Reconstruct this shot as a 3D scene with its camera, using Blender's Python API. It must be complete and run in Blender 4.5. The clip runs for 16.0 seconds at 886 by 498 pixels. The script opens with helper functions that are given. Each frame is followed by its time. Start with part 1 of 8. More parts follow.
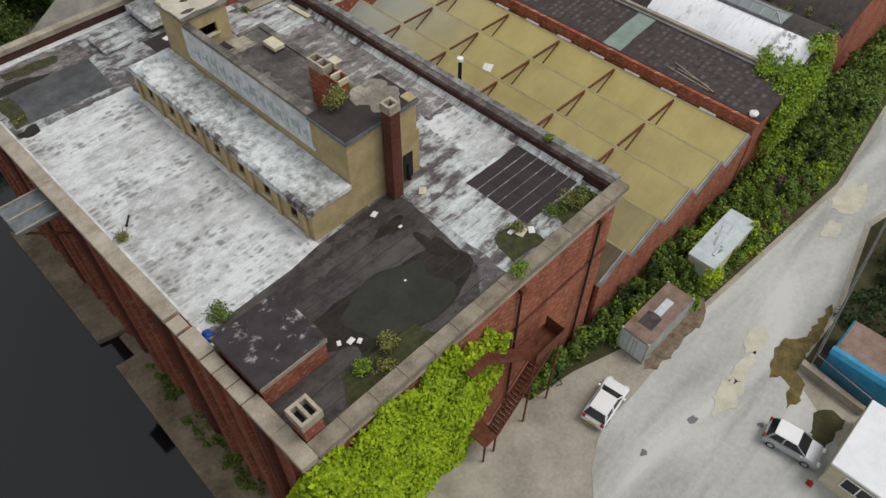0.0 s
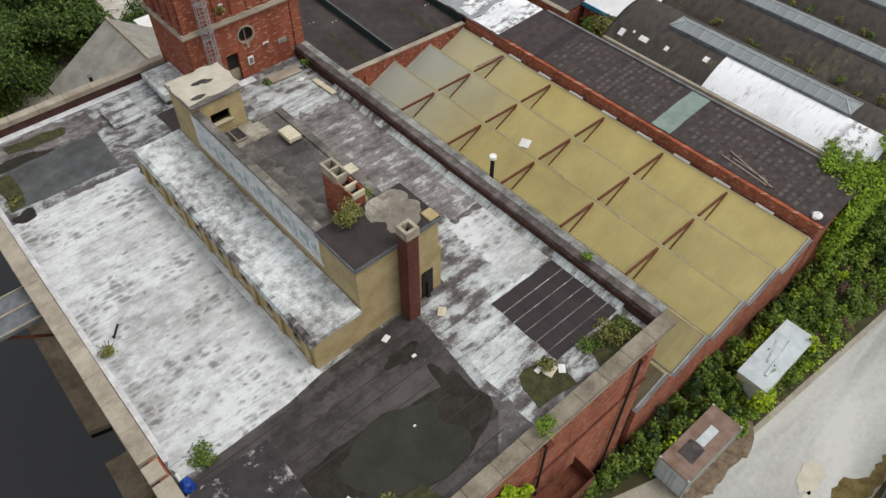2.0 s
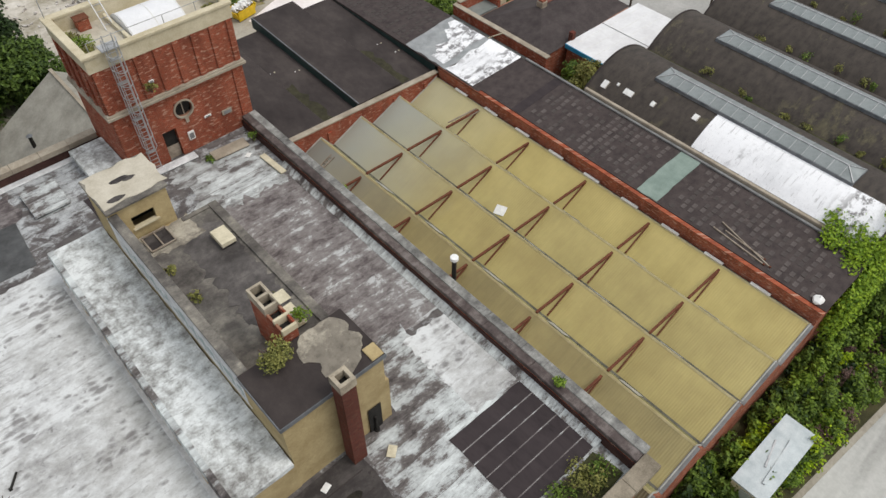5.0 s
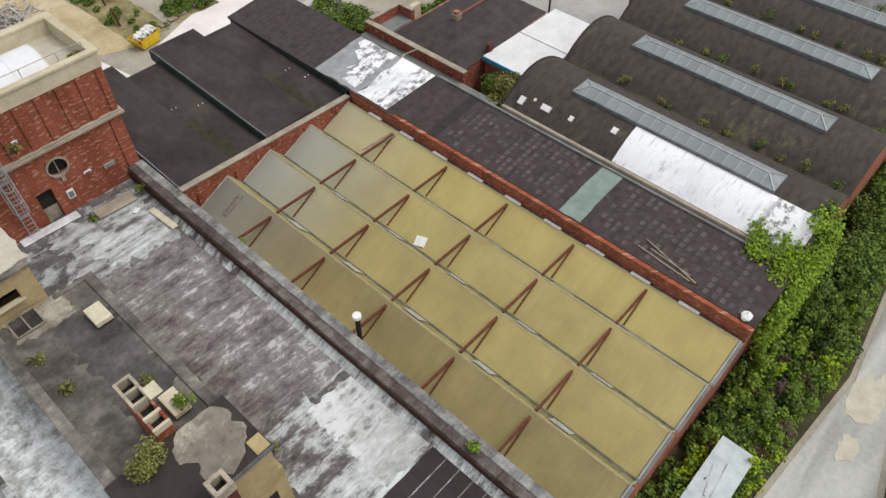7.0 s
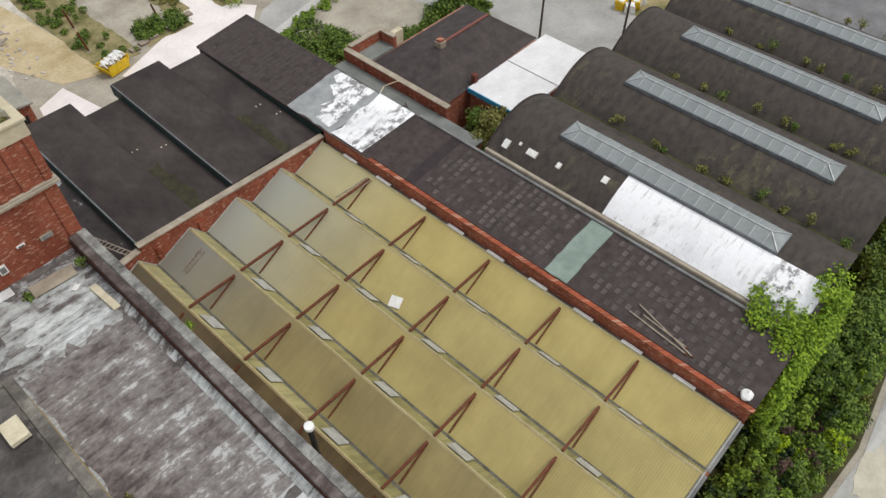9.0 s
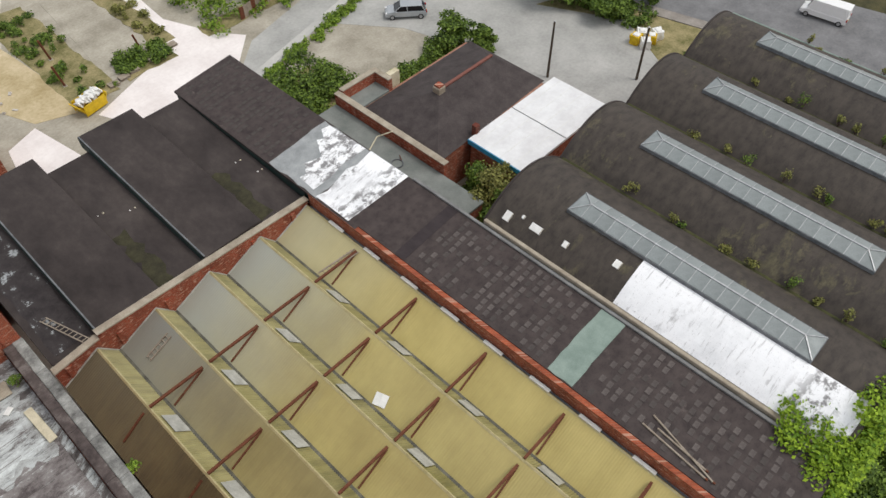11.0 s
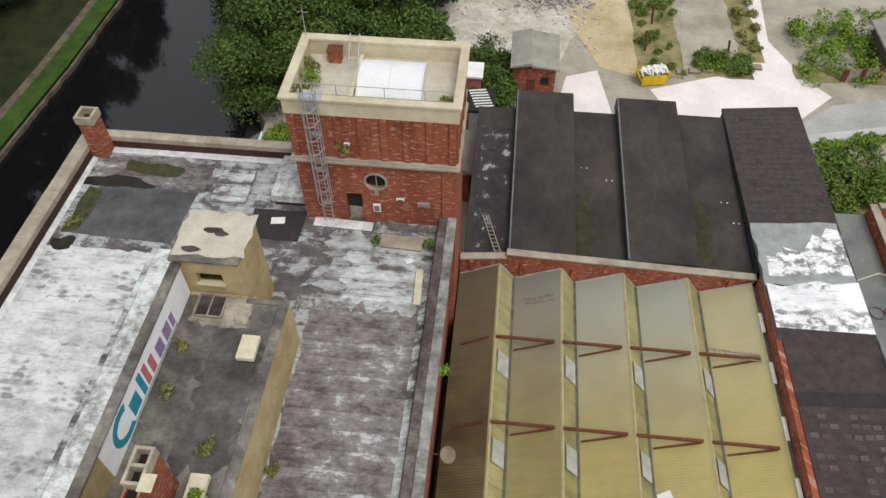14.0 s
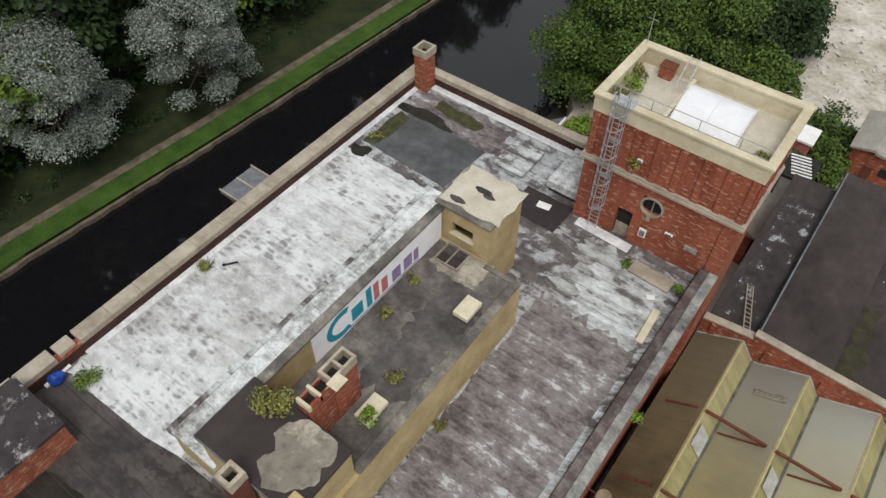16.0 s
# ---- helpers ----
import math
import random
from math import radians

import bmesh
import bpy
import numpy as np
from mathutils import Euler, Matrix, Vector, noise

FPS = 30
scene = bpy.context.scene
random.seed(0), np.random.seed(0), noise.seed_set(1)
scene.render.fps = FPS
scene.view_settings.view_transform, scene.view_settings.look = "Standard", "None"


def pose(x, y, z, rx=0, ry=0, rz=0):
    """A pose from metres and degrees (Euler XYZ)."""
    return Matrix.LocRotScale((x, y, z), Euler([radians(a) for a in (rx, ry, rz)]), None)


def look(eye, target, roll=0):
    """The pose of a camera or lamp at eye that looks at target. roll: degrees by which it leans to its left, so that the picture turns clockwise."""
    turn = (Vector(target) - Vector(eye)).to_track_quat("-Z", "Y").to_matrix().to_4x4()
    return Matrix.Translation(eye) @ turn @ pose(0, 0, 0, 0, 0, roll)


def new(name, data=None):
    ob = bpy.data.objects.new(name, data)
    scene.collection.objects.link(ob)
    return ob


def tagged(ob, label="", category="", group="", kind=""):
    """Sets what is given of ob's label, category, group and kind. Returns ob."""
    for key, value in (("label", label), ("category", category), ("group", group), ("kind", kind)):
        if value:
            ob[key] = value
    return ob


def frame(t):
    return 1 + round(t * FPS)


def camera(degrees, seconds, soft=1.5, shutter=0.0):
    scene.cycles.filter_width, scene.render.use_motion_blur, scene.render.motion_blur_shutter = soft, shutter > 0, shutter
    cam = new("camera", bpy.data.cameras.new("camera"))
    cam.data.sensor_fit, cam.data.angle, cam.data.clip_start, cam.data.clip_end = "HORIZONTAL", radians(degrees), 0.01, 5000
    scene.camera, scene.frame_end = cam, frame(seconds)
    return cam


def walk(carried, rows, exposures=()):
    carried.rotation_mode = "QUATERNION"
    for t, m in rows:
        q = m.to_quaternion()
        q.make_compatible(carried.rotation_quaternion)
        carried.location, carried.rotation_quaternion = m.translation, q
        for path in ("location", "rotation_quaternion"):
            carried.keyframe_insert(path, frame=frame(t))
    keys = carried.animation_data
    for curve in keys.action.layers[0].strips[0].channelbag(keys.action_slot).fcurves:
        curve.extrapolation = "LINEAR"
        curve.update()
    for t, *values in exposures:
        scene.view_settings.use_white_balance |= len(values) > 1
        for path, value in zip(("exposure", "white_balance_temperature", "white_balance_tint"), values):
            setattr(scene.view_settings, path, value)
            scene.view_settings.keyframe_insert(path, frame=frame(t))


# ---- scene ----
cam = camera(63.6, 16.0)

PATH = [
    (0, (-4.735, -12.447, 43.416), (-3.806, -11.554, 41.887), 0.6),
    (0.5, (-3.339, -11.251, 43.473), (-2.402, -10.35, 41.953), 0.5),
    (1, (-1.933, -10.073, 43.558), (-0.984, -9.158, 42.054), 0.4),
    (1.5, (-0.591, -8.914, 43.684), (0.355, -7.99, 42.183), 0.3),
    (2, (0.737, -7.738, 43.855), (1.622, -6.755, 42.355), 0.5),
    (2.5, (2.012, -6.621, 43.969), (2.883, -5.625, 42.469), 0.5),
    (3, (3.223, -5.631, 44.056), (4.093, -4.633, 42.556), 0.5),
    (3.5, (4.283, -4.778, 44.085), (5.155, -3.781, 42.586), 0.5),
    (4, (5.232, -4.139, 44.129), (6.103, -3.141, 42.631), 0.5),
    (4.5, (6.201, -3.689, 44.155), (7.07, -2.689, 42.657), 0.4),
    (5, (7.293, -3.561, 44.119), (8.188, -2.583, 42.621), 0.4),
    (5.2, (7.727, -3.506, 44.112), (8.662, -2.568, 42.613), 0.3),
    (7.5, (13.198, -2.322, 44.088), (14.17, -1.436, 42.58), -0.0),
    (8, (14.55, -1.585, 44.138), (15.519, -0.705, 42.626), 0.1),
    (8.5, (15.976, -0.855, 44.235), (16.939, 0.026, 42.72), -0.1),
    (9, (17.49, 0.047, 44.305), (18.448, 0.926, 42.785), -0.2),
    (11.5, (25.199, 5.537, 44.468), (26.107, 6.433, 42.927), -0.4),
    (12, (25.892, 5.855, 44.537), (26.64, 6.891, 42.998), -1.2),
    (12.5, (26.051, 5.898, 44.447), (26.597, 7.058, 42.912), -1.0),
    (13, (25.894, 5.917, 44.31), (26.226, 7.163, 42.781), -0.8),
    (13.5, (25.749, 5.914, 44.224), (25.851, 7.203, 42.698), -0.6),
    (14, (25.673, 5.842, 44.357), (25.545, 7.125, 42.828), 0.1),
    (14.5, (25.611, 5.923, 44.425), (25.265, 7.159, 42.891), 0.3),
    (15, (25.593, 6.079, 44.414), (25.053, 7.237, 42.875), 0.4),
    (15.5, (25.552, 6.171, 44.375), (24.91, 7.269, 42.832), 0.7),
    (16, (25.562, 6.083, 44.335), (24.81, 7.112, 42.793), 0.8),
]
walk(cam, [(t, look(e, g, r)) for t, e, g, r in PATH], [(0, -0.18), (1.5, -0.05), (3.5, 0.05), (9, 0.06), (12, 0.1), (16, 0.06)])

# ---- world and light: bright overcast ----
world = bpy.data.worlds.new("overcast_sky")
scene.world = world
world.use_nodes = True
wn = world.node_tree.nodes
wl = world.node_tree.links
sky = wn.new("ShaderNodeTexSky")
sky.sky_type = "NISHITA"
sky.sun_disc = False
sky.sun_elevation = radians(52)
sky.sun_rotation = radians(141)
sky.dust_density = 4.0
haze = wn.new("ShaderNodeMix")
haze.data_type = "RGBA"
haze.inputs[0].default_value = 0.75
haze.inputs[7].default_value = (9.0, 9.2, 9.4, 1)
wl.new(sky.outputs[0], haze.inputs[6])
wl.new(haze.outputs[2], wn["Background"].inputs[0])
wn["Background"].inputs[1].default_value = 0.09

sun_data = bpy.data.lights.new("sun", "SUN")
sun_data.energy = 1.5
sun_data.angle = radians(25)
sun_data.color = (1.0, 0.96, 0.9)
sun = new("sun", sun_data)
sun.matrix_world = look((0, 0, 100), (-34, 42, 0))


# ---- materials ----
def nodes_of(name, rough=0.8, metal=0.0, spec=0.3):
    m = bpy.data.materials.new(name)
    m.use_nodes = True
    n, l = m.node_tree.nodes, m.node_tree.links
    b = n["Principled BSDF"]
    b.inputs["Roughness"].default_value = rough
    b.inputs["Metallic"].default_value = metal
    b.inputs["Specular IOR Level"].default_value = spec
    return m, n, l, b


def coords(n, l, scale=(1, 1, 1), rot=(0, 0, 0)):
    tc = n.new("ShaderNodeTexCoord")
    mp = n.new("ShaderNodeMapping")
    mp.inputs["Scale"].default_value = scale
    mp.inputs["Rotation"].default_value = [radians(a) for a in rot]
    l.new(tc.outputs["Object"], mp.inputs[0])
    return mp.outputs[0]


def tex_noise(n, l, vec, scale, detail=6, rough=0.6, dist=0.0):
    t = n.new("ShaderNodeTexNoise")
    t.inputs["Scale"].default_value = scale
    t.inputs["Detail"].default_value = detail
    t.inputs["Roughness"].default_value = rough
    t.inputs["Distortion"].default_value = dist
    l.new(vec, t.inputs["Vector"])
    return t.outputs["Fac"]


def ramp(n, l, fac, stops):
    r = n.new("ShaderNodeValToRGB")
    el = r.color_ramp.elements
    while len(el) < len(stops):
        el.new(0.5)
    for e, (p, c) in zip(el, stops):
        e.position = p
        e.color = (*c, 1) if len(c) == 3 else c
    l.new(fac, r.inputs[0])
    return r.outputs[0]


def mixc(n, l, fac, a, b, mode="MIX"):
    x = n.new("ShaderNodeMix")
    x.data_type = "RGBA"
    x.blend_type = mode
    if isinstance(fac, (int, float)):
        x.inputs[0].default_value = fac
    else:
        l.new(fac, x.inputs[0])
    for k, v in ((6, a), (7, b)):
        if isinstance(v, tuple):
            x.inputs[k].default_value = (*v, 1)
        else:
            l.new(v, x.inputs[k])
    return x.outputs[2]


def math2(n, l, op, a, b):
    x = n.new("ShaderNodeMath")
    x.operation = op
    for k, v in ((0, a), (1, b)):
        if isinstance(v, (int, float)):
            x.inputs[k].default_value = v
        else:
            l.new(v, x.inputs[k])
    return x.outputs[0]


def bump(n, l, b, height, strength=0.4, dist=0.02):
    x = n.new("ShaderNodeBump")
    x.inputs["Strength"].default_value = strength
    x.inputs["Distance"].default_value = dist
    l.new(height, x.inputs["Height"])
    l.new(x.outputs[0], b.inputs["Normal"])


G = (0, 0, 0)


def plain_mat(name, dark, light, scale=1.2, rough=0.8, metal=0.0, bumpy=0.25, fine=14.0, spec=0.3, vary=0.0):
    """Two-scale weathered surface between two colours."""
    m, n, l, b = nodes_of(name, rough, metal, spec)
    v = coords(n, l)
    big = tex_noise(n, l, v, scale, 6, 0.65)
    small = tex_noise(n, l, v, fine, 4, 0.6)
    f = math2(n, l, "ADD", math2(n, l, "MULTIPLY", big, 0.7), math2(n, l, "MULTIPLY", small, 0.3))
    c = ramp(n, l, f, [(0.36, dark), (0.64, light)])
    if vary:
        oi = n.new("ShaderNodeObjectInfo")
        c = mixc(n, l, math2(n, l, "MULTIPLY", oi.outputs["Random"], vary), c, tuple(a * 0.45 for a in dark))
    l.new(c, b.inputs["Base Color"])
    bump(n, l, b, small, bumpy, 0.02)
    return m


def felt_mat(name, dark, mid, light, cover, streak=(1.0, 1.0, 1.0), seams=1.0, fleck=1.0, rows=0.0, grime=0.35):
    """Roofing felt with worn pale solar paint: cover sets how much paint is left, rows how far it wears along the laps."""
    m, n, l, b = nodes_of(name, 0.75, 0.0, 0.35)
    v = coords(n, l)
    vs = coords(n, l, streak)
    big = tex_noise(n, l, v, 0.13, 3, 0.5, 0.4)
    med = tex_noise(n, l, vs, 0.95, 6, 0.62, 0.5)
    fin = tex_noise(n, l, vs, 6.0, 7, 0.75)
    s = math2(n, l, "ADD", math2(n, l, "MULTIPLY", big, 0.38), math2(n, l, "MULTIPLY", med, 0.44))
    s = math2(n, l, "ADD", s, math2(n, l, "MULTIPLY", fin, 0.18))
    w = n.new("ShaderNodeTexWave")
    w.wave_type, w.bands_direction, w.wave_profile = "BANDS", "Y", "SAW"
    w.inputs["Scale"].default_value = 0.32
    w.inputs["Distortion"].default_value = 0.3
    w.inputs["Detail"].default_value = 2.0
    l.new(v, w.inputs["Vector"])
    if rows:
        band = ramp(n, l, w.outputs["Fac"], [(0.0, (1, 1, 1)), (0.5, G)])
        s = math2(n, l, "SUBTRACT", s, math2(n, l, "MULTIPLY", band, rows))
    t = 0.5 + (0.5 - cover) * 0.42
    mask = ramp(n, l, s, [(t - 0.03, G), (t + 0.03, (1, 1, 1))])
    base = ramp(n, l, tex_noise(n, l, vs, 1.6, 9, 0.72), [(0.32, dark), (0.68, mid)])
    pale = ramp(n, l, tex_noise(n, l, vs, 1.1, 9, 0.78), [(0.3, tuple(a * 0.5 for a in light)), (0.6, light)])
    c = mixc(n, l, mask, base, pale)
    lap = ramp(n, l, w.outputs["Fac"], [(0.0, (1, 1, 1)), (0.03, G)])
    c = mixc(n, l, math2(n, l, "MULTIPLY", lap, 0.4 * seams), c, tuple(a * 0.5 for a in dark))
    dirt = ramp(n, l, tex_noise(n, l, vs, 3.2, 8, 0.8), [(0.52, G), (0.62, (1, 1, 1))])
    c = mixc(n, l, math2(n, l, "MULTIPLY", dirt, grime), c, dark)
    spots = ramp(n, l, tex_noise(n, l, v, 17.0, 3, 0.6), [(0.62, G), (0.68, (1, 1, 1))])
    c = mixc(n, l, math2(n, l, "MULTIPLY", spots, 0.5 * fleck), c, (0.04, 0.036, 0.033))
    l.new(c, b.inputs["Base Color"])
    bump(n, l, b, fin, 0.4, 0.03)
    return m


def worn_white_mat(name, dark, grey, white, many=0.5, rows=0.0):
    """White solar paint on felt: clustered dark bald spots in rows, thin streaks along the laps, grey weathering."""
    m, n, l, b = nodes_of(name, 0.7, 0.0, 0.35)
    v = coords(n, l)
    big = tex_noise(n, l, v, 0.2, 3, 0.5, 0.3)
    pale = ramp(n, l, math2(n, l, "ADD", math2(n, l, "MULTIPLY", big, 0.4), math2(n, l, "MULTIPLY", tex_noise(n, l, coords(n, l, (0.8, 1.3, 1)), 1.0, 9, 0.74), 0.6)), [(0.375, grey), (0.55, white)])
    w = n.new("ShaderNodeTexWave")
    w.wave_type, w.bands_direction, w.wave_profile = "BANDS", "Y", "SIN"
    w.inputs["Scale"].default_value = 0.31
    w.inputs["Distortion"].default_value = 0.5
    w.inputs["Detail"].default_value = 1.0
    l.new(v, w.inputs["Vector"])
    zone = ramp(n, l, tex_noise(n, l, coords(n, l, (1, 1, 1), (0, 0, 20)), 0.17, 2, 0.5, 0.3), [(0.5 - 0.1 * many, G), (0.6 - 0.1 * many, (1, 1, 1))])
    spot = math2(n, l, "ADD", tex_noise(n, l, coords(n, l, (0.85, 1.05, 1)), 1.75, 9, 0.7, 0.15), math2(n, l, "MULTIPLY", w.outputs["Fac"], 0.09))
    bald = ramp(n, l, spot, [(0.52, G), (0.61, (1, 1, 1))])
    rare = ramp(n, l, spot, [(0.68 - 0.05 * many, G), (0.78 - 0.05 * many, (1, 1, 1))])
    warp = n.new("ShaderNodeVectorMath")
    warp.operation = "MULTIPLY_ADD"
    wt = n.new("ShaderNodeTexNoise")
    wt.inputs["Scale"].default_value = 1.6
    wt.inputs["Detail"].default_value = 4.0
    l.new(v, wt.inputs["Vector"])
    l.new(wt.outputs["Color"], warp.inputs[0])
    warp.inputs[1].default_value = (0.7, 0.35, 0.0)
    l.new(v, warp.inputs[2])
    vo = n.new("ShaderNodeTexVoronoi")
    vo.voronoi_dimensions = "2D"
    vo.inputs["Scale"].default_value = 1.9
    vo.inputs["Randomness"].default_value = 0.7
    flat = n.new("ShaderNodeMapping")
    flat.inputs["Scale"].default_value = (0.75, 1.45, 1.0)
    l.new(warp.outputs[0], flat.inputs[0])
    l.new(flat.outputs[0], vo.inputs["Vector"])
    sep = n.new("ShaderNodeSeparateColor")
    l.new(vo.outputs["Color"], sep.inputs[0])
    clump = tex_noise(n, l, coords(n, l, (0.8, 1.2, 1)), 0.42, 4, 0.6, 0.3)
    reach = math2(n, l, "ADD", math2(n, l, "MULTIPLY", clump, 2.4), math2(n, l, "MULTIPLY", sep.outputs[0], 0.5))
    ragged_edge = math2(n, l, "MULTIPLY", tex_noise(n, l, coords(n, l, (0.8, 1.4, 1)), 2.8, 9, 0.78), 1.5)
    dots = ramp(n, l, math2(n, l, "SUBTRACT", math2(n, l, "ADD", reach, ragged_edge), math2(n, l, "ADD", vo.outputs["Distance"], 1.6)), [(0.34, G), (0.84, (1, 1, 1))])
    mask = math2(n, l, "MAXIMUM", math2(n, l, "MAXIMUM", math2(n, l, "MULTIPLY", math2(n, l, "MULTIPLY", zone, bald), 1.0 - 0.75 * rows), math2(n, l, "MULTIPLY", dots, rows)), rare)
    base = ramp(n, l, tex_noise(n, l, v, 3.0, 8, 0.75), [(0.32, dark), (0.7, tuple(a * 2.6 for a in dark))])
    c = mixc(n, l, math2(n, l, "MULTIPLY", mask, 0.82), pale, base)
    line = ramp(n, l, tex_noise(n, l, coords(n, l, (0.35, 4.0, 1)), 1.3, 6, 0.7), [(0.57, G), (0.64, (1, 1, 1))])
    c = mixc(n, l, math2(n, l, "MULTIPLY", line, 0.4), c, tuple(a * 2.0 for a in dark))
    fleck = ramp(n, l, tex_noise(n, l, v, 11.0, 5, 0.7), [(0.6, G), (0.67, (1, 1, 1))])
    c = mixc(n, l, math2(n, l, "MULTIPLY", fleck, 0.35), c, dark)
    l.new(c, b.inputs["Base Color"])
    bump(n, l, b, spot, 0.3, 0.03)
    return m


def peeling_mat(name, stops, streak=(0.55, 1.5, 1.0), scale=0.9, big=0.35, rows=0.05, speck=0.5, speck_col=(0.035, 0.03, 0.03)):
    """Felt with layered peeling paint: several tones with torn edges, drawn out along the laps, plus crumbs."""
    m, n, l, b = nodes_of(name, 0.78, 0.0, 0.3)
    v = coords(n, l)
    vs = coords(n, l, streak)
    f = math2(n, l, "ADD", math2(n, l, "MULTIPLY", tex_noise(n, l, v, 0.16, 3, 0.55, 0.5), big), math2(n, l, "MULTIPLY", tex_noise(n, l, vs, scale, 12, 0.74, 0.08), 1.0 - big))
    w = n.new("ShaderNodeTexWave")
    w.wave_type, w.bands_direction, w.wave_profile = "BANDS", "Y", "SAW"
    w.inputs["Scale"].default_value = 0.33
    w.inputs["Distortion"].default_value = 1.2
    w.inputs["Detail"].default_value = 3.0
    l.new(v, w.inputs["Vector"])
    f = math2(n, l, "ADD", f, math2(n, l, "MULTIPLY", math2(n, l, "SUBTRACT", w.outputs["Fac"], 0.5), rows))
    c = ramp(n, l, f, stops)
    dash = ramp(n, l, tex_noise(n, l, coords(n, l, (0.5, 3.2, 1)), 2.2, 8, 0.75), [(0.56, G), (0.62, (1, 1, 1))])
    c = mixc(n, l, math2(n, l, "MULTIPLY", dash, speck), c, speck_col)
    chip = ramp(n, l, tex_noise(n, l, v, 9.0, 6, 0.7), [(0.62, G), (0.67, (1, 1, 1))])
    c = mixc(n, l, math2(n, l, "MULTIPLY", chip, 0.4 * speck), c, stops[-1][1])
    lap = ramp(n, l, w.outputs["Fac"], [(0.0, (1, 1, 1)), (0.025, G)])
    c = mixc(n, l, math2(n, l, "MULTIPLY", lap, 0.35), c, speck_col)
    l.new(c, b.inputs["Base Color"])
    bump(n, l, b, f, 0.5, 0.04)
    return m


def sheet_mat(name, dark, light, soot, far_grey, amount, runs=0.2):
    """Ochre profiled sheet, grimed by soot that runs down the slope; bleaching and painted sky sheen grey its north
    end.
    """
    m, n, l, b = nodes_of(name, 0.5, 0.0, 0.5)
    v = coords(n, l)
    c = ramp(n, l, math2(n, l, "ADD", math2(n, l, "MULTIPLY", tex_noise(n, l, v, 0.3, 5, 0.6), 0.82), math2(n, l, "MULTIPLY", tex_noise(n, l, coords(n, l, (0.4, 5, 0.4)), 1.0, 4, 0.6), 0.18)), [(0.36, dark), (0.64, light)])
    run = ramp(n, l, tex_noise(n, l, coords(n, l, (0.25, 2.2, 0.25)), 1.0, 6, 0.65), [(0.45, G), (0.75, (1, 1, 1))])
    c = mixc(n, l, math2(n, l, "MULTIPLY", run, runs), c, soot)
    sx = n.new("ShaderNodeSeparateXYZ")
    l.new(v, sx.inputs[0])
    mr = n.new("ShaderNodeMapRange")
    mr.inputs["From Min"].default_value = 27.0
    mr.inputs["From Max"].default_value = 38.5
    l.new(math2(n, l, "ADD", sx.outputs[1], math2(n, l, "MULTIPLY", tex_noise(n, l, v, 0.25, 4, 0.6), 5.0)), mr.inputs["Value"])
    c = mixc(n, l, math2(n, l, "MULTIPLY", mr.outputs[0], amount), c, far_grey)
    l.new(c, b.inputs["Base Color"])
    bump(n, l, b, tex_noise(n, l, v, 3.0, 4, 0.6), 0.06, 0.02)
    return m


def brick_mat(name, a, bcol, mortar, stain=0.5, pale=0.0):
    m, n, l, b = nodes_of(name, 0.9, 0.0, 0.2)
    tc = n.new("ShaderNodeTexCoord")
    sx = n.new("ShaderNodeSeparateXYZ")
    l.new(tc.outputs["Object"], sx.inputs[0])
    cx = n.new("ShaderNodeCombineXYZ")
    l.new(math2(n, l, "ADD", sx.outputs[0], sx.outputs[1]), cx.inputs[0])
    l.new(sx.outputs[2], cx.inputs[1])
    br = n.new("ShaderNodeTexBrick")
    br.inputs["Color1"].default_value = (*a, 1)
    br.inputs["Color2"].default_value = (*bcol, 1)
    br.inputs["Mortar"].default_value = (*mortar, 1)
    br.inputs["Scale"].default_value = 1.0
    br.inputs["Mortar Size"].default_value = 0.011
    br.inputs["Mortar Smooth"].default_value = 0.3
    br.inputs["Bias"].default_value = -0.1
    br.inputs["Brick Width"].default_value = 0.225
    br.inputs["Row Height"].default_value = 0.075
    l.new(cx.outputs[0], br.inputs["Vector"])
    v = coords(n, l)
    vs = coords(n, l, (1, 1, 0.35))
    c = mixc(n, l, math2(n, l, "MULTIPLY", ramp(n, l, tex_noise(n, l, vs, 0.9, 7, 0.7), [(0.42, G), (0.68, (1, 1, 1))]), stain), br.outputs["Color"], (0.05, 0.022, 0.015))
    if pale:
        vb = n.new("ShaderNodeMapping")
        vb.inputs["Scale"].default_value = (2.2, 6.5, 1)
        l.new(cx.outputs[0], vb.inputs[0])
        p = ramp(n, l, tex_noise(n, l, vb.outputs[0], 1.0, 3, 0.6), [(0.57, G), (0.62, (1, 1, 1))])
        c = mixc(n, l, math2(n, l, "MULTIPLY", p, pale * 0.8), c, (0.52, 0.36, 0.27))
    c = mixc(n, l, 0.25, c, ramp(n, l, tex_noise(n, l, v, 7.0, 4, 0.6), [(0.3, tuple(q * 0.5 for q in a)), (0.7, tuple(min(1, q * 1.5) for q in a))]))
    l.new(c, b.inputs["Base Color"])
    bump(n, l, b, br.outputs["Fac"], -0.4, 0.02)
    return m


def leaf_mat(name, dark, light, spots=0.0):
    m, n, l, b = nodes_of(name, 0.6, 0.0, 0.25)
    g = n.new("ShaderNodeNewGeometry")
    v = coords(n, l)
    f = math2(n, l, "ADD", math2(n, l, "MULTIPLY", g.outputs["Random Per Island"], 0.6), math2(n, l, "MULTIPLY", tex_noise(n, l, v, 0.5, 3, 0.6), 0.5))
    c = ramp(n, l, f, [(0.2, dark), (0.85, light)])
    l.new(c, b.inputs["Base Color"])
    b.inputs["Transmission Weight"].default_value = 0.0
    return m


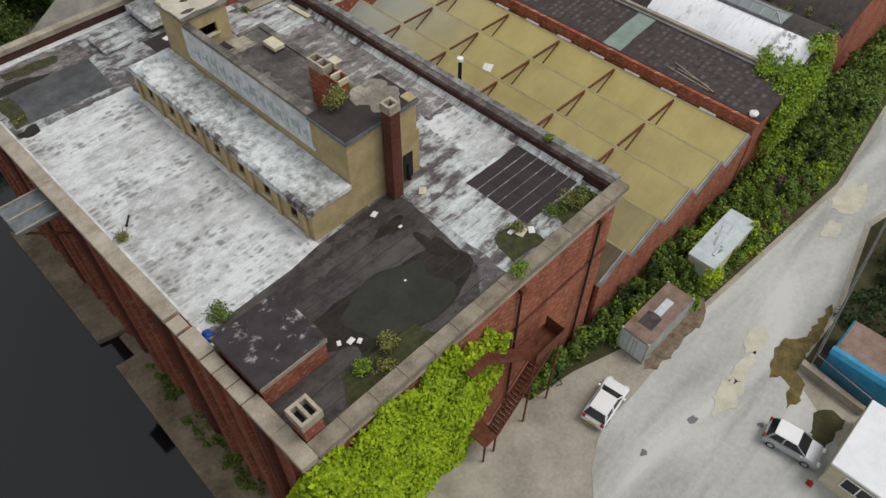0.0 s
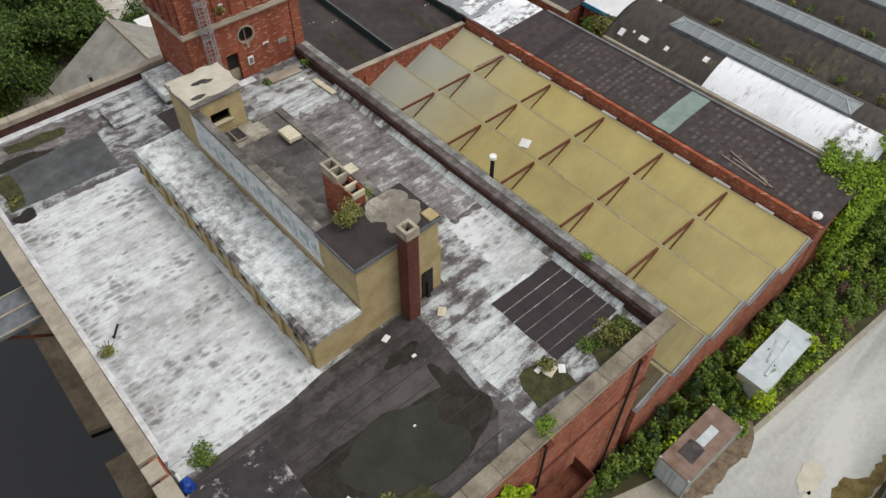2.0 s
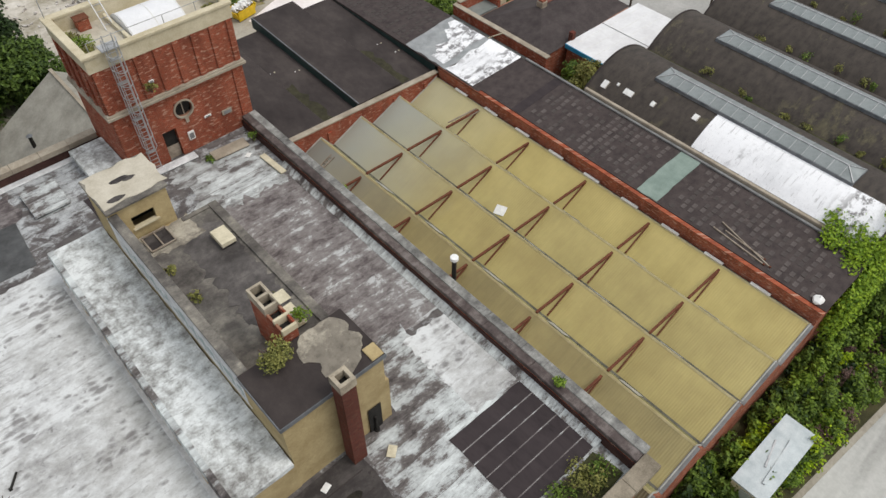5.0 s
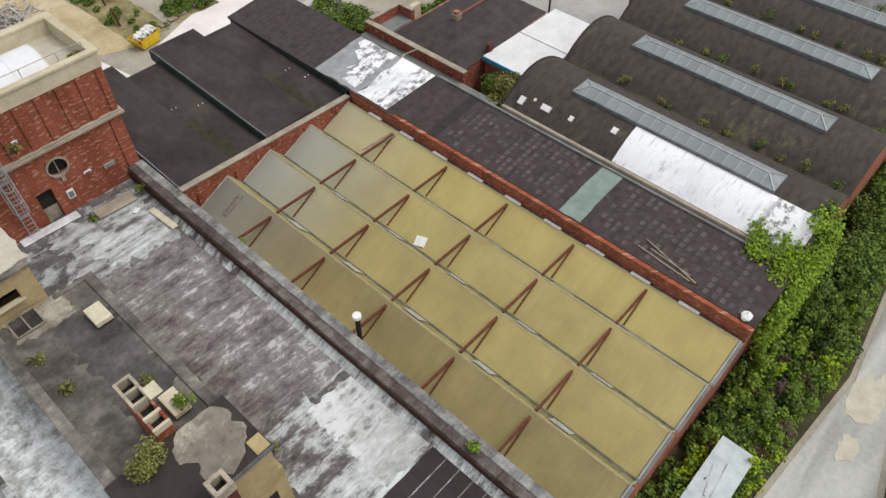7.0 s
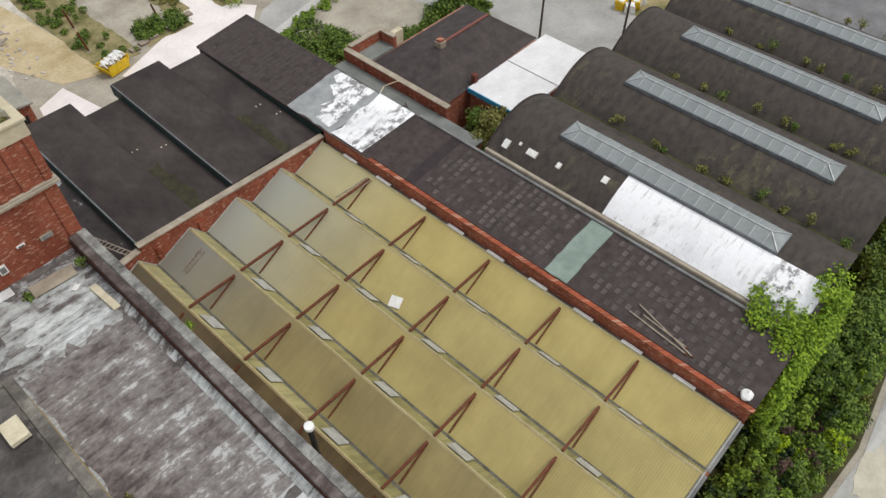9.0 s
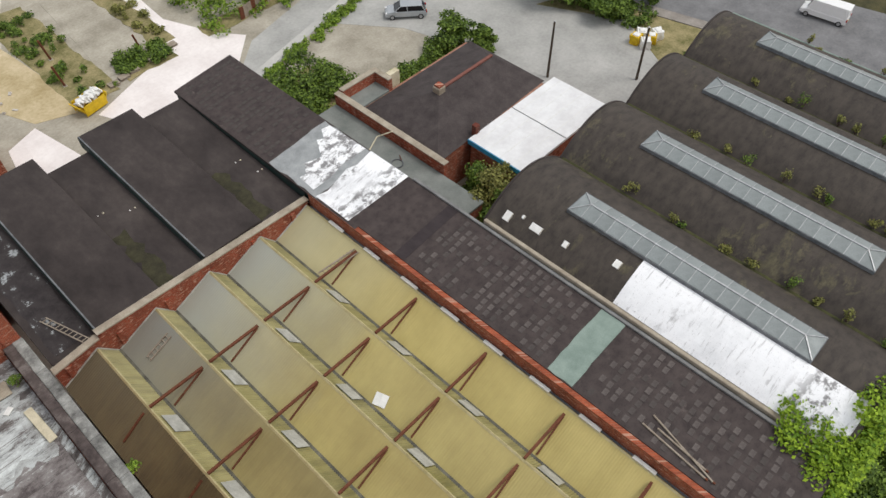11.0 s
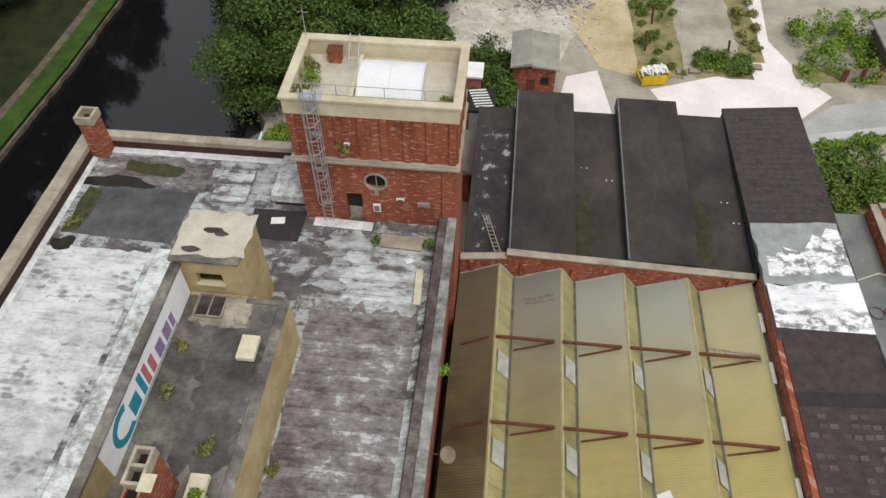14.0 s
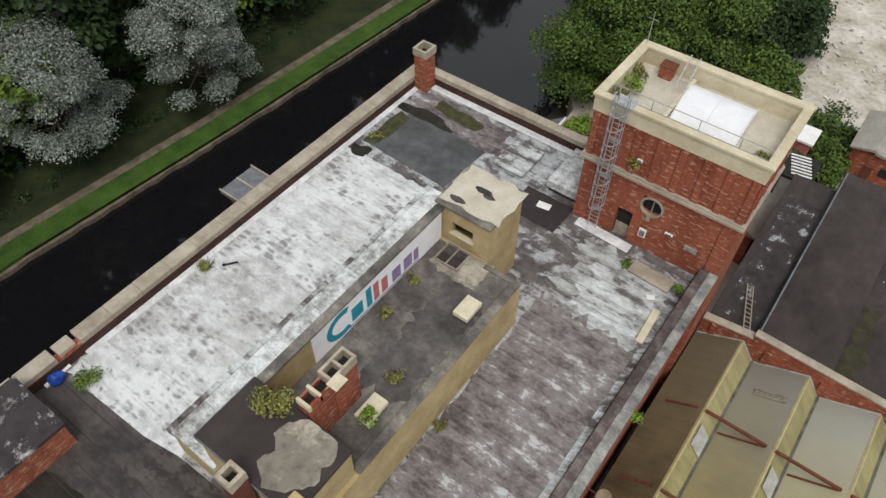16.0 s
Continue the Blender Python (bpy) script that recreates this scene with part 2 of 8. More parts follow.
M = {}
M["brick"] = brick_mat("weathered_red_brick", (0.40, 0.105, 0.05), (0.21, 0.052, 0.03), (0.3, 0.2, 0.15), 0.75, 0.95)
M["brick_tower"] = brick_mat("orange_red_brick", (0.34, 0.066, 0.03), (0.19, 0.036, 0.021), (0.34, 0.22, 0.15), 0.7, 0.95)
M["brick_dark"] = brick_mat("sooty_red_brick", (0.16, 0.045, 0.03), (0.11, 0.03, 0.025), (0.13, 0.09, 0.07), 0.7, 0.1)
M["coping"] = plain_mat("weathered_stone_coping", (0.24, 0.2, 0.15), (0.46, 0.41, 0.33), 0.7, 0.9, bumpy=0.5)
M["coping_dark"] = plain_mat("lichened_stone_coping", (0.13, 0.11, 0.08), (0.33, 0.285, 0.22), 0.8, 0.9, bumpy=0.5)
M["coping_grey"] = plain_mat("grey_lead_coping", (0.12, 0.12, 0.12), (0.26, 0.26, 0.26), 0.8, 0.8)
M["cream"] = plain_mat("cream_render", (0.33, 0.25, 0.12), (0.50, 0.40, 0.22), 0.8, 0.9, fine=9)
M["cream_pale"] = plain_mat("pale_cream_stone", (0.44, 0.38, 0.25), (0.66, 0.6, 0.45), 0.7, 0.9)
M["felt_white"] = worn_white_mat("worn_white_solar_paint", (0.075, 0.069, 0.068), (0.38, 0.38, 0.37), (0.68, 0.7, 0.705), 0.7, 0.9)
M["felt_smoky"] = peeling_mat("smoky_grey_felt", [(0.4, (0.045, 0.04, 0.038)), (0.5, (0.09, 0.082, 0.078)), (0.6, (0.17, 0.155, 0.145))], (1, 1, 1), 0.5, 0.3, 0.0, 0.2)
M["felt_coping"] = peeling_mat("grey_mottled_felt_coping", [(0.36, (0.07, 0.068, 0.064)), (0.46, (0.16, 0.158, 0.15)), (0.55, (0.27, 0.27, 0.255)), (0.63, (0.38, 0.38, 0.36))], (1, 1, 1), 1.1, 0.2, 0.0, 0.3)
M["felt_mixed"] = felt_mat("patchy_painted_felt", (0.055, 0.048, 0.048), (0.17, 0.155, 0.15), (0.5, 0.52, 0.53), 0.48, (0.95, 1.2, 1), 1.0, 1.0, 0.04)
M["felt_dark"] = worn_white_mat("dark_wet_felt", (0.016, 0.013, 0.013), (0.03, 0.026, 0.025), (0.088, 0.078, 0.074), 0.9)
M["tarred_cap"] = peeling_mat("tarred_brown_capping", [(0.38, (0.045, 0.034, 0.033)), (0.5, (0.095, 0.075, 0.07)), (0.6, (0.19, 0.165, 0.155))], (1, 1, 1), 1.2, 0.3, 0.0, 0.4)
M["felt_lean"] = peeling_mat("mottled_white_felt", [(0.3, (0.07, 0.065, 0.06)), (0.38, (0.2, 0.195, 0.185)), (0.45, (0.36, 0.365, 0.355)), (0.5, (0.52, 0.54, 0.535)), (0.58, (0.74, 0.77, 0.77))], (1, 1, 1), 1.7, 0.3, 0.0, 0.45)
M["felt_deck"] = peeling_mat("grey_brown_felt", [(0.38, (0.05, 0.045, 0.04)), (0.47, (0.11, 0.1, 0.09)), (0.55, (0.2, 0.185, 0.16)), (0.63, (0.36, 0.335, 0.28))], (1, 1, 1), 0.7, 0.35, 0.0, 0.3)
M["felt_black"] = felt_mat("new_black_felt", (0.020, 0.014, 0.016), (0.05, 0.038, 0.04), (0.2, 0.19, 0.19), 0.08, (1.4, 0.5, 1), 0.0, 0.2)
M["felt_shed"] = peeling_mat("faded_brown_black_felt", [(0.38, (0.026, 0.02, 0.019)), (0.5, (0.044, 0.035, 0.033)), (0.64, (0.072, 0.059, 0.054))], (1.1, 0.7, 1), 0.5, 0.4, 0.0, 0.12)
M["felt_brown"] = felt_mat("brown_slate_felt", (0.028, 0.02, 0.02), (0.08, 0.062, 0.058), (0.15, 0.12, 0.11), 0.2, (1, 1, 1), 0.8, 0.6)
M["felt_barrel"] = felt_mat("mossy_black_barrel_felt", (0.03, 0.025, 0.022), (0.085, 0.07, 0.058), (0.13, 0.115, 0.07), 0.3, (0.6, 1.2, 1), 1.0, 0.8)
# the north-end grey of these sheets is part fade, part painted sky sheen
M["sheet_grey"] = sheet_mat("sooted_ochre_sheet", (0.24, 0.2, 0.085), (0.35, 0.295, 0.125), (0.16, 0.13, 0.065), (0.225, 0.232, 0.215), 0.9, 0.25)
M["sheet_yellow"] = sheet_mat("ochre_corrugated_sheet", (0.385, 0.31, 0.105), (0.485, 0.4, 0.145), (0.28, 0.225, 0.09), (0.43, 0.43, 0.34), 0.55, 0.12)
M["sheet_faded_sheen"] = sheet_mat("bleached_sheen_ochre_sheet", (0.35, 0.285, 0.105), (0.455, 0.38, 0.145), (0.26, 0.205, 0.09), (0.335, 0.36, 0.34), 0.85, 0.12)
M["rust"] = plain_mat("rusty_steel", (0.10, 0.035, 0.02), (0.2, 0.075, 0.04), 3, 0.85, 0.2)
M["steel"] = plain_mat("galvanised_steel", (0.34, 0.35, 0.36), (0.55, 0.56, 0.57), 3, 0.5, 0.5)
# near-black: painted darkness of unlit openings, also plain black pipes
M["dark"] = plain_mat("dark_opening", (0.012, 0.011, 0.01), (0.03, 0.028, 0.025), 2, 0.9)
M["glass_wired"] = plain_mat("dusty_wired_glass", (0.2, 0.225, 0.225), (0.32, 0.35, 0.35), 1.0, 0.3, spec=0.5, bumpy=0.05, vary=0.25)
M["tarmac"] = plain_mat("dusty_tarmac", (0.30, 0.3, 0.285), (0.46, 0.455, 0.435), 0.22, 0.95, fine=3)
rm, rn, rl, rb = nodes_of("dusty_yard_tarmac", 0.95, 0.0, 0.2)
rf = math2(rn, rl, "ADD", math2(rn, rl, "MULTIPLY", tex_noise(rn, rl, coords(rn, rl, (0.06, 0.3, 1), (0, 0, 8)), 1.0, 4, 0.5, 0.8), 0.75), math2(rn, rl, "MULTIPLY", tex_noise(rn, rl, coords(rn, rl), 2.5, 6, 0.7), 0.25))
rl.new(ramp(rn, rl, rf, [(0.36, (0.29, 0.285, 0.27)), (0.5, (0.44, 0.44, 0.415)), (0.62, (0.56, 0.56, 0.53))]), rb.inputs["Base Color"])
M["yard_road"] = rm
M["concrete"] = plain_mat("stained_concrete", (0.26, 0.235, 0.185), (0.46, 0.425, 0.355), 0.3, 0.95, fine=4)
M["grass"] = plain_mat("rough_grass", (0.03, 0.05, 0.012), (0.075, 0.12, 0.025), 0.5, 0.95, fine=6, bumpy=0.6)

M["felt_speck"] = felt_mat("black_felt_with_flaking_paint", (0.02, 0.016, 0.018), (0.055, 0.046, 0.047), (0.5, 0.48, 0.47), 0.37, (1, 1, 1), 0.0)
M["felt_flaked"] = peeling_mat("black_felt_with_pale_flaked_patches", [(0.4, (0.025, 0.02, 0.021)), (0.55, (0.05, 0.043, 0.043)), (0.575, (0.3, 0.32, 0.33)), (0.66, (0.45, 0.48, 0.49))], (1.0, 0.8, 1), 0.75, 0.1, 0.0, 0.1)
M["felt_purple"] = peeling_mat("bare_purple_grey_felt", [(0.35, (0.055, 0.046, 0.046)), (0.42, (0.105, 0.089, 0.089)), (0.49, (0.188, 0.168, 0.165)), (0.56, (0.27, 0.256, 0.25)), (0.59, (0.48, 0.49, 0.49))], (0.8, 1.25, 1), 1.25, 0.3, 0.05, 0.5)
M["felt_half"] = peeling_mat("half_worn_pale_paint", [(0.38, (0.055, 0.047, 0.046)), (0.46, (0.16, 0.145, 0.14)), (0.5, (0.4, 0.42, 0.42)), (0.6, (0.66, 0.7, 0.7))], (0.7, 1.4, 1))
M["felt_bare"] = felt_mat("pale_bare_screed", (0.12, 0.105, 0.085), (0.3, 0.27, 0.22), (0.46, 0.42, 0.34), 0.5, (1, 1, 1), 0.0, 1.0)
M["upstand"] = plain_mat("tarred_brick_upstand", (0.035, 0.016, 0.014), (0.08, 0.038, 0.03), 1.5, 0.9)
M["white_fillet"] = plain_mat("flaking_white_fillet", (0.45, 0.46, 0.47), (0.8, 0.81, 0.82), 1.6, 0.7)
M["puddle"] = plain_mat("shallow_rain_puddle", (0.02, 0.02, 0.014), (0.042, 0.042, 0.03), 0.5, 0.15, spec=0.3, bumpy=0.02)
M["moss"] = plain_mat("damp_moss", (0.03, 0.031, 0.015), (0.075, 0.078, 0.03), 2.5, 0.95, bumpy=0.8)
M["thin_moss"] = plain_mat("thin_dark_moss", (0.026, 0.024, 0.016), (0.06, 0.056, 0.03), 1.6, 0.95, bumpy=0.6)
M["felt_slate"] = peeling_mat("slate_grey_mineral_felt", [(0.38, (0.05, 0.051, 0.052)), (0.5, (0.085, 0.088, 0.09)), (0.62, (0.13, 0.135, 0.137))], (1, 1, 1), 0.6, 0.3, 0.0, 0.15)
M["flue_cap"] = plain_mat("sooty_flue_cap", (0.25, 0.215, 0.165), (0.5, 0.44, 0.34), 1.6, 0.9, bumpy=0.5)
M["slab"] = plain_mat("pale_yellow_slab", (0.5, 0.45, 0.32), (0.72, 0.66, 0.5), 2, 0.9)
M["paper"] = plain_mat("white_board", (0.7, 0.7, 0.68), (0.86, 0.86, 0.84), 2, 0.8)
M["blue_bag"] = plain_mat("blue_plastic", (0.01, 0.04, 0.22), (0.02, 0.08, 0.4), 4, 0.4)
M["ridge"] = plain_mat("pale_ridge_flashing", (0.36, 0.31, 0.15), (0.5, 0.44, 0.26), 2, 0.7)
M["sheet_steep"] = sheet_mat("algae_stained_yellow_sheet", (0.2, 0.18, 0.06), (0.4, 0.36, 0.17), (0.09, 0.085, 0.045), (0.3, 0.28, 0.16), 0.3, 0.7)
M["white_sheet"] = plain_mat("white_plastic_sheet", (0.6, 0.6, 0.57), (0.8, 0.8, 0.77), 1.5, 0.5)
M["gutter"] = plain_mat("lead_lined_gutter", (0.09, 0.1, 0.11), (0.2, 0.21, 0.22), 1.5, 0.6)
M["green_sheet"] = plain_mat("pale_green_patch", (0.17, 0.23, 0.2), (0.27, 0.34, 0.3), 0.8, 0.7)
M["green_fascia"] = plain_mat("dark_green_cladding", (0.012, 0.03, 0.028), (0.03, 0.055, 0.05), 1, 0.6)
M["grey_flat"] = plain_mat("grey_green_mineral_felt", (0.14, 0.155, 0.145), (0.24, 0.255, 0.24), 0.5, 0.9)
M["grey_patch"] = plain_mat("grey_bare_patch", (0.22, 0.235, 0.24), (0.38, 0.395, 0.4), 0.8, 0.8)
M["slate"] = plain_mat("faded_slate", (0.085, 0.072, 0.068), (0.165, 0.143, 0.134), 3, 0.85, vary=0.7)
M["hip_tile"] = plain_mat("purple_brown_clay_tiles", (0.04, 0.032, 0.032), (0.078, 0.065, 0.063), 0.8, 0.85, fine=8)
M["ridge_tile"] = plain_mat("red_ridge_tile", (0.14, 0.055, 0.042), (0.24, 0.1, 0.08), 3, 0.8)
M["asbestos"] = plain_mat("grey_asbestos_sheet", (0.22, 0.21, 0.18), (0.36, 0.345, 0.3), 0.6, 0.9, fine=5)
M["water"], wnn, wll, wb = nodes_of("canal_water", 0.05, 0.0, 0.5)
wb.inputs["IOR"].default_value = 1.5
wb.inputs["Base Color"].default_value = (0.007, 0.0068, 0.008, 1)
bump(wnn, wll, wb, tex_noise(wnn, wll, coords(wnn, wll), 0.9, 3, 0.5), 0.06, 0.05)
M["wharf"] = plain_mat("mossy_wharf_concrete", (0.13, 0.1, 0.065), (0.32, 0.26, 0.18), 0.5, 0.95, fine=3, bumpy=0.5)
M["earth"] = plain_mat("dusty_earth", (0.36, 0.28, 0.14), (0.6, 0.5, 0.33), 0.25, 0.95, fine=3, bumpy=0.5)
M["white_road"] = plain_mat("white_dusty_concrete", (0.7, 0.64, 0.62), (0.86, 0.81, 0.79), 0.3, 0.95, fine=2.5)
# soil tone darkened to carry the shade beneath the undergrowth
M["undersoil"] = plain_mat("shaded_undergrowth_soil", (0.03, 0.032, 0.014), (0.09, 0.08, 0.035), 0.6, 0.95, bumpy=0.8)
M["sand_patch"] = plain_mat("pale_dried_mud", (0.46, 0.43, 0.34), (0.62, 0.585, 0.48), 0.9, 0.95)
M["kerb_moss"] = plain_mat("orange_green_kerb_moss", (0.075, 0.06, 0.018), (0.2, 0.15, 0.06), 1.1, 0.95, fine=6, bumpy=0.8)
M["trodden_earth"] = plain_mat("trodden_brown_earth", (0.075, 0.06, 0.042), (0.19, 0.16, 0.115), 1.1, 0.95, fine=6, bumpy=0.8)
M["litter"] = plain_mat("brown_leaf_litter", (0.1, 0.07, 0.045), (0.26, 0.2, 0.14), 1.6, 0.95, fine=7, bumpy=0.8)
M["asphalt"] = plain_mat("grey_asphalt", (0.13, 0.13, 0.135), (0.22, 0.22, 0.225), 0.4, 0.9, fine=4)
M["dust_band"] = plain_mat("pale_road_dust", (0.4, 0.395, 0.375), (0.54, 0.53, 0.505), 0.3, 0.95, fine=3)
M["rubble"] = plain_mat("rubble", (0.33, 0.29, 0.26), (0.76, 0.73, 0.69), 1.2, 0.95, vary=0.3)
M["bark"] = plain_mat("bark", (0.05, 0.04, 0.03), (0.12, 0.1, 0.075), 3, 0.95)
M["leaf_ivy"] = leaf_mat("bright_ivy_leaf", (0.13, 0.23, 0.005), (0.38, 0.5, 0.012))
M["leaf_mid"] = leaf_mat("mid_green_leaf", (0.024, 0.052, 0.009), (0.165, 0.25, 0.035))
M["leaf_deep"] = leaf_mat("deep_green_leaf", (0.016, 0.037, 0.008), (0.11, 0.175, 0.03))
M["leaf_lime"] = leaf_mat("lime_green_creeper_leaf", (0.07, 0.15, 0.01), (0.3, 0.43, 0.03))
M["leaf_bright"] = leaf_mat("fresh_green_leaf", (0.05, 0.11, 0.01), (0.25, 0.36, 0.04))
M["leaf_dark"] = leaf_mat("dark_green_leaf", (0.01, 0.022, 0.007), (0.04, 0.075, 0.02))
M["leaf_silver"] = leaf_mat("silver_willow_leaf", (0.045, 0.062, 0.045), (0.34, 0.385, 0.33))
M["leaf_olive"] = leaf_mat("olive_weed", (0.07, 0.08, 0.017), (0.27, 0.265, 0.075))
M["twig"] = leaf_mat("dead_brown_twigs", (0.05, 0.03, 0.025), (0.16, 0.1, 0.08))
M["car_white"] = plain_mat("white_car_paint", (0.78, 0.78, 0.78), (0.84, 0.84, 0.84), 1, 0.2, spec=0.5, bumpy=0.0)
M["car_silver"] = plain_mat("silver_car_paint", (0.42, 0.44, 0.46), (0.5, 0.52, 0.54), 1, 0.25, 0.5, bumpy=0.0)
M["car_blue"] = plain_mat("pale_blue_car_paint", (0.25, 0.34, 0.42), (0.32, 0.42, 0.5), 1, 0.25, 0.4, bumpy=0.0)
M["car_glass"] = plain_mat("tinted_car_glass", (0.01, 0.012, 0.014), (0.02, 0.022, 0.024), 1, 0.05, spec=0.5, bumpy=0.0)
M["tyre"] = plain_mat("black_rubber", (0.012, 0.012, 0.012), (0.03, 0.03, 0.03), 3, 0.9)
M["rim"] = plain_mat("alloy", (0.4, 0.4, 0.41), (0.55, 0.55, 0.56), 3, 0.35, 0.7)
M["lamp_red"] = plain_mat("red_lamp_glass", (0.3, 0.01, 0.01), (0.4, 0.02, 0.02), 3, 0.2)
M["lamp_white"] = plain_mat("clear_lamp_glass", (0.6, 0.6, 0.6), (0.75, 0.75, 0.75), 3, 0.1)
M["rust_roof"] = plain_mat("rust_stained_roof_plate", (0.15, 0.09, 0.065), (0.3, 0.22, 0.18), 0.9, 0.85)
M["grey_green_paint"] = plain_mat("faded_grey_green_paint", (0.3, 0.33, 0.29), (0.47, 0.5, 0.45), 1.5, 0.7)
M["pale_blue_roof"] = plain_mat("pale_blue_grey_sheet", (0.4, 0.46, 0.48), (0.62, 0.67, 0.68), 0.9, 0.6)
M["pale_yellow"] = plain_mat("pale_yellow_panel", (0.5, 0.44, 0.26), (0.66, 0.6, 0.4), 1.2, 0.8)
M["blue_paint"] = plain_mat("bright_blue_paint", (0.02, 0.2, 0.38), (0.05, 0.32, 0.5), 1.2, 0.5)
M["cabin_white"] = plain_mat("white_cabin_roof", (0.7, 0.71, 0.73), (0.82, 0.83, 0.85), 1, 0.6)
M["yellow"] = plain_mat("yellow_skip_paint", (0.55, 0.36, 0.01), (0.75, 0.52, 0.02), 2, 0.5)
M["timber"] = plain_mat("grey_timber", (0.2, 0.16, 0.12), (0.38, 0.33, 0.27), 2, 0.9)
M["sign_white"] = plain_mat("white_painted_board", (0.8, 0.81, 0.83), (0.9, 0.91, 0.93), 1.5, 0.6)
M["teal"] = plain_mat("teal_paint", (0.01, 0.2, 0.28), (0.03, 0.32, 0.42), 2, 0.6)
M["red_paint"] = plain_mat("faded_red_paint", (0.4, 0.1, 0.1), (0.55, 0.2, 0.2), 3, 0.6)
M["purple_paint"] = plain_mat("faded_purple_paint", (0.2, 0.14, 0.28), (0.35, 0.26, 0.42), 3, 0.6)
M["graffiti"] = plain_mat("faded_blue_grey_paint", (0.3, 0.38, 0.38), (0.45, 0.52, 0.5), 3, 0.7)
M["gravel_floor"] = plain_mat("pale_sanded_roof", (0.42, 0.38, 0.3), (0.6, 0.56, 0.47), 0.9, 0.95)
M["bank_grass"] = plain_mat("bright_bank_grass", (0.02, 0.05, 0.007), (0.06, 0.115, 0.016), 0.6, 0.95, fine=5, bumpy=0.7)
# the trees' shade is painted into this near-black floor colour
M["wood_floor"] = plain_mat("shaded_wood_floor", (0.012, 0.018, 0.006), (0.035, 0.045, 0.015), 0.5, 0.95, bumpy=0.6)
M["chalk"] = plain_mat("chalky_demolition_dust", (0.3, 0.27, 0.2), (0.68, 0.64, 0.58), 0.3, 0.95, fine=2.0, bumpy=0.6)
# first bay: grimy ochre, darkened further with the factory wall's shade in its colour
M["sheet_dirty_shaded"] = sheet_mat("shaded_sooty_ochre_sheet", (0.075, 0.058, 0.029), (0.16, 0.127, 0.06), (0.04, 0.03, 0.019), (0.16, 0.145, 0.1), 0.6, 0.5)
M["white_paint"] = plain_mat("bright_white_roof_paint", (0.66, 0.66, 0.67), (0.8, 0.81, 0.82), 0.6, 0.7, fine=3)
M["white_worn"] = worn_white_mat("peeling_white_roof_paint", (0.07, 0.065, 0.065), (0.78, 0.79, 0.81), (0.92, 0.93, 0.95), -0.7)
M["white_torn"] = worn_white_mat("torn_white_roof_paint", (0.06, 0.055, 0.055), (0.7, 0.71, 0.73), (0.92, 0.93, 0.95), 0.5)
M["felt_north"] = peeling_mat("patchy_white_north_felt", [(0.34, (0.06, 0.052, 0.05)), (0.42, (0.16, 0.15, 0.145)), (0.48, (0.31, 0.315, 0.31)), (0.58, (0.5, 0.53, 0.53))], (0.75, 1.35, 1), 1.2)
M["roof_light"] = plain_mat("dull_grey_roof_light", (0.3, 0.3, 0.27), (0.52, 0.52, 0.48), 1.5, 0.5)
M["pavement"] = plain_mat("worn_paving", (0.2, 0.18, 0.16), (0.34, 0.31, 0.28), 0.6, 0.95)
M["dry_grass"] = plain_mat("dry_grass_verge", (0.11, 0.11, 0.035), (0.36, 0.3, 0.16), 0.5, 0.95, fine=5, bumpy=0.7)
M["valley"] = plain_mat("dirty_valley_gutter", (0.05, 0.048, 0.04), (0.17, 0.165, 0.13), 1.2, 0.8)
M["wet_stain"] = plain_mat("wet_black_stain", (0.012, 0.011, 0.008), (0.04, 0.034, 0.026), 1.6, 0.6, spec=0.2)


# ---- mesh tools ----
def part(name, bm, material, parent=None, label=""):
    me = bpy.data.meshes.new(name)
    bm.to_mesh(me)
    bm.free()
    for mat in material if isinstance(material, (list, tuple)) else [material]:
        me.materials.append(mat)
    ob = new(name, me)
    if parent is not None:
        ob.parent = parent
    if label:
        ob["label"] = label
    return ob


def thing(name, label, category, group="", kind=""):
    ob = new(name)
    ob.empty_display_size = 0.2
    return tagged(ob, label, category, group, kind)


def add_box(bm, x0, x1, y0, y1, z0, z1, bevel=0.0, mi=0):
    r = bmesh.ops.create_cube(bm, size=1.0)
    vs = r["verts"]
    for v in vs:
        v.co = Vector((x0 + (v.co.x + 0.5) * (x1 - x0), y0 + (v.co.y + 0.5) * (y1 - y0), z0 + (v.co.z + 0.5) * (z1 - z0)))
    fs = {f for v in vs for f in v.link_faces}
    for f in fs:
        f.material_index = mi
    if bevel:
        es = list({e for v in vs for e in v.link_edges})
        bmesh.ops.bevel(bm, geom=es, offset=bevel, segments=1, affect="EDGES")
    return vs


def boxes(*specs, bevel=0.0):
    bm = bmesh.new()
    for s in specs:
        add_box(bm, *s, bevel=bevel)
    return bm


def add_prism(bm, pts, z0, z1):
    """Upright prism over a plan outline."""
    lo = [bm.verts.new((x, y, z0)) for x, y in pts]
    hi = [bm.verts.new((x, y, z1)) for x, y in pts]
    bm.faces.new(list(reversed(lo)))
    bm.faces.new(hi)
    k = len(pts)
    for i in range(k):
        bm.faces.new((lo[i], lo[(i + 1) % k], hi[(i + 1) % k], hi[i]))
    bmesh.ops.recalc_face_normals(bm, faces=bm.faces[:])
    return bm


def prism(pts, z0, z1):
    return add_prism(bmesh.new(), pts, z0, z1)


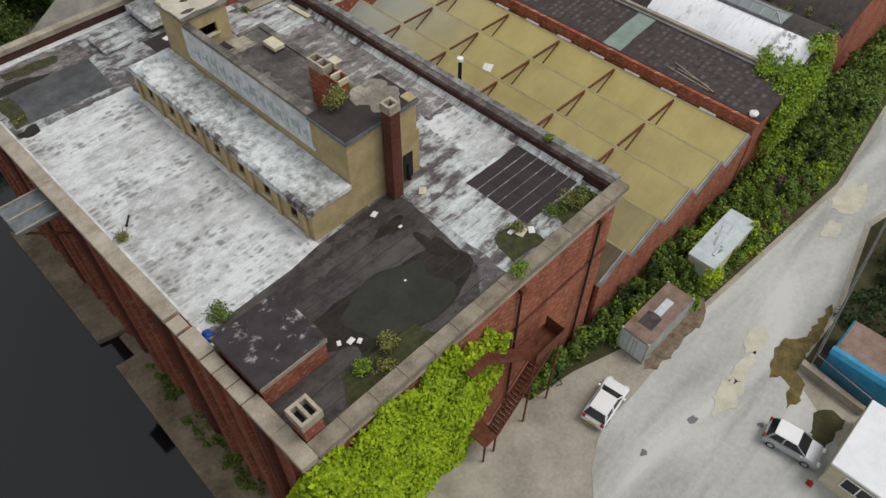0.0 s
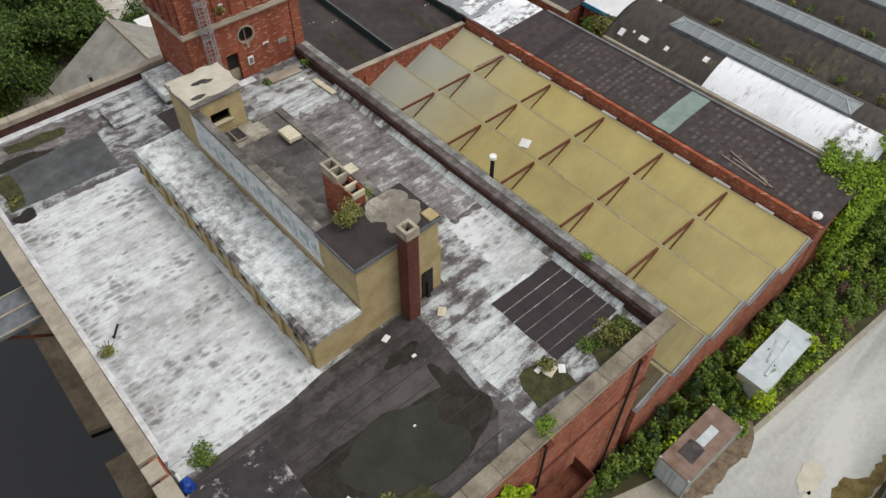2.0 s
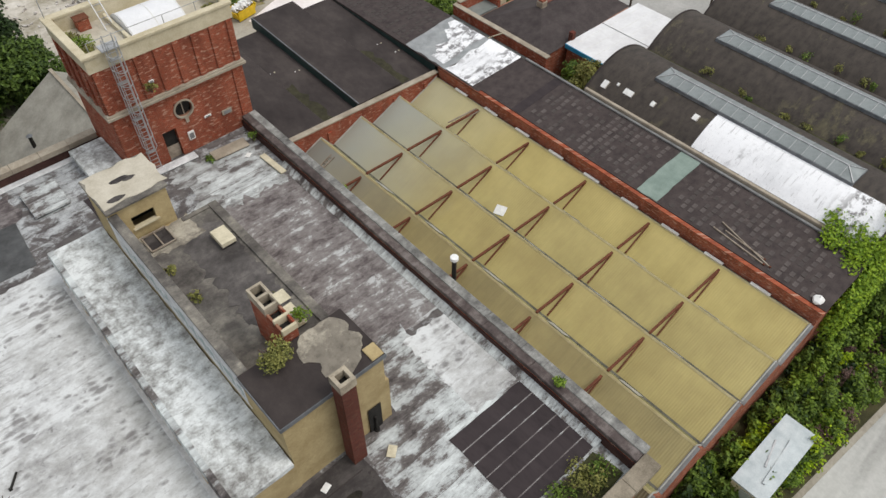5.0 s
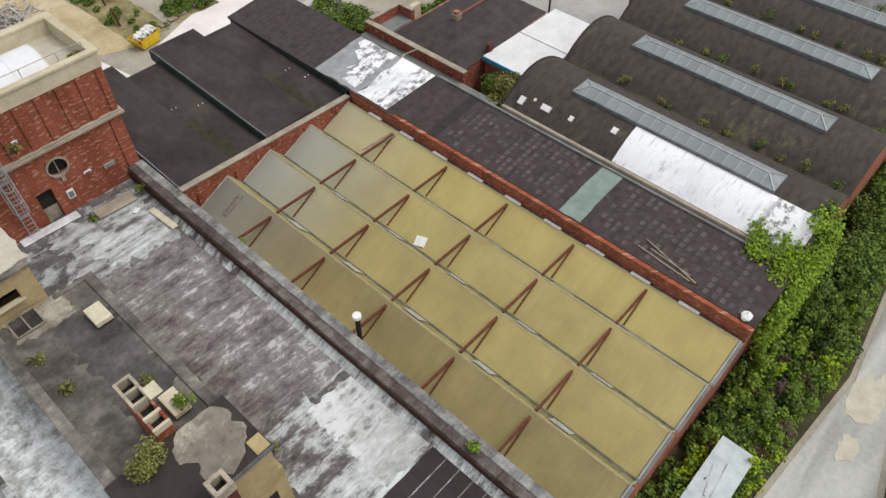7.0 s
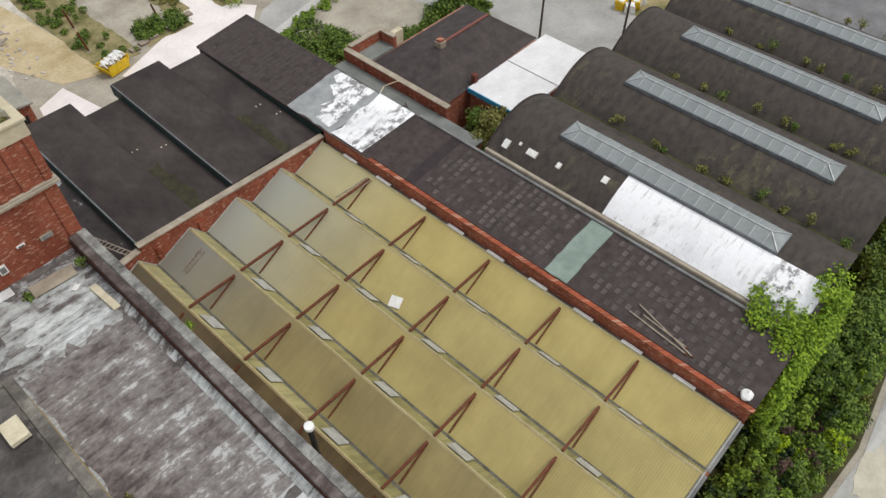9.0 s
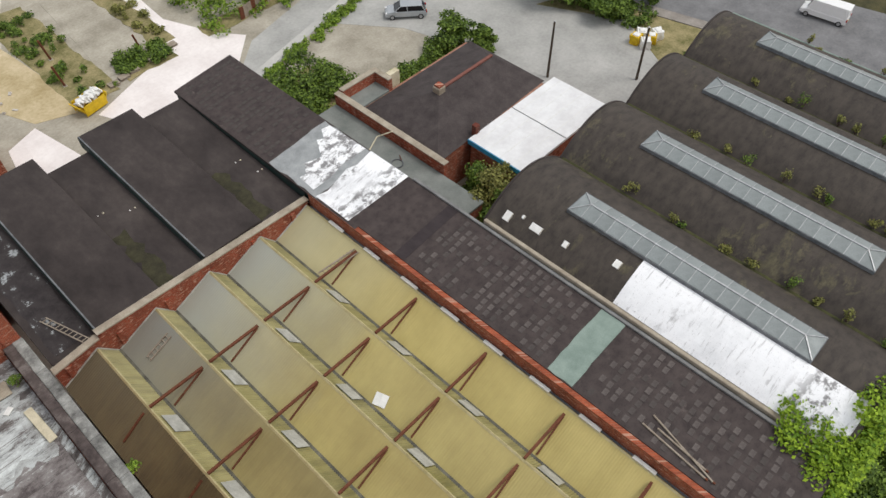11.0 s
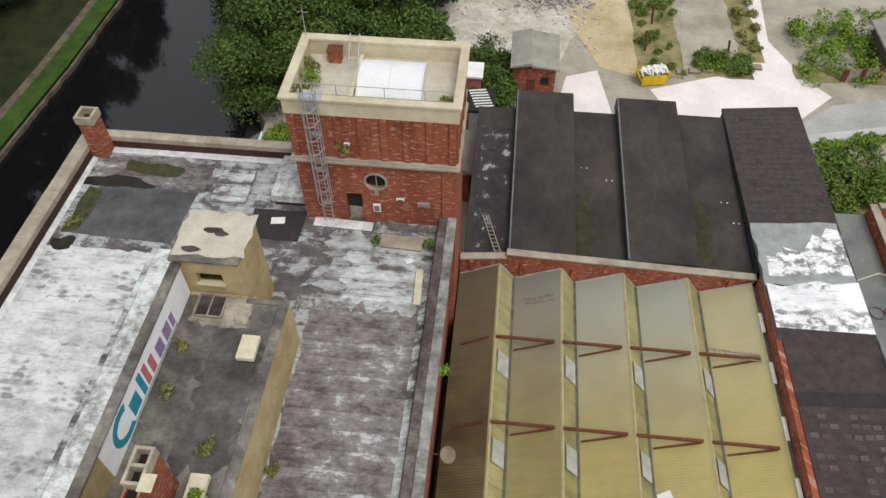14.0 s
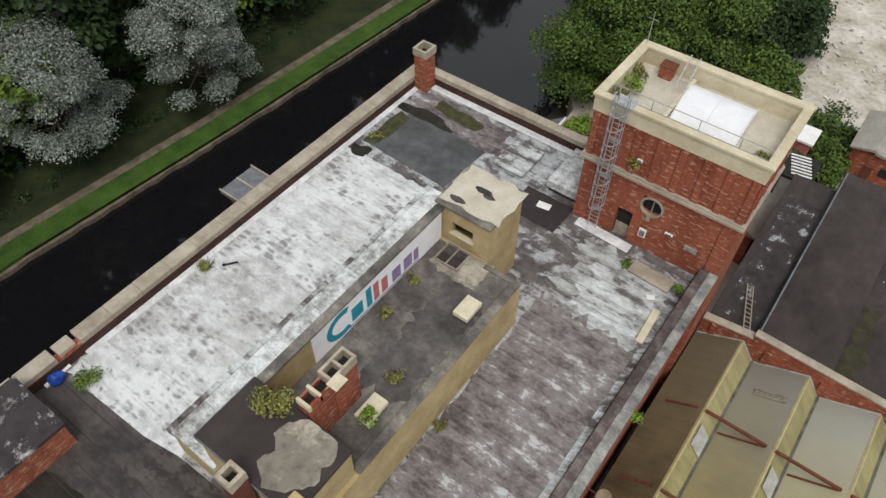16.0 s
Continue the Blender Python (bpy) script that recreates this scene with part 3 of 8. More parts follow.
def extrude_y(profile, y0, y1, close=True):
    """A profile of (x, z) drawn along y."""
    bm = bmesh.new()
    a = [bm.verts.new((x, y0, z)) for x, z in profile]
    b = [bm.verts.new((x, y1, z)) for x, z in profile]
    k = len(profile)
    for i in range(k if close else k - 1):
        j = (i + 1) % k
        bm.faces.new((a[i], a[j], b[j], b[i]))
    if close:
        bm.faces.new(list(reversed(a)))
        bm.faces.new(b)
    bmesh.ops.recalc_face_normals(bm, faces=bm.faces[:])
    return bm


def add_beam(bm, p, q, w, h=None):
    """A square bar from p to q."""
    h = h or w
    p, q = Vector(p), Vector(q)
    d = q - p
    rot = d.to_track_quat("Z", "Y").to_matrix()
    c = []
    for end in (p, q):
        for sx, sy in ((-1, -1), (1, -1), (1, 1), (-1, 1)):
            c.append(bm.verts.new(end + rot @ Vector((sx * w / 2, sy * h / 2, 0))))
    for f in ((3, 2, 1, 0), (4, 5, 6, 7), (0, 1, 5, 4), (1, 2, 6, 5), (2, 3, 7, 6), (3, 0, 4, 7)):
        bm.faces.new([c[i] for i in f])


def beam(p, q, w, h=None):
    bm = bmesh.new()
    add_beam(bm, p, q, w, h)
    return bm


def add_tube(bm, p, q, r0, r1=None, seg=12):
    r1 = r0 if r1 is None else r1
    p, q = Vector(p), Vector(q)
    rot = (q - p).to_track_quat("Z", "Y").to_matrix()
    rings = []
    for end, r in ((p, r0), (q, r1)):
        rings.append([bm.verts.new(end + rot @ Vector((r * math.cos(2 * math.pi * i / seg), r * math.sin(2 * math.pi * i / seg), 0))) for i in range(seg)])
    for i in range(seg):
        j = (i + 1) % seg
        bm.faces.new((rings[0][i], rings[0][j], rings[1][j], rings[1][i]))
    bm.faces.new(list(reversed(rings[0])))
    bm.faces.new(rings[1])


def tube(p, q, r0, r1=None, seg=12):
    bm = bmesh.new()
    add_tube(bm, p, q, r0, r1, seg)
    return bm


def ragged(x0, x1, y0, y1, seed, amp=0.25, step=0.6):
    """A plan outline with uneven edges."""
    rnd = random.Random(seed)
    pts = []
    for (ax, ay), (bx, by) in (((x0, y0), (x1, y0)), ((x1, y0), (x1, y1)), ((x1, y1), (x0, y1)), ((x0, y1), (x0, y0))):
        k = max(2, int(math.hypot(bx - ax, by - ay) / step))
        for i in range(k):
            f = i / k
            nx, ny = (ay - by), (bx - ax)
            d = math.hypot(nx, ny)
            o = rnd.uniform(-amp, amp)
            pts.append((ax + (bx - ax) * f + nx / d * o, ay + (by - ay) * f + ny / d * o))
    return pts


def leaf_cloud(name, centres, count, size, material, parent=None, seed=1, flat=0.0):
    """Many small bent leaves round ellipsoids (x, y, z, rx, ry, rz); each leaf is its own island."""
    rng = np.random.default_rng(seed)
    c = np.array(centres, float)
    wgt = (c[:, 3] * c[:, 4] + c[:, 3] * c[:, 5] + c[:, 4] * c[:, 5])
    pick = rng.choice(len(c), count, p=wgt / wgt.sum())
    d = rng.normal(size=(count, 3))
    d /= np.linalg.norm(d, axis=1)[:, None]
    d[:, 2] = np.where(d[:, 2] < -0.3, -d[:, 2], d[:, 2])
    rad = rng.uniform(0.6, 1.06, count) ** 0.6
    pos = c[pick, :3] + (d * rad[:, None] + rng.normal(scale=0.2, size=(count, 3))) * c[pick, 3:6]
    pos[:, 2] = np.maximum(pos[:, 2], np.min(c[:, 2] - c[:, 5]))
    return leaves(name, pos, d, size, material, parent, rng, flat)


def leaves(name, pos, d, size, material, parent, rng, flat=0.0):
    k = len(pos)
    nrm = d + rng.normal(scale=0.55, size=(k, 3)) + np.array([0, 0, 0.45])
    nrm /= np.linalg.norm(nrm, axis=1)[:, None]
    ref = rng.normal(size=(k, 3))
    u = np.cross(nrm, ref)
    u /= np.linalg.norm(u, axis=1)[:, None] + 1e-9
    w = np.cross(nrm, u)
    s = size * rng.uniform(0.55, 1.35, k)[:, None]
    p0, p1 = pos - u * s, pos + u * s
    q0, q1 = pos - w * s * 0.6 + nrm * s * 0.18, pos + w * s * 0.6 + nrm * s * 0.18
    verts = np.stack([p0, q0, p1, q1], 1).reshape(-1, 3)
    i = np.arange(k)[:, None] * 4
    faces = np.concatenate([i + np.array([[0, 1, 2]]), i + np.array([[0, 2, 3]])], 1).reshape(-1, 3)
    me = bpy.data.meshes.new(name)
    me.from_pydata(verts.tolist(), [], faces.tolist())
    me.materials.append(material)
    ob = new(name, me)
    if parent is not None:
        ob.parent = parent
    return ob

# ---- ground, canal, roads ----
Z_ROOF = 14.0
bank = [(-1500, -1500), (-22.4, -1500), (-22.2, -40), (-21.6, 15), (-20.0, 35), (-18.6, 63), (-18.0, 140), (-30, 1500), (-1500, 1500)]
# far bank ground, coloured dark for the shade under the wood
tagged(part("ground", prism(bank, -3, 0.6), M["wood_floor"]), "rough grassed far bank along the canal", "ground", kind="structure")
yard = [(0.4, -1500), (1500, -1500), (1500, 1500), (-16, 1500), (-11.4, 134), (-8.4, 85), (-4.6, 70), (-1.2, 63.4), (3.5, 57.2), (4, 51), (3, 42), (0.6, 38), (0.4, 37)]
tagged(part("ground", prism(yard, -3, 0.0), M["concrete"]), "pale stained concrete yard and dusty ground", "ground", kind="structure")
tagged(part("water", boxes((-40, 2, -1500, 1500, -2.9, -0.1)), M["water"]), "dark still canal water", "water", kind="structure")
sheet_grass = [(-22.2, -60), (-21.6, 15), (-20.0, 35), (-18.6, 63), (-18.0, 140), (-20.0, 140), (-20.7, 63), (-22.1, 35), (-23.7, 15), (-24.3, -60)]
tagged(part("ground", prism(sheet_grass, 0.3, 0.64), M["bank_grass"]), "bright mown grass towpath strip by canal", "grass", kind="structure")
towpath = [(-24.32, -60), (-23.72, 15), (-22.12, 35), (-20.72, 63), (-20.02, 140), (-20.9, 140), (-21.6, 63), (-23.0, 35), (-24.6, 15), (-25.2, -60)]
tagged(part("ground", prism(towpath, 0.3, 0.63), M["trodden_earth"]), "trodden brown earth towpath behind the grass", "path", kind="structure")
edge = [(-22.2, -60), (-21.6, 15), (-20.0, 35), (-18.6, 63), (-18.0, 140)]
inner = []
rt = random.Random(21)
for (ax, ay), (bx, by) in zip(edge, edge[1:]):
    k = int((by - ay) / 0.9)
    inner += [(ax + (bx - ax) * i / k + 0.25 + rt.uniform(-0.12, 0.14), ay + (by - ay) * i / k) for i in range(k)]
tagged(part("trim", prism(inner + edge[::-1], -1.0, 0.34), M["trodden_earth"]), "worn earthen canal bank edge with short stakes", "canal bank", kind="structure")

wharf = thing("wharf", "mossy concrete wharf ledge along the brick wall", "wharf", kind="structure")
part("slab", prism([(-1.9, 24.2), (0.4, 23.6), (0.4, 38.6), (-1.7, 38.6)], -1.5, 0.35), M["wharf"], wharf)
part("slab", prism([(-2.0, 21.4), (-0.7, 21.3), (0.4, 21.3), (0.4, -30), (-3.4, -30), (-2.4, 10)], -1.5, 0.3), M["wharf"], wharf)
part("slab", boxes((-0.6, 0.4, 21.3, 23.6, -1.5, 0.1)), M["wharf"], wharf)


def sheet(name, pts, z, mat, label, cat, kind="structure", thick=0.02):
    return tagged(part(name, prism(pts, z - 0.3 if kind == "structure" and z < 0.2 else z - thick, z), mat), label, cat, kind=kind)


def rough_outline(pts, seed, amp=0.16, step=0.35):
    """The same outline with worn, uneven edges."""
    rr = random.Random(seed)
    out = []
    for (ax, ay), (bx, by) in zip(pts, pts[1:] + pts[:1]):
        k = max(1, int(math.hypot(bx - ax, by - ay) / step))
        out += [(ax + (bx - ax) * i / k + rr.uniform(-amp, amp), ay + (by - ay) * i / k + rr.uniform(-amp, amp)) for i in range(k)]
    return out


south_road = [(-30, -30), (9.5, -11.0), (11.8, -9.2), (13.9, -7.6), (15.2, -6.5), (16.2, -5.95), (17.3, -5.5), (18.6, -5.2), (21, -5.35), (23.7, -5.3), (27, -5.2), (30.3, -5.0), (51, -6.6), (66, -5.0), (140, 4), (140, -6), (66, -14), (48, -9.9), (38.4, -11.9), (31, -11.6), (29, -15), (24, -22), (24, -60), (-30, -60)]
sheet("road", south_road, 0.02, M["yard_road"], "dusty grey tarmac yard road", "road")
rnd = random.Random(4)
for cx, cy, rx, ry in ((25.9, -9.9, 1.7, 0.8), (31.2, -9.2, 1.3, 0.8), (28.6, -9.6, 1.5, 0.5), (49.8, -7.7, 2.6, 1.3), (45.5, -8.2, 1.2, 0.6)):
    pts = [(cx + rx * (1 + rnd.uniform(-0.3, 0.3)) * math.cos(a), cy + ry * (1 + rnd.uniform(-0.3, 0.3)) * math.sin(a)) for a in np.linspace(0, 6.1, 16)]
    sheet("mud_patch", rough_outline(pts, 5, 0.1, 0.25), 0.05, M["sand_patch"], "pale dried mud patch on the tarmac road", "mud", "stuff")
for cx, cy, s in ((18.4, -8.2, 0.22), (22.7, -9.2, 0.32), (25.5, -12.6, 0.2)):
    pts = [(cx + s * (1 + rnd.uniform(-0.4, 0.4)) * math.cos(a), cy + s * (1 + rnd.uniform(-0.4, 0.4)) * math.sin(a)) for a in np.linspace(0, 5.6, 8)]
    sheet("road_patch", pts, 0.052, M["asphalt"], "dark patch repair in the tarmac", "patch", "stuff")
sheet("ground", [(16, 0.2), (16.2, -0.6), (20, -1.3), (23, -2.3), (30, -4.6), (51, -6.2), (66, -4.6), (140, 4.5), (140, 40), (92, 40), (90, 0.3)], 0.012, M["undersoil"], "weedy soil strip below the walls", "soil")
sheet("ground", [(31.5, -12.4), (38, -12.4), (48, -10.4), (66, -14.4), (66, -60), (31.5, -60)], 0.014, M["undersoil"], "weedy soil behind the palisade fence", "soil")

sheet("moss_patch", rough_outline([(32.9, -10.6), (31.6, -10.4), (30.2, -11.0), (29.2, -11.3), (30.0, -11.9), (29.4, -12.6), (27.9, -13.2), (28.6, -13.7), (30.4, -13.2), (30.9, -12.5), (32.3, -12.35), (35.0, -12.2), (37.4, -12.1), (38.2, -11.6), (36.2, -11.5), (34.2, -11.6)], 241), 0.045, M["kerb_moss"], "orange-green moss spreading from the kerb", "moss", "stuff")
sheet("moss_patch", rough_outline([(25.6, -16.6), (27.4, -16.4), (29.6, -16.6), (29.8, -15.4), (28.6, -14.8), (27.6, -15.3), (26.4, -15.2)], 105), 0.045, M["undersoil"], "dark damp moss beside the cabin wall", "moss", "stuff")
sheet("leaf_litter", rough_outline([(23.6, -4.6), (24.4, -5.3), (26.0, -5.6), (27.6, -5.4), (29.4, -5.6), (31.2, -5.1), (32.2, -4.4), (31.0, -3.6), (29.8, -4.3), (24.2, -4.4)], 140), 0.047, M["litter"], "brown leaf litter and rubble beside the container", "litter", "stuff")

# north yard
def yard_at(x, y):
    """The yard is laid out on its own survey grid, set out from the factory's corner."""
    return 0.968 * x + 0.2, 0.942 * y + 2.25


def yard_sheet(name, pts, *rest):
    return sheet(name, [yard_at(*p) for p in pts], *rest)


yard_sheet("road", [(-14, 130), (20, 66), (24, 63), (32, 70), (33.5, 76), (40, 86), (60, 130)], 0.016, M["chalk"], "chalky demolition ground", "ground")
yard_sheet("ground", [(34, 78), (36.6, 71), (40.4, 69.5), (41.3, 72), (40, 86), (37, 110), (28, 110)], 0.026, M["earth"], "dusty yellow earth strip", "ground")
yard_sheet("road", [(32.2, 57), (36.8, 57), (37.5, 63), (36.3, 70.4), (33, 69), (31.8, 63)], 0.03, M["white_road"], "white dusty concrete apron", "ground")
yard_sheet("road", [(41.6, 67.6), (44, 62), (54, 62), (60, 68.2), (58, 71), (55.4, 78), (58, 110), (54.5, 110), (53.2, 74.5), (50, 71.2)], 0.03, M["white_road"], "white dusty concrete lane", "road")
yard_sheet("ground", [(45.1, 72.4), (46, 79), (49, 110), (53.5, 110), (51.6, 79), (51.9, 73)], 0.028, M["concrete"], "old grey concrete slab", "ground")
yard_sheet("road", [(51, 62), (56, 63.4), (59.8, 66.8), (69.6, 69.6), (110, 82), (110, 76), (78, 66.4), (71, 64.6), (56, 60.4), (51, 57)], 0.034, M["tarmac"], "grey tarmac lane", "road")
yard_sheet("road", [(55.5, 61.6), (71, 65.7), (110, 77.5), (110, 76.5), (72, 64.9), (56.5, 60.8)], 0.045, M["dust_band"], "pale pavement strip by the lane", "pavement")
yard_sheet("road", [(68, 63), (78, 66), (88, 58), (92, 46), (96, 36), (84, 24), (71.5, 28), (71.5, 37), (75, 48), (73, 56)], 0.022, M["tarmac"], "grey tarmac car park", "road")
yard_sheet("road", [(94, 46), (97.6, 30), (99.5, 15.7), (100, -40), (112, -40), (113, 16), (108, 40), (102, 70), (92, 70)], 0.036, M["asphalt"], "main street asphalt", "road")

yard_sheet("pavement", [(93.99, 46), (97.59, 30), (99.49, 15.7), (99.99, -40), (98.2, -40), (97.8, 15.7), (95.9, 30), (92.3, 46)], 0.12, M["pavement"], "worn paved footway beside the main street", "pavement")
yard_sheet("ground", [(84.3, 0.4), (98.18, 0.4), (97.78, 15.7), (95.88, 30), (92.2, 46), (87, 48), (91.5, 38), (88.5, 33), (84.3, 26)], 0.04, M["dry_grass"], "dry grass verge beside the barrel sheds", "grass")

for x0, x1, y0, y1, sd in ((40.6, 45.4, 69.8, 93, 71), (46.6, 52.6, 70.4, 73.6, 72), (51.9, 54.3, 73.6, 95, 73), (57, 92, 70.9, 73.5, 74), (60, 75, 47.4, 49.8, 75), (51.2, 61, 49.2, 58.5, 76)):
    yard_sheet("ground", ragged(x0, x1, y0, y1, sd, 0.22, 1.1), 0.05, M["dry_grass"], "rough weedy grass patch in the yard", "grass")

# ---- main factory block ----
factory = thing("factory_building", "large disused red brick factory block with a flat felted roof", "building", kind="structure")
part("wall", boxes((0.3, 23.0, 0.3, 0.75, -0.5, 14.6)), M["brick"], factory)
part("wall", boxes((0.3, 15.1, 37.6, 38.05, -0.5, 14.6)), M["brick"], factory)
part("wall", boxes((0.3, 0.75, 0.75, 37.6, -0.5, 14.6)), M["brick"], factory)
part("wall", boxes((22.75, 23.3, 0.75, 33.0, -0.5, 14.6)), M["brick"], factory)
part("wall", boxes((22.75, 23.3, 33.0, 37.6, -0.5, 13.0)), M["brick"], factory)
for k in range(17):
    y = 1.2 + 2.18 * k
    part("pilaster", boxes((0.0, 0.297, y, y + 0.75, -0.5, 14.2), bevel=0.02), M["brick_dark"] if k % 4 == 1 else M["brick"], factory)
part("sill_band", boxes((0.02, 0.297, 0.35, 38.0, 14.2, 14.45)), M["brick_dark"], factory)
part("string_band", boxes((0.25, 23.05, 0.1, 0.297, 13.85, 14.05), bevel=0.02), M["coping"], factory)
part("string_band", boxes((0.3, 23.02, 0.2, 0.297, 9.5, 9.72), bevel=0.02), M["brick_dark"], factory)


def coping_run(x0, x1, y0, y1, z0, z1, mat, along, length=1.6, seed=0):
    """Separate coping stones laid end to end."""
    r = random.Random(seed)
    a0, a1 = (x0, x1) if along == "x" else (y0, y1)
    k = max(1, round((a1 - a0) / length))
    for i in range(k):
        s, e = a0 + (a1 - a0) * i / k + 0.004, a0 + (a1 - a0) * (i + 1) / k - 0.004
        d, h = r.uniform(-0.008, 0.008), r.uniform(-0.008, 0.008)
        b = (s, e, y0 + d, y1 + d, z0, z1 + h) if along == "x" else (x0 + d, x1 + d, s, e, z0, z1 + h)
        part("coping_stone", boxes(b, bevel=0.03), mat, factory)


coping_run(0.78, 23.35, -0.05, 0.78, 14.6, 14.98, M["coping_dark"], "x", 1.7, 1)
coping_run(-0.1, 0.77, -0.05, 4.2, 14.6, 14.98, M["coping"], "y", 1.7, 2)
coping_run(-0.1, 0.77, 7.5, 9.3, 14.6, 14.98, M["coping"], "y", 1.8, 3)
coping_run(-0.1, 0.77, 10.6, 38.1, 14.6, 14.98, M["coping"], "y", 1.8, 4)
coping_run(0.72, 14.95, 37.5, 38.15, 14.6, 14.98, M["coping"], "x", 1.7, 5)
coping_run(22.76, 23.24, 0.8, 32.9, 14.6, 14.9, M["tarred_cap"], "y", 3.1, 16)
coping_run(23.243, 23.75, 0.8, 32.9, 14.6, 14.92, M["felt_coping"], "y", 2.4, 6)
part("wall", boxes((0.3, 0.7, 4.2, 7.5, 14.6, 14.8), (0.3, 0.7, 9.3, 10.6, 14.6, 14.72)), M["brick"], factory)

# roof covering: felt sheets laid over the deck
part("roof_deck", boxes((0.75, 22.75, 0.75, 37.6, 13.5, Z_ROOF)), M["felt_mixed"], factory)
rs_ = random.Random(15)
part("felt_sheet", prism(ragged(0.9, 8.62, 9.3, 29.4, 1, 0.1, 0.3), Z_ROOF, Z_ROOF + 0.012), M["felt_white"], factory)
part("felt_sheet", prism(ragged(16.7, 22.35, 13.2, 27.6, 60, 0.12, 0.4), Z_ROOF, Z_ROOF + 0.008), M["felt_purple"], factory)
part("felt_sheet", prism(ragged(16.75, 20.2, 9.9, 13.6, 61, 0.3, 0.25), Z_ROOF, Z_ROOF + 0.012), M["felt_half"], factory)
part("felt_sheet", prism(ragged(16.75, 22.2, 26.9, 31.9, 62, 0.45, 0.25), Z_ROOF, Z_ROOF + 0.014), M["felt_north"], factory)
part("felt_sheet", prism(ragged(18.0, 21.7, 27.3, 30.6, 63, 0.35, 0.25), Z_ROOF, Z_ROOF + 0.018), M["felt_half"], factory)
for k in range(18):
    y = 14.0 + 0.98 * k + rs_.uniform(-0.1, 0.1)
    part("felt_lap", boxes((16.8, 22.2 - rs_.uniform(0, 1.5), y, y + 0.035, Z_ROOF + 0.008, Z_ROOF + 0.02)), M["felt_purple"], factory)
part("felt_sheet", prism([(0.8, 0.8), (11.8, 0.8), (13.6, 2.6), (14.3, 8.4), (14.2, 9.9), (8.5, 9.7), (6.6, 9.4), (2.9, 9.3), (0.8, 8.9)], Z_ROOF, Z_ROOF + 0.016), M["felt_dark"], factory)
part("felt_sheet", prism(ragged(14.4, 22.7, 0.8, 9.8, 12, 0.15), Z_ROOF, Z_ROOF + 0.008), M["felt_half"], factory)
part("felt_sheet", prism(ragged(19.6, 22.4, 7.5, 12.8, 14, 0.12, 0.25), Z_ROOF, Z_ROOF + 0.014), M["felt_white"], factory)
part("felt_sheet", prism([(1.7, 30.4), (7.9, 30.15), (8.2, 34.1), (2.2, 34.6)], Z_ROOF, Z_ROOF + 0.03), M["felt_slate"], factory)
part("felt_sheet", prism(ragged(1.2, 8.8, 34.3, 36.8, 16, 0.3), Z_ROOF, Z_ROOF + 0.013), M["felt_purple"], factory)
part("felt_sheet", prism(ragged(11.9, 15.0, 31.0, 33.3, 17, 0.05), Z_ROOF, Z_ROOF + 0.02), M["felt_black"], factory)
part("felt_sheet", prism(ragged(17.7, 22.4, 2.7, 7.3, 3, 0.04), Z_ROOF, Z_ROOF + 0.03), M["felt_black"], factory)
for k in range(5):
    y = 3.3 + k * 0.78
    part("felt_lap", boxes((17.7, 22.4, y, y + 0.05, Z_ROOF + 0.03, Z_ROOF + 0.045)), M["felt_purple"], factory)
for k in range(8):
    y = 1.8 + k
    part("felt_lap", boxes((1.2, 13.2 + 0.1 * k, y, y + 0.04, Z_ROOF + 0.016, Z_ROOF + 0.026)), M["felt_shed"], factory)
part("tarred_upstand", boxes((0.755, 0.80, 0.80, 37.55, 13.9, 14.6)), M["upstand"], factory)
part("tarred_upstand", boxes((0.80, 15.0, 37.55, 37.597, 13.9, 14.6)), M["upstand"], factory)
part("tarred_upstand", boxes((22.70, 22.747, 0.80, 32.9, 13.9, 14.6)), M["upstand"], factory)
part("tarred_upstand", boxes((0.80, 22.70, 0.755, 0.80, 13.9, 14.6)), M["upstand"], factory)
part("fillet", extrude_y([(22.70, 14.0), (22.70, 14.3), (22.3, 14.04), (22.3, 14.0)], 2.6, 28.0), M["felt_half"], factory)
part("fillet", extrude_y([(0.80, 14.0), (0.80, 14.14), (1.08, 14.03), (1.08, 14.0)], 10.5, 37.2), M["white_fillet"], factory)
part("fillet", boxes((1.1, 14.8, 37.05, 37.55, 14.0, 14.09), bevel=0.03), M["white_fillet"], factory)
part("fillet", boxes((8.3, 8.62, 10.0, 27.6, 14.0, 14.07), bevel=0.02), M["white_fillet"], factory)
for x, z0, w in ((14.4, 0, 0.14), (21.35, 0, 0.16)):
    pp = part("downpipe", tube((x, 0.15, z0), (x, 0.15, 13.2), w / 2, seg=8), M["dark"], factory, "black cast iron downpipe")
    part("hopper", boxes((x - 0.2, x + 0.2, -0.05, 0.29, 13.2, 13.6), bevel=0.03), M["rust"], pp)

# ---- cream rendered roof range ----
lean = thing("roof_range", "cream rendered range with mottled flat roof on the factory", "roof structure", kind="structure")
wins = [11.3 + 2.42 * i for i in range(7)]
specs, y = [], 10.0
for w in wins:
    specs.append((8.65, 8.95, y, w, 14, 16.1))
    specs += [(8.65, 8.95, w, w + 0.6, 14, 14.75), (8.65, 8.95, w, w + 0.6, 15.5, 16.1)]
    y = w + 0.6
specs.append((8.65, 8.95, y, 27.8, 14, 16.1))
part("wall", boxes(*specs), M["cream"], lean)
part("wall", boxes((8.95, 11.5, 10.0, 10.3, 14, 16.1), (8.95, 11.5, 27.5, 27.8, 14, 16.1), (9.6, 9.7, 10.3, 27.5, 14, 16.1)), M["cream"], lean)
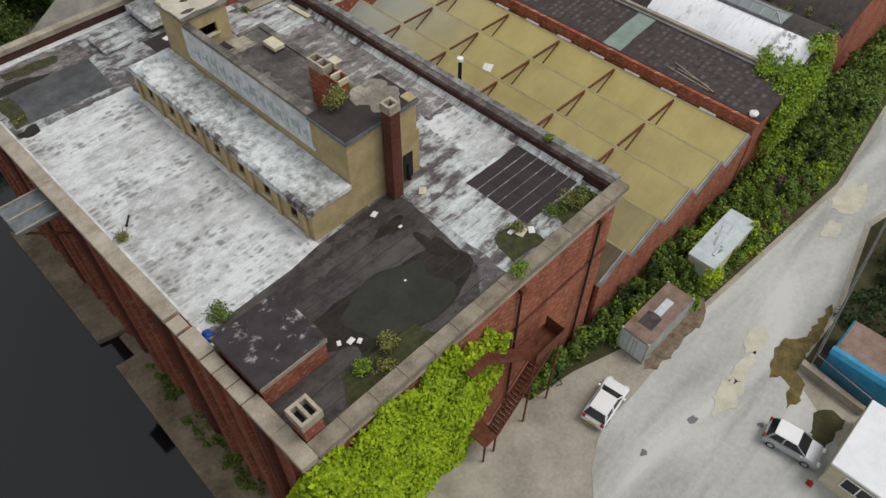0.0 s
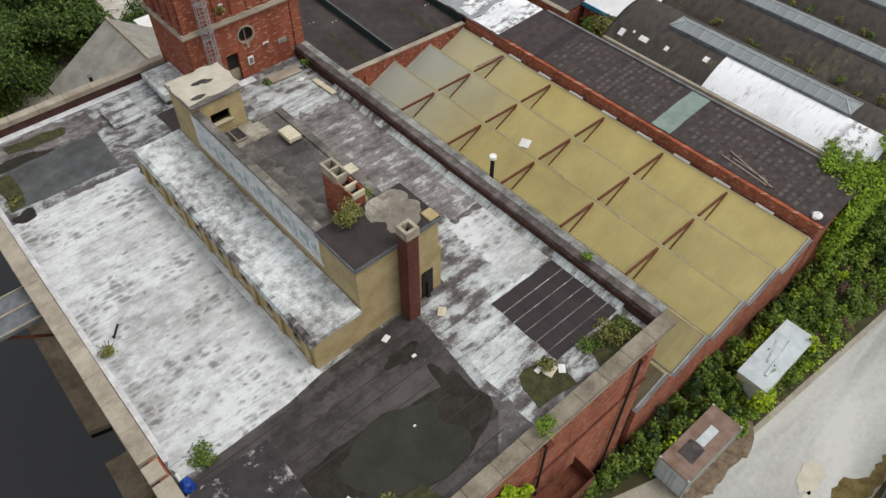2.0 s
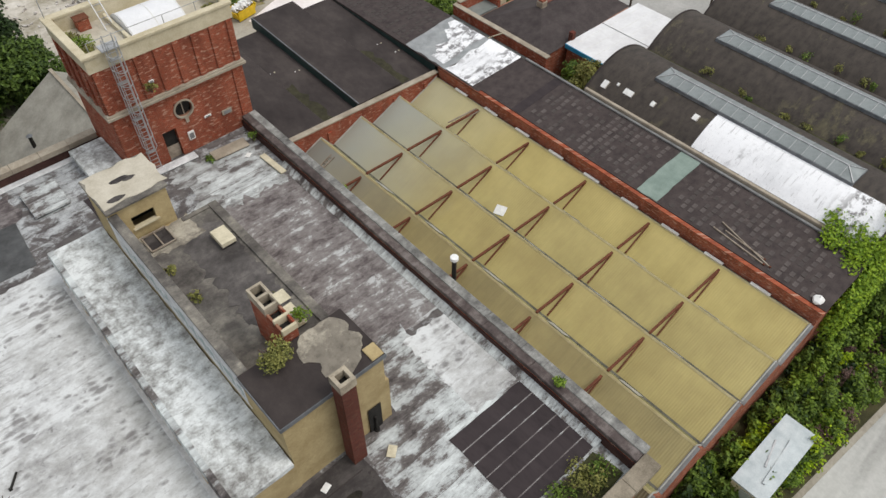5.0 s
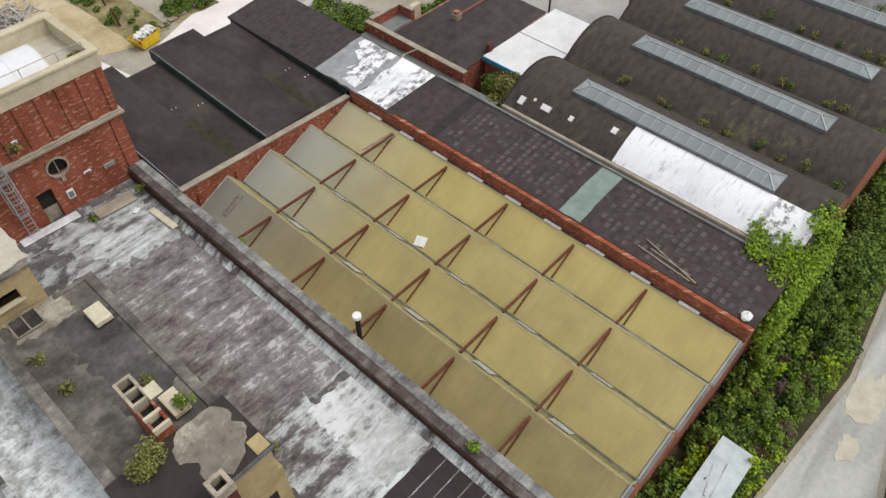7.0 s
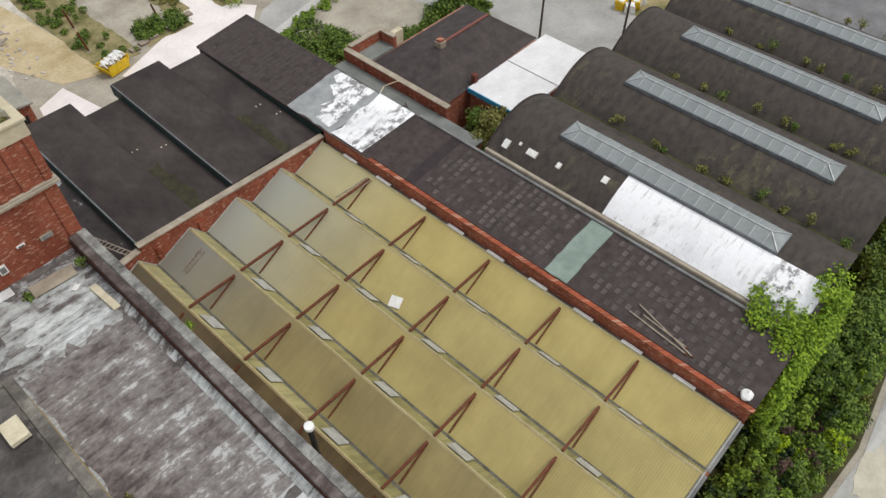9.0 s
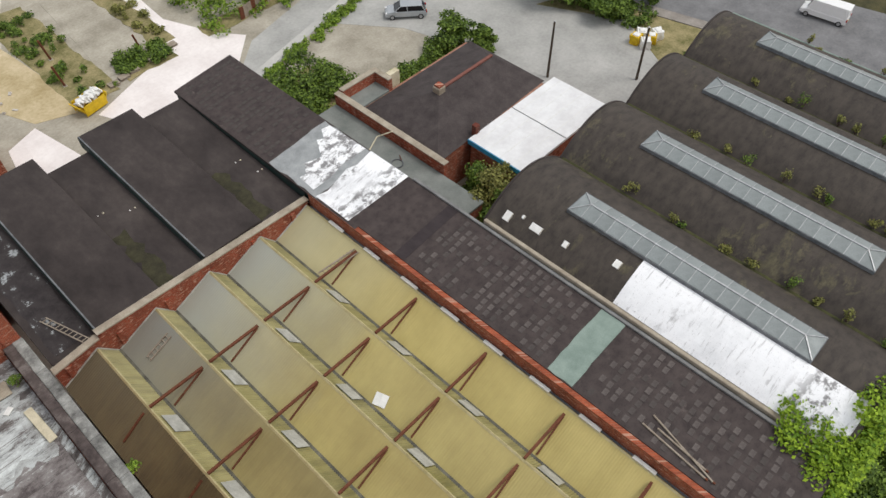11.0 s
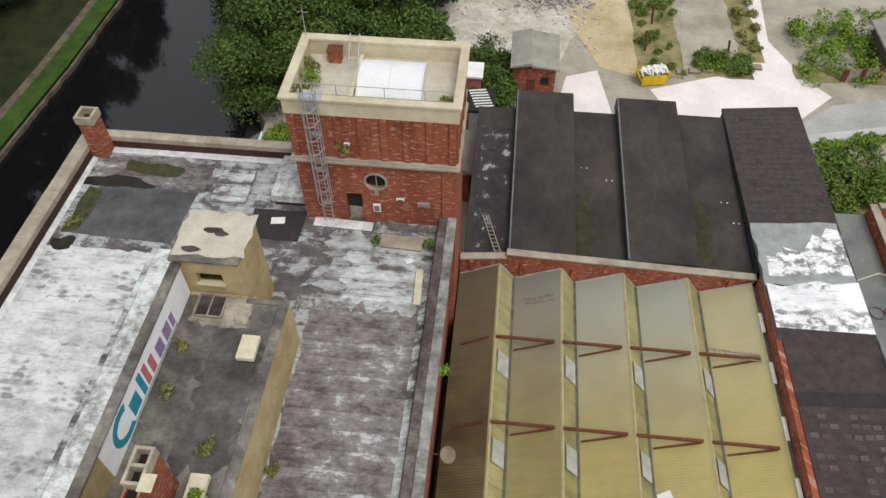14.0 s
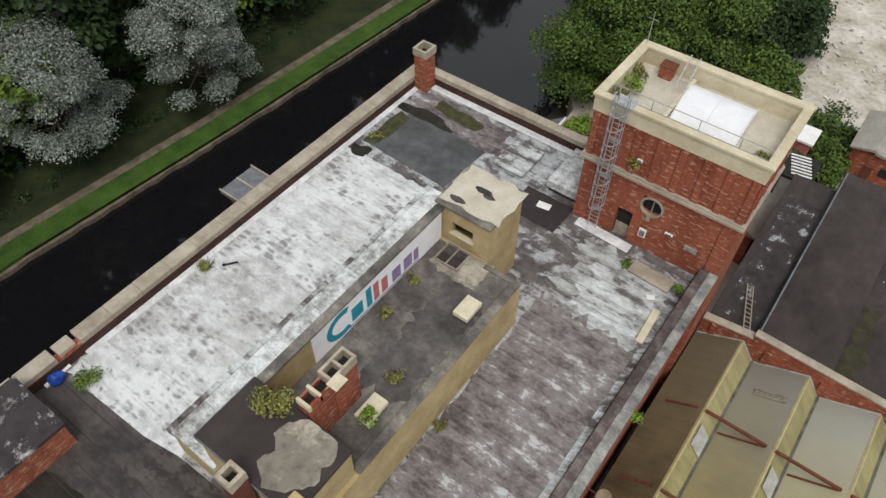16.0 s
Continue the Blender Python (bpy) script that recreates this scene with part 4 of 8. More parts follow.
for w in wins:
    # black panel fills each opening in place of the unlit room
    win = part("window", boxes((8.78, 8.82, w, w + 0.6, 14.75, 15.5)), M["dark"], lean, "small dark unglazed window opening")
    part("frame", boxes((8.72, 8.777, w, w + 0.06, 14.75, 15.5), (8.72, 8.777, w + 0.54, w + 0.6, 14.75, 15.5), (8.72, 8.777, w + 0.06, w + 0.54, 15.44, 15.5)), M["rust"], win)
    part("sill", boxes((8.5, 8.7, w - 0.08, w + 0.68, 14.66, 14.75), bevel=0.015), M["cream_pale"], win)
for i in range(8):
    yy = 10.35 + 2.42 * i
    part("pier", boxes((8.5, 8.648, yy, yy + 0.35, 14, 16.08), bevel=0.02), M["cream"], lean)
part("roof", prism(ragged(8.62, 11.45, 9.93, 27.9, 21, 0.03, 0.5), 16.1, 16.36), M["felt_lean"], lean)
part("roof_edge", extrude_y([(8.45, 16.02), (8.8, 16.02), (8.8, 16.4), (8.52, 16.38)], 9.9, 27.9), M["felt_half"], lean)
part("wall", boxes((11.5, 16.6, 10.05, 24.6, 14, 17.15), (11.5, 14.5, 24.6, 27.7, 14, 17.15)), M["cream"], lean)
part("roof", boxes((11.8, 16.3, 13.05, 24.6, 17.15, 17.25)), M["felt_deck"], lean)
part("felt_sheet", prism(ragged(13.7, 16.1, 16.2, 23.3, 22, 0.3, 0.25), 17.25, 17.265), M["felt_smoky"], lean)
part("felt_sheet", prism(ragged(12.3, 15.0, 23.0, 24.75, 23, 0.16, 0.22), 17.25, 17.27), M["felt_bare"], lean)
part("parapet", boxes((11.5, 11.8, 13.05, 24.85, 17.15, 19.2)), M["cream"], lean)
part("coping", boxes((11.42, 11.9, 13.05, 24.85, 19.2, 19.36), bevel=0.03), M["felt_deck"], lean)
part("parapet", boxes((16.3, 16.6, 13.05, 24.6, 17.15, 17.3)), M["cream"], lean)
part("coping", boxes((16.15, 16.64, 13.05, 24.62, 17.3, 17.36), (14.6, 16.15, 24.35, 24.62, 17.25, 17.34), bevel=0.02), M["felt_deck"], lean)
part("wall", boxes((11.45, 16.4, 10.02, 13.0, 17.15, 19.2)), M["cream"], lean)
part("roof", boxes((11.38, 16.5, 9.95, 13.05, 19.2, 19.38), bevel=0.03), M["felt_shed"], lean)
part("fascia", boxes((11.36, 16.52, 9.92, 9.948, 19.1, 19.36), (11.34, 11.377, 9.95, 13.05, 19.1, 19.36)), M["gutter"], lean)
rp = random.Random(8)
pale = rough_outline([(13.8, 12.4), (14.4, 12.95), (15.8, 12.98), (16.3, 12.3), (16.1, 11.9), (16.35, 11.2), (15.8, 10.7), (15.6, 10.35), (14.8, 10.1), (14.0, 10.7), (14.2, 11.4), (13.7, 11.8)], 6, 0.07, 0.22)
part("bare_screed", prism(pale, 19.38, 19.41), M["felt_bare"], lean)
part("roof_corner", boxes((15.85, 16.45, 9.97, 10.7, 19.38, 19.46), bevel=0.03), M["cream"], lean)
part("wall_door", boxes((15.3, 16.0, 9.97, 10.015, 14.0, 15.9)), M["dark"], lean)
part("wall", boxes((11.5, 11.8, 24.85, 27.7, 17.15, 19.5), (14.2, 14.5, 24.85, 27.7, 17.15, 19.5), (11.8, 14.2, 27.4, 27.7, 17.15, 19.5), (11.8, 12.4, 24.85, 25.1, 17.15, 19.5), (13.6, 14.2, 24.85, 25.1, 17.15, 19.5), (12.4, 13.6, 24.85, 25.1, 17.15, 17.9), (12.4, 13.6, 24.85, 25.1, 18.65, 19.5)), M["cream"], lean)
# black sheet painted as the darkness inside the room
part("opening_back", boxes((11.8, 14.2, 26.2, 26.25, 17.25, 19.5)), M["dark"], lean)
part("opening_sill", boxes((12.3, 13.7, 24.7, 25.0, 17.9, 17.96)), M["cream_pale"], lean)
part("roof", boxes((11.38, 14.62, 24.72, 27.82, 19.5, 19.66), bevel=0.03), M["felt_deck"], lean)
screed = ragged(11.45, 14.75, 25.1, 27.75, 31, 0.12, 0.4)
part("bare_screed", prism(screed, 19.66, 19.69), M["gravel_floor"], lean)
for cx, cy, s in ((13.0, 26.6, 0.35), (13.4, 26.4, 0.25), (12.2, 25.4, 0.3)):
    part("felt_scrap", prism([(cx + s * 1.6 * math.cos(a) * rp.uniform(0.7, 1.2), cy + s * 0.6 * math.sin(a) * rp.uniform(0.7, 1.2)) for a in np.linspace(0, 5.6, 9)], 19.69, 19.70), M["felt_dark"], lean)

sign = thing("wall_sign", "white painted sign board with teal and red lettering shapes on parapet", "sign")
part("board", boxes((11.802, 11.84, 15.7, 24.7, 17.26, 19.17)), M["sign_white"], sign)


def sign_arc(y, z, ry, rz, w, mat, a0=50, a1=310):
    bm = bmesh.new()
    prev = None
    for a in np.linspace(radians(a0), radians(a1), 18):
        c, s = math.cos(a), math.sin(a)
        ring = [bm.verts.new((xx, y + (ry - o) * c, z + (rz - o) * s)) for xx in (11.842, 11.848) for o in (0, w)]
        if prev:
            for i, j in ((0, 1), (1, 3), (3, 2), (2, 0)):
                bm.faces.new((prev[i], prev[j], ring[j], ring[i]))
        prev = ring
    bmesh.ops.recalc_face_normals(bm, faces=bm.faces[:])
    part("shape", bm, mat, sign)


sign_arc(17.5, 18.2, 1.0, 0.85, 0.34, M["teal"], 60, 300)
part("shape", boxes((11.842, 11.848, 18.1, 18.85, 17.6, 18.5), bevel=0.002), M["teal"], sign)
for y0, w, h, mm in ((19.1, 0.36, 1.3, "teal"), (19.6, 0.36, 1.2, "red_paint"), (20.15, 0.42, 1.0, "red_paint"), (20.9, 0.62, 0.85, "purple_paint"), (21.75, 0.62, 0.85, "purple_paint"), (22.5, 0.36, 0.8, "purple_paint")):
    part("shape", boxes((11.842, 11.848, y0, y0 + w, 17.55, 17.55 + h), bevel=0.002), M[mm], sign)
part("stripe", boxes((11.842, 11.847, 17.4, 22.9, 17.38, 17.44)), M["teal"], sign)
part("stripe", boxes((11.842, 11.847, 17.9, 22.9, 17.3, 17.34)), M["red_paint"], sign)
mural = thing("painted_wall_panel", "flaking white painted wall panel with faded unreadable marks", "painted wall")
part("panel", boxes((11.46, 11.498, 12.9, 25.2, 16.9, 19.05)), M["white_fillet"], mural)
rg = random.Random(3)
yy = 13.3
while yy < 24.6:
    w = rg.uniform(0.35, 0.8)
    h = rg.uniform(0.6, 1.0)
    part("mark", boxes((11.45, 11.459, yy, yy + w * 0.28, 17.4, 17.4 + h), (11.45, 11.459, yy + w * 0.28, yy + w, 17.4 + h * 0.4, 17.4 + h * rg.choice((0.6, 0.7, 1.0)))), M["graffiti"], mural)
    yy += w + 0.25

# ---- brick tower ----
tower = thing("brick_tower", "square orange-red brick tower with a cream parapet", "tower", kind="structure")
TX0, TX1, TY0, TY1 = 15.1, 23.65, 33.0, 38.2
door_x0, door_x1 = 17.55, 18.45
part("wall", boxes((TX0, door_x0, TY0, TY0 + 0.4, 13, 18.5), (door_x1, 18.75, TY0, TY0 + 0.4, 13, 18.5), (door_x0, door_x1, TY0, TY0 + 0.4, 16.15, 18.5), (18.75, 19.85, TY0, TY0 + 0.4, 13, 16.65), (18.75, 19.85, TY0, TY0 + 0.4, 17.75, 18.5), (19.85, TX1, TY0, TY0 + 0.4, 13, 18.5)), M["brick_tower"], tower)
part("wall", boxes((TX0, TX1, TY0, TY0 + 0.4, 18.5, 21.6)), M["brick_tower"], tower)
part("wall", boxes((TX0, TX0 + 0.4, TY0 + 0.4, TY1, 0, 21.6)), M["brick_tower"], tower)
part("wall", boxes((TX1 - 0.4, TX1, TY0 + 0.4, TY1, 0, 21.6)), M["brick_tower"], tower)
part("wall", boxes((TX0 + 0.4, TX1 - 0.4, TY1 - 0.4, TY1, 0, 21.6)), M["brick_tower"], tower)
for k in range(8):
    x = TX0 + 0.02 + k * 1.164
    part("pilaster", boxes((x, x + 0.36, TY0 - 0.1, TY0 - 0.003, 18.82, 21.58), bevel=0.015), M["brick_tower"], tower)
for k in range(5):
    y = TY0 + 0.1 + k * 1.17
    part("pilaster", boxes((TX0 - 0.1, TX0 - 0.003, y, y + 0.36, 18.82, 21.58), bevel=0.015), M["brick_tower"], tower)
    part("pilaster", boxes((TX1 + 0.003, TX1 + 0.1, y, y + 0.36, 18.82, 21.58), bevel=0.015), M["brick_tower"], tower)
for x in (TX0 + 0.02, TX1 - 0.75):
    part("pilaster", boxes((x, x + 0.73, TY0 - 0.09, TY0 - 0.003, 14, 18.48), bevel=0.015), M["brick_tower"], tower)
part("string_course", boxes((TX0 - 0.22, TX1 + 0.22, TY0 - 0.25, TY1 + 0.2, 18.5, 18.68), (TX0 - 0.15, TX1 + 0.15, TY0 - 0.16, TY1 + 0.15, 18.68, 18.8), bevel=0.02), M["coping"], tower)
part("parapet", boxes((14.98, 23.77, 32.93, 33.25, 21.6, 22.45), (14.98, 23.77, 37.95, 38.3, 21.6, 22.45), (14.98, 15.3, 33.25, 37.95, 21.6, 22.45), (23.45, 23.77, 33.25, 37.95, 21.6, 22.45)), M["cream_pale"], tower)
part("coping", boxes((14.85, 23.88, 32.86, 33.29, 22.45, 22.62), (14.85, 23.88, 37.9, 38.42, 22.45, 22.62), (14.85, 15.34, 33.29, 37.9, 22.45, 22.62), (23.41, 23.88, 33.29, 37.9, 22.45, 22.62), bevel=0.025), M["cream_pale"], tower)
part("roof", boxes((15.3, 23.45, 33.25, 37.95, 21.3, 21.62)), M["gravel_floor"], tower)
# black panel gives the doorway its interior darkness
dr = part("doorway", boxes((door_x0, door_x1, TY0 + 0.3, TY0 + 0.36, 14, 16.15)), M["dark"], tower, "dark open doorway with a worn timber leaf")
part("door_leaf", boxes((door_x0 + 0.05, door_x1 - 0.05, TY0 + 0.2, TY0 + 0.25, 14, 14.9)), M["timber"], dr)
rw = part("round_window", tube((19.3, TY0 + 0.25, 17.2), (19.3, TY0 + 0.3, 17.2), 0.54, seg=24), M["dark"], tower, "round dark window with a pale stone rim")
bm = bmesh.new()
for i in range(24):
    a, b = 2 * math.pi * i / 24, 2 * math.pi * (i + 1) / 24
    add_beam(bm, (19.3 + 0.6 * math.cos(a), TY0 - 0.01, 17.2 + 0.6 * math.sin(a)), (19.3 + 0.6 * math.cos(b), TY0 - 0.01, 17.2 + 0.6 * math.sin(b)), 0.13, 0.1)
part("rim", bm, M["coping"], rw)
bm = bmesh.new()
for i in range(20):
    a, b = 2 * math.pi * i / 20, 2 * math.pi * (i + 1) / 20
    c, d = max(abs(math.cos(a)), abs(math.sin(a))), max(abs(math.cos(b)), abs(math.sin(b)))
    vs = [bm.verts.new((19.3 + q * math.cos(t), TY0 + 0.01, 17.2 + q * math.sin(t))) for q, t in ((0.55, a), (0.55 / c, a), (0.55 / d, b), (0.55, b))]
    bm.faces.new(vs)
part("brick_surround", bm, M["brick_tower"], rw)
part("glazing_bar", boxes((19.27, 19.33, TY0 + 0.15, TY0 + 0.2, 16.7, 17.7)), M["timber"], rw)
part("keystone", boxes((19.2, 19.4, TY0 - 0.08, TY0 - 0.003, 16.2, 16.58)), M["coping"], rw)
for x, z, w, h, mm in ((19.25, 15.2, 0.42, 0.62, "paper"), (21.9, 15.7, 0.7, 0.35, "coping"), (20.6, 16.0, 0.45, 0.16, "paper"), (18.0, 19.8, 0.3, 0.2, "paper")):
    bx = thing("wall_box", "small pale box fixed on the tower brickwork", "wall box", "tower wall boxes")
    part("plate", boxes((x - w / 2, x + w / 2, TY0 - 0.1, TY0 - 0.012, z - h / 2, z + h / 2), bevel=0.02), M[mm], bx)
    part("cover", boxes((x - w / 3, x + w / 3, TY0 - 0.13, TY0 - 0.101, z - h / 3, z + h / 3), bevel=0.01), M["coping_grey"], bx)

ladder = thing("caged_ladder", "grey steel ladder with safety hoops up tower", "ladder")
lx = 16.5
for x in (lx - 0.25, lx + 0.25):
    part("rail", beam((x, TY0 - 0.35, 14.2), (x, TY0 - 0.35, 23.6), 0.05), M["steel"], ladder)
for k in range(30):
    part("rung", beam((lx - 0.25, TY0 - 0.35, 14.4 + 0.3 * k), (lx + 0.25, TY0 - 0.35, 14.4 + 0.3 * k), 0.03), M["steel"], ladder)
for k in range(9):
    bm = bmesh.new()
    z = 16.2 + 0.9 * k
    pr = None
    for a in np.linspace(radians(180), radians(360), 9):
        q = (lx + 0.38 * math.cos(a), TY0 - 0.4 + 0.7 * math.sin(a), z)
        if pr:
            add_beam(bm, pr, q, 0.045, 0.03)
        pr = q
    part("hoop", bm, M["steel"], ladder)
for a in (180, 225, 270, 315, 360):
    x, y = lx + 0.38 * math.cos(radians(a)), TY0 - 0.4 + 0.7 * math.sin(radians(a))
    part("cage_bar", beam((x, y, 16.2), (x, y, 23.4), 0.035), M["steel"], ladder)
for z in (15.5, 18.0, 20.5, 22.0):
    part("bracket", boxes((lx - 0.28, lx + 0.28, TY0 - 0.35, TY0 - 0.1, z, z + 0.05)), M["steel"], ladder)
part("landing", boxes((lx - 0.5, lx + 0.5, TY0 - 0.3, TY0 + 0.5, 22.63, 22.68)), M["steel"], ladder)

tank = thing("barrel_cover", "white sheeted barrel cover on tower roof", "tank cover")
bm = bmesh.new()
cov = [(34.3 + 3.4 * (u + 1) / 2, 21.64 + 0.75 * (1 - u * u)) for u in np.linspace(-1, 1, 15)]
ea = [bm.verts.new((18.35, yy, zz)) for yy, zz in cov]
eb = [bm.verts.new((21.7, yy, zz)) for yy, zz in cov]
for i in range(14):
    bm.faces.new((ea[i], ea[i + 1], eb[i + 1], eb[i]))
bm.faces.new(ea), bm.faces.new(list(reversed(eb)))
bmesh.ops.recalc_face_normals(bm, faces=bm.faces[:])
part("cover", bm, M["cabin_white"], tank)
for x in (18.4, 20.0, 21.65):
    bm = bmesh.new()
    for p, q in zip(cov[:-1], cov[1:]):
        add_beam(bm, (x, p[0], p[1] + 0.01), (x, q[0], q[1] + 0.01), 0.04, 0.02)
    part("strap", bm, M["white_sheet"], tank)
part("end_board", boxes((18.05, 18.25, 34.0, 37.8, 21.62, 21.9)), M["slab"], tank)
rail = thing("guard_rail", "thin grey steel guard rail on tower roof", "railing")
for x in (15.6, 17.6, 20, 22, 23.4):
    part("post", beam((x, 33.7, 21.6), (x, 33.7, 22.9), 0.04), M["steel"], rail)
for z in (22.3, 22.9):
    part("bar", beam((15.6, 33.7, z), (23.4, 33.7, z), 0.03), M["steel"], rail)
boxr = thing("roof_box", "rusty red box on the tower roof", "box")
part("body", boxes((16.4, 17.1, 37.2, 37.8, 21.62, 22.3), bevel=0.03), M["brick_tower"], boxr)
part("lid", boxes((16.35, 17.15, 37.15, 37.85, 22.3, 22.36), bevel=0.01), M["rust"], boxr)
frame_ = thing("ladder_frame", "grey steel ladder frame leaning on tower parapet", "ladder")
for dx in (0, 0.5):
    part("rail", beam((17.6 + dx, 36.4, 21.65), (17.6 + dx, 37.85, 23.1), 0.05), M["steel"], frame_)
for k in range(5):
    part("rung", beam((17.6, 36.6 + 0.28 * k, 21.86 + 0.29 * k), (18.1, 36.6 + 0.28 * k, 21.86 + 0.29 * k), 0.03), M["steel"], frame_)
aer = thing("aerial", "thin grey aerial mast on the tower parapet", "aerial")
part("mast", tube((15.1, 38.15, 22.6), (15.1, 38.15, 24.4), 0.025, seg=6), M["steel"], aer)
part("rod", beam((14.8, 38.15, 24.0), (15.4, 38.15, 24.0), 0.02), M["steel"], aer)

# ---- sawtooth shed ----
shed = thing("sawtooth_shed", "ochre corrugated sawtooth roofed shed with brick parapets", "shed", kind="structure")
TIPS = [26.5, 30.7, 34.9, 39.15, 43.4]
Z_TIP, Z_VAL, SY0, SY1 = 6.15, 4.75, 0.45, 36.95
STEP = 0.17


def corrugated(name, xa, za, xb, zb, y0, y1, mat, amp=0.028):
    """Profiled sheet whose ribs run down the slope, with some thickness."""
    me = bpy.data.meshes.new(name)
    k = int((y1 - y0) / (STEP / 4))
    v, f = [], []
    nx, nz = -(zb - za), (xb - xa)
    d = math.hypot(nx, nz)
    nx, nz = nx / d, nz / d
    for i in range(k + 1):
        y = y0 + (y1 - y0) * i / k
        o = amp * (0, 1, 0, -1)[i % 4]
        v += [(xa + nx * o, y, za + nz * o), (xb + nx * o, y, zb + nz * o), (xa + nx * (o - 0.03), y, za + nz * (o - 0.03)), (xb + nx * (o - 0.03), y, zb + nz * (o - 0.03))]
    for i in range(k):
        a, b = 4 * i, 4 * i + 4
        f += [(a, a + 1, b + 1, b), (a + 2, b + 2, b + 3, a + 3)]
    me.from_pydata(v, [], f)
    me.materials.append(mat)
    ob = new(name, me)
    ob.parent = shed
    return ob


prev = 23.75
TRUSS = [31.0, 25.1, 19.0, 12.95, 6.97]
for i, x in enumerate(TIPS):
    corrugated("roof_slope", prev, Z_VAL, x, Z_TIP, SY0, SY1, M[("sheet_dirty_shaded", "sheet_grey", "sheet_faded_sheen", "sheet_faded_sheen", "sheet_yellow")[i]], 0.013 if i == 0 else 0.006)
    part("purlin_deck", extrude_y([(prev, Z_VAL - 0.12), (x, Z_TIP - 0.12), (x, Z_TIP - 0.2), (prev, Z_VAL - 0.2)], SY0, SY1), M["rust"], shed)
    if i < 4:
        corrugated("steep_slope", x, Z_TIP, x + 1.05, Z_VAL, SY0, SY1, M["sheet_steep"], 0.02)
        for t in TRUSS:
            pan = part("roof_light", boxes((-0.6, 0.6, t - 2.3, t - 0.8, 0.03, 0.06)), M["roof_light"], shed, "dull grey translucent roof light")
            pan.matrix_basis = Matrix.Translation((x + 0.57, 0, (Z_TIP + Z_VAL) / 2 + 0.02)) @ Matrix.Rotation(math.atan2(Z_TIP - Z_VAL, 1.05), 4, "Y")
        part("valley_gutter", boxes((x + 0.96, x + 1.15, SY0, SY1, Z_VAL - 0.02, Z_VAL + 0.11)), M["valley"], shed)
    part("ridge_flashing", extrude_y([(x - 0.11, Z_TIP - 0.03), (x, Z_TIP + 0.05), (x + 0.09, Z_TIP - 0.04), (x, Z_TIP + 0.01)], SY0, SY1), M["ridge"], shed)
    for y in (SY0 - 0.06, SY1 - 0.02):
        part("verge", beam((prev + 0.05, y, Z_VAL + 0.06), (x, y, Z_TIP + 0.07), 0.08, 0.08), M["roof_light"], shed)
        if i < 4:
            part("verge", beam((x, y, Z_TIP + 0.07), (x + 1.03, y, Z_VAL + 0.06), 0.08, 0.08), M["roof_light"], shed)
    for t in TRUSS:
        if i > 0:
            tie = part("tie_beam", beam((TIPS[i - 1] + 0.05, t, Z_TIP + 0.07), (x - 0.45, t + 0.05, Z_TIP - 0.02), 0.16, 0.16), M["rust"], shed)
            part("strut", beam((prev + 0.2, t - 0.08, Z_VAL + 0.12), (x - 0.55, t, Z_TIP - 0.13), 0.1, 0.1), M["rust"], shed)
        else:
            part("strut", beam((prev + 0.6, t - 0.1, Z_VAL + 0.35), (x - 0.4, t, Z_TIP - 0.05), 0.12, 0.1), M["rust"], shed)
    prev = x + 1.05
part("wall", boxes((23.75, 43.6, 37.02, 37.4, 0, 6.3)), M["brick_tower"], shed)
part("wall", extrude_y([(27.0, 6.3), (43.6, 6.3), (43.6, 6.5), (27.0, 7.15)], 37.02, 37.4), M["brick_tower"], shed)
part("coping", extrude_y([(26.9, 7.155), (43.65, 6.505), (43.65, 6.61), (26.9, 7.26)], 36.94, 37.48), M["coping"], shed)
part("coping", extrude_y([(23.75, 6.3), (26.9, 6.75), (26.9, 6.86), (23.75, 6.42)], 36.94, 37.48), M["coping"], shed)
part("wall", extrude_y([(23.75, 6.28), (27.0, 6.28), (27.0, 6.74), (23.75, 6.3)], 37.03, 37.39), M["brick_tower"], shed)
for k in range(6):
    x = 24.4 + 3.5 * k
    part("pier", boxes((x, x + 0.4, 36.9, 37.017, 4.4, 6.25)), M["brick_tower"], shed)
part("wall", boxes((43.72, 44.0, 0.2, 37.0, 0, 7.05)), M["brick"], shed)
part("coping", boxes((43.68, 44.04, 0.1, 37.0, 7.05, 7.16), bevel=0.02), M["brick"], shed)
part("parapet_gutter", boxes((43.43, 43.717, 0.6, 36.9, 5.75, 5.95)), M["gutter"], shed)
for k in range(9):
    y = 3.4 + 3.7 * k
    part("flashing", boxes((43.36, 43.6, y, y + 1.5, 6.18, 6.29), bevel=0.02), M["white_sheet"], shed)
specs = []
prev = 23.75
for x in TIPS:
    m_ = extrude_y([(prev, 0), (x + 0.0, 0), (x + 1.05, 0), (x + 1.05, Z_VAL), (x, Z_TIP - 0.1), (prev, Z_VAL)] if x < 44 else [(prev, 0), (x + 0.3, 0), (x + 0.3, Z_TIP - 0.1), (x, Z_TIP - 0.1), (prev, Z_VAL)], 0.2, 0.5)
    part("wall", m_, M["brick"], shed)
    part("coping", beam((prev, 0.32, Z_VAL + 0.02), (x, 0.32, Z_TIP - 0.04), 0.34, 0.12), M["coping_grey"], shed)
    prev = x + 1.05

deb = thing("roof_ladder", "grey timber roof ladder lying on ochre sheets", "ladder")
sl = (Z_TIP - Z_VAL) / (43.4 - 40.2)
zr = lambda x: Z_VAL + (x - 40.2) * sl
for dy in (0, 0.42):
    part("rail", beam((39.9, 31.1 + dy, Z_TIP - 0.05), (43.0, 30.9 + dy, zr(43.0) + 0.12), 0.08), M["timber"], deb)
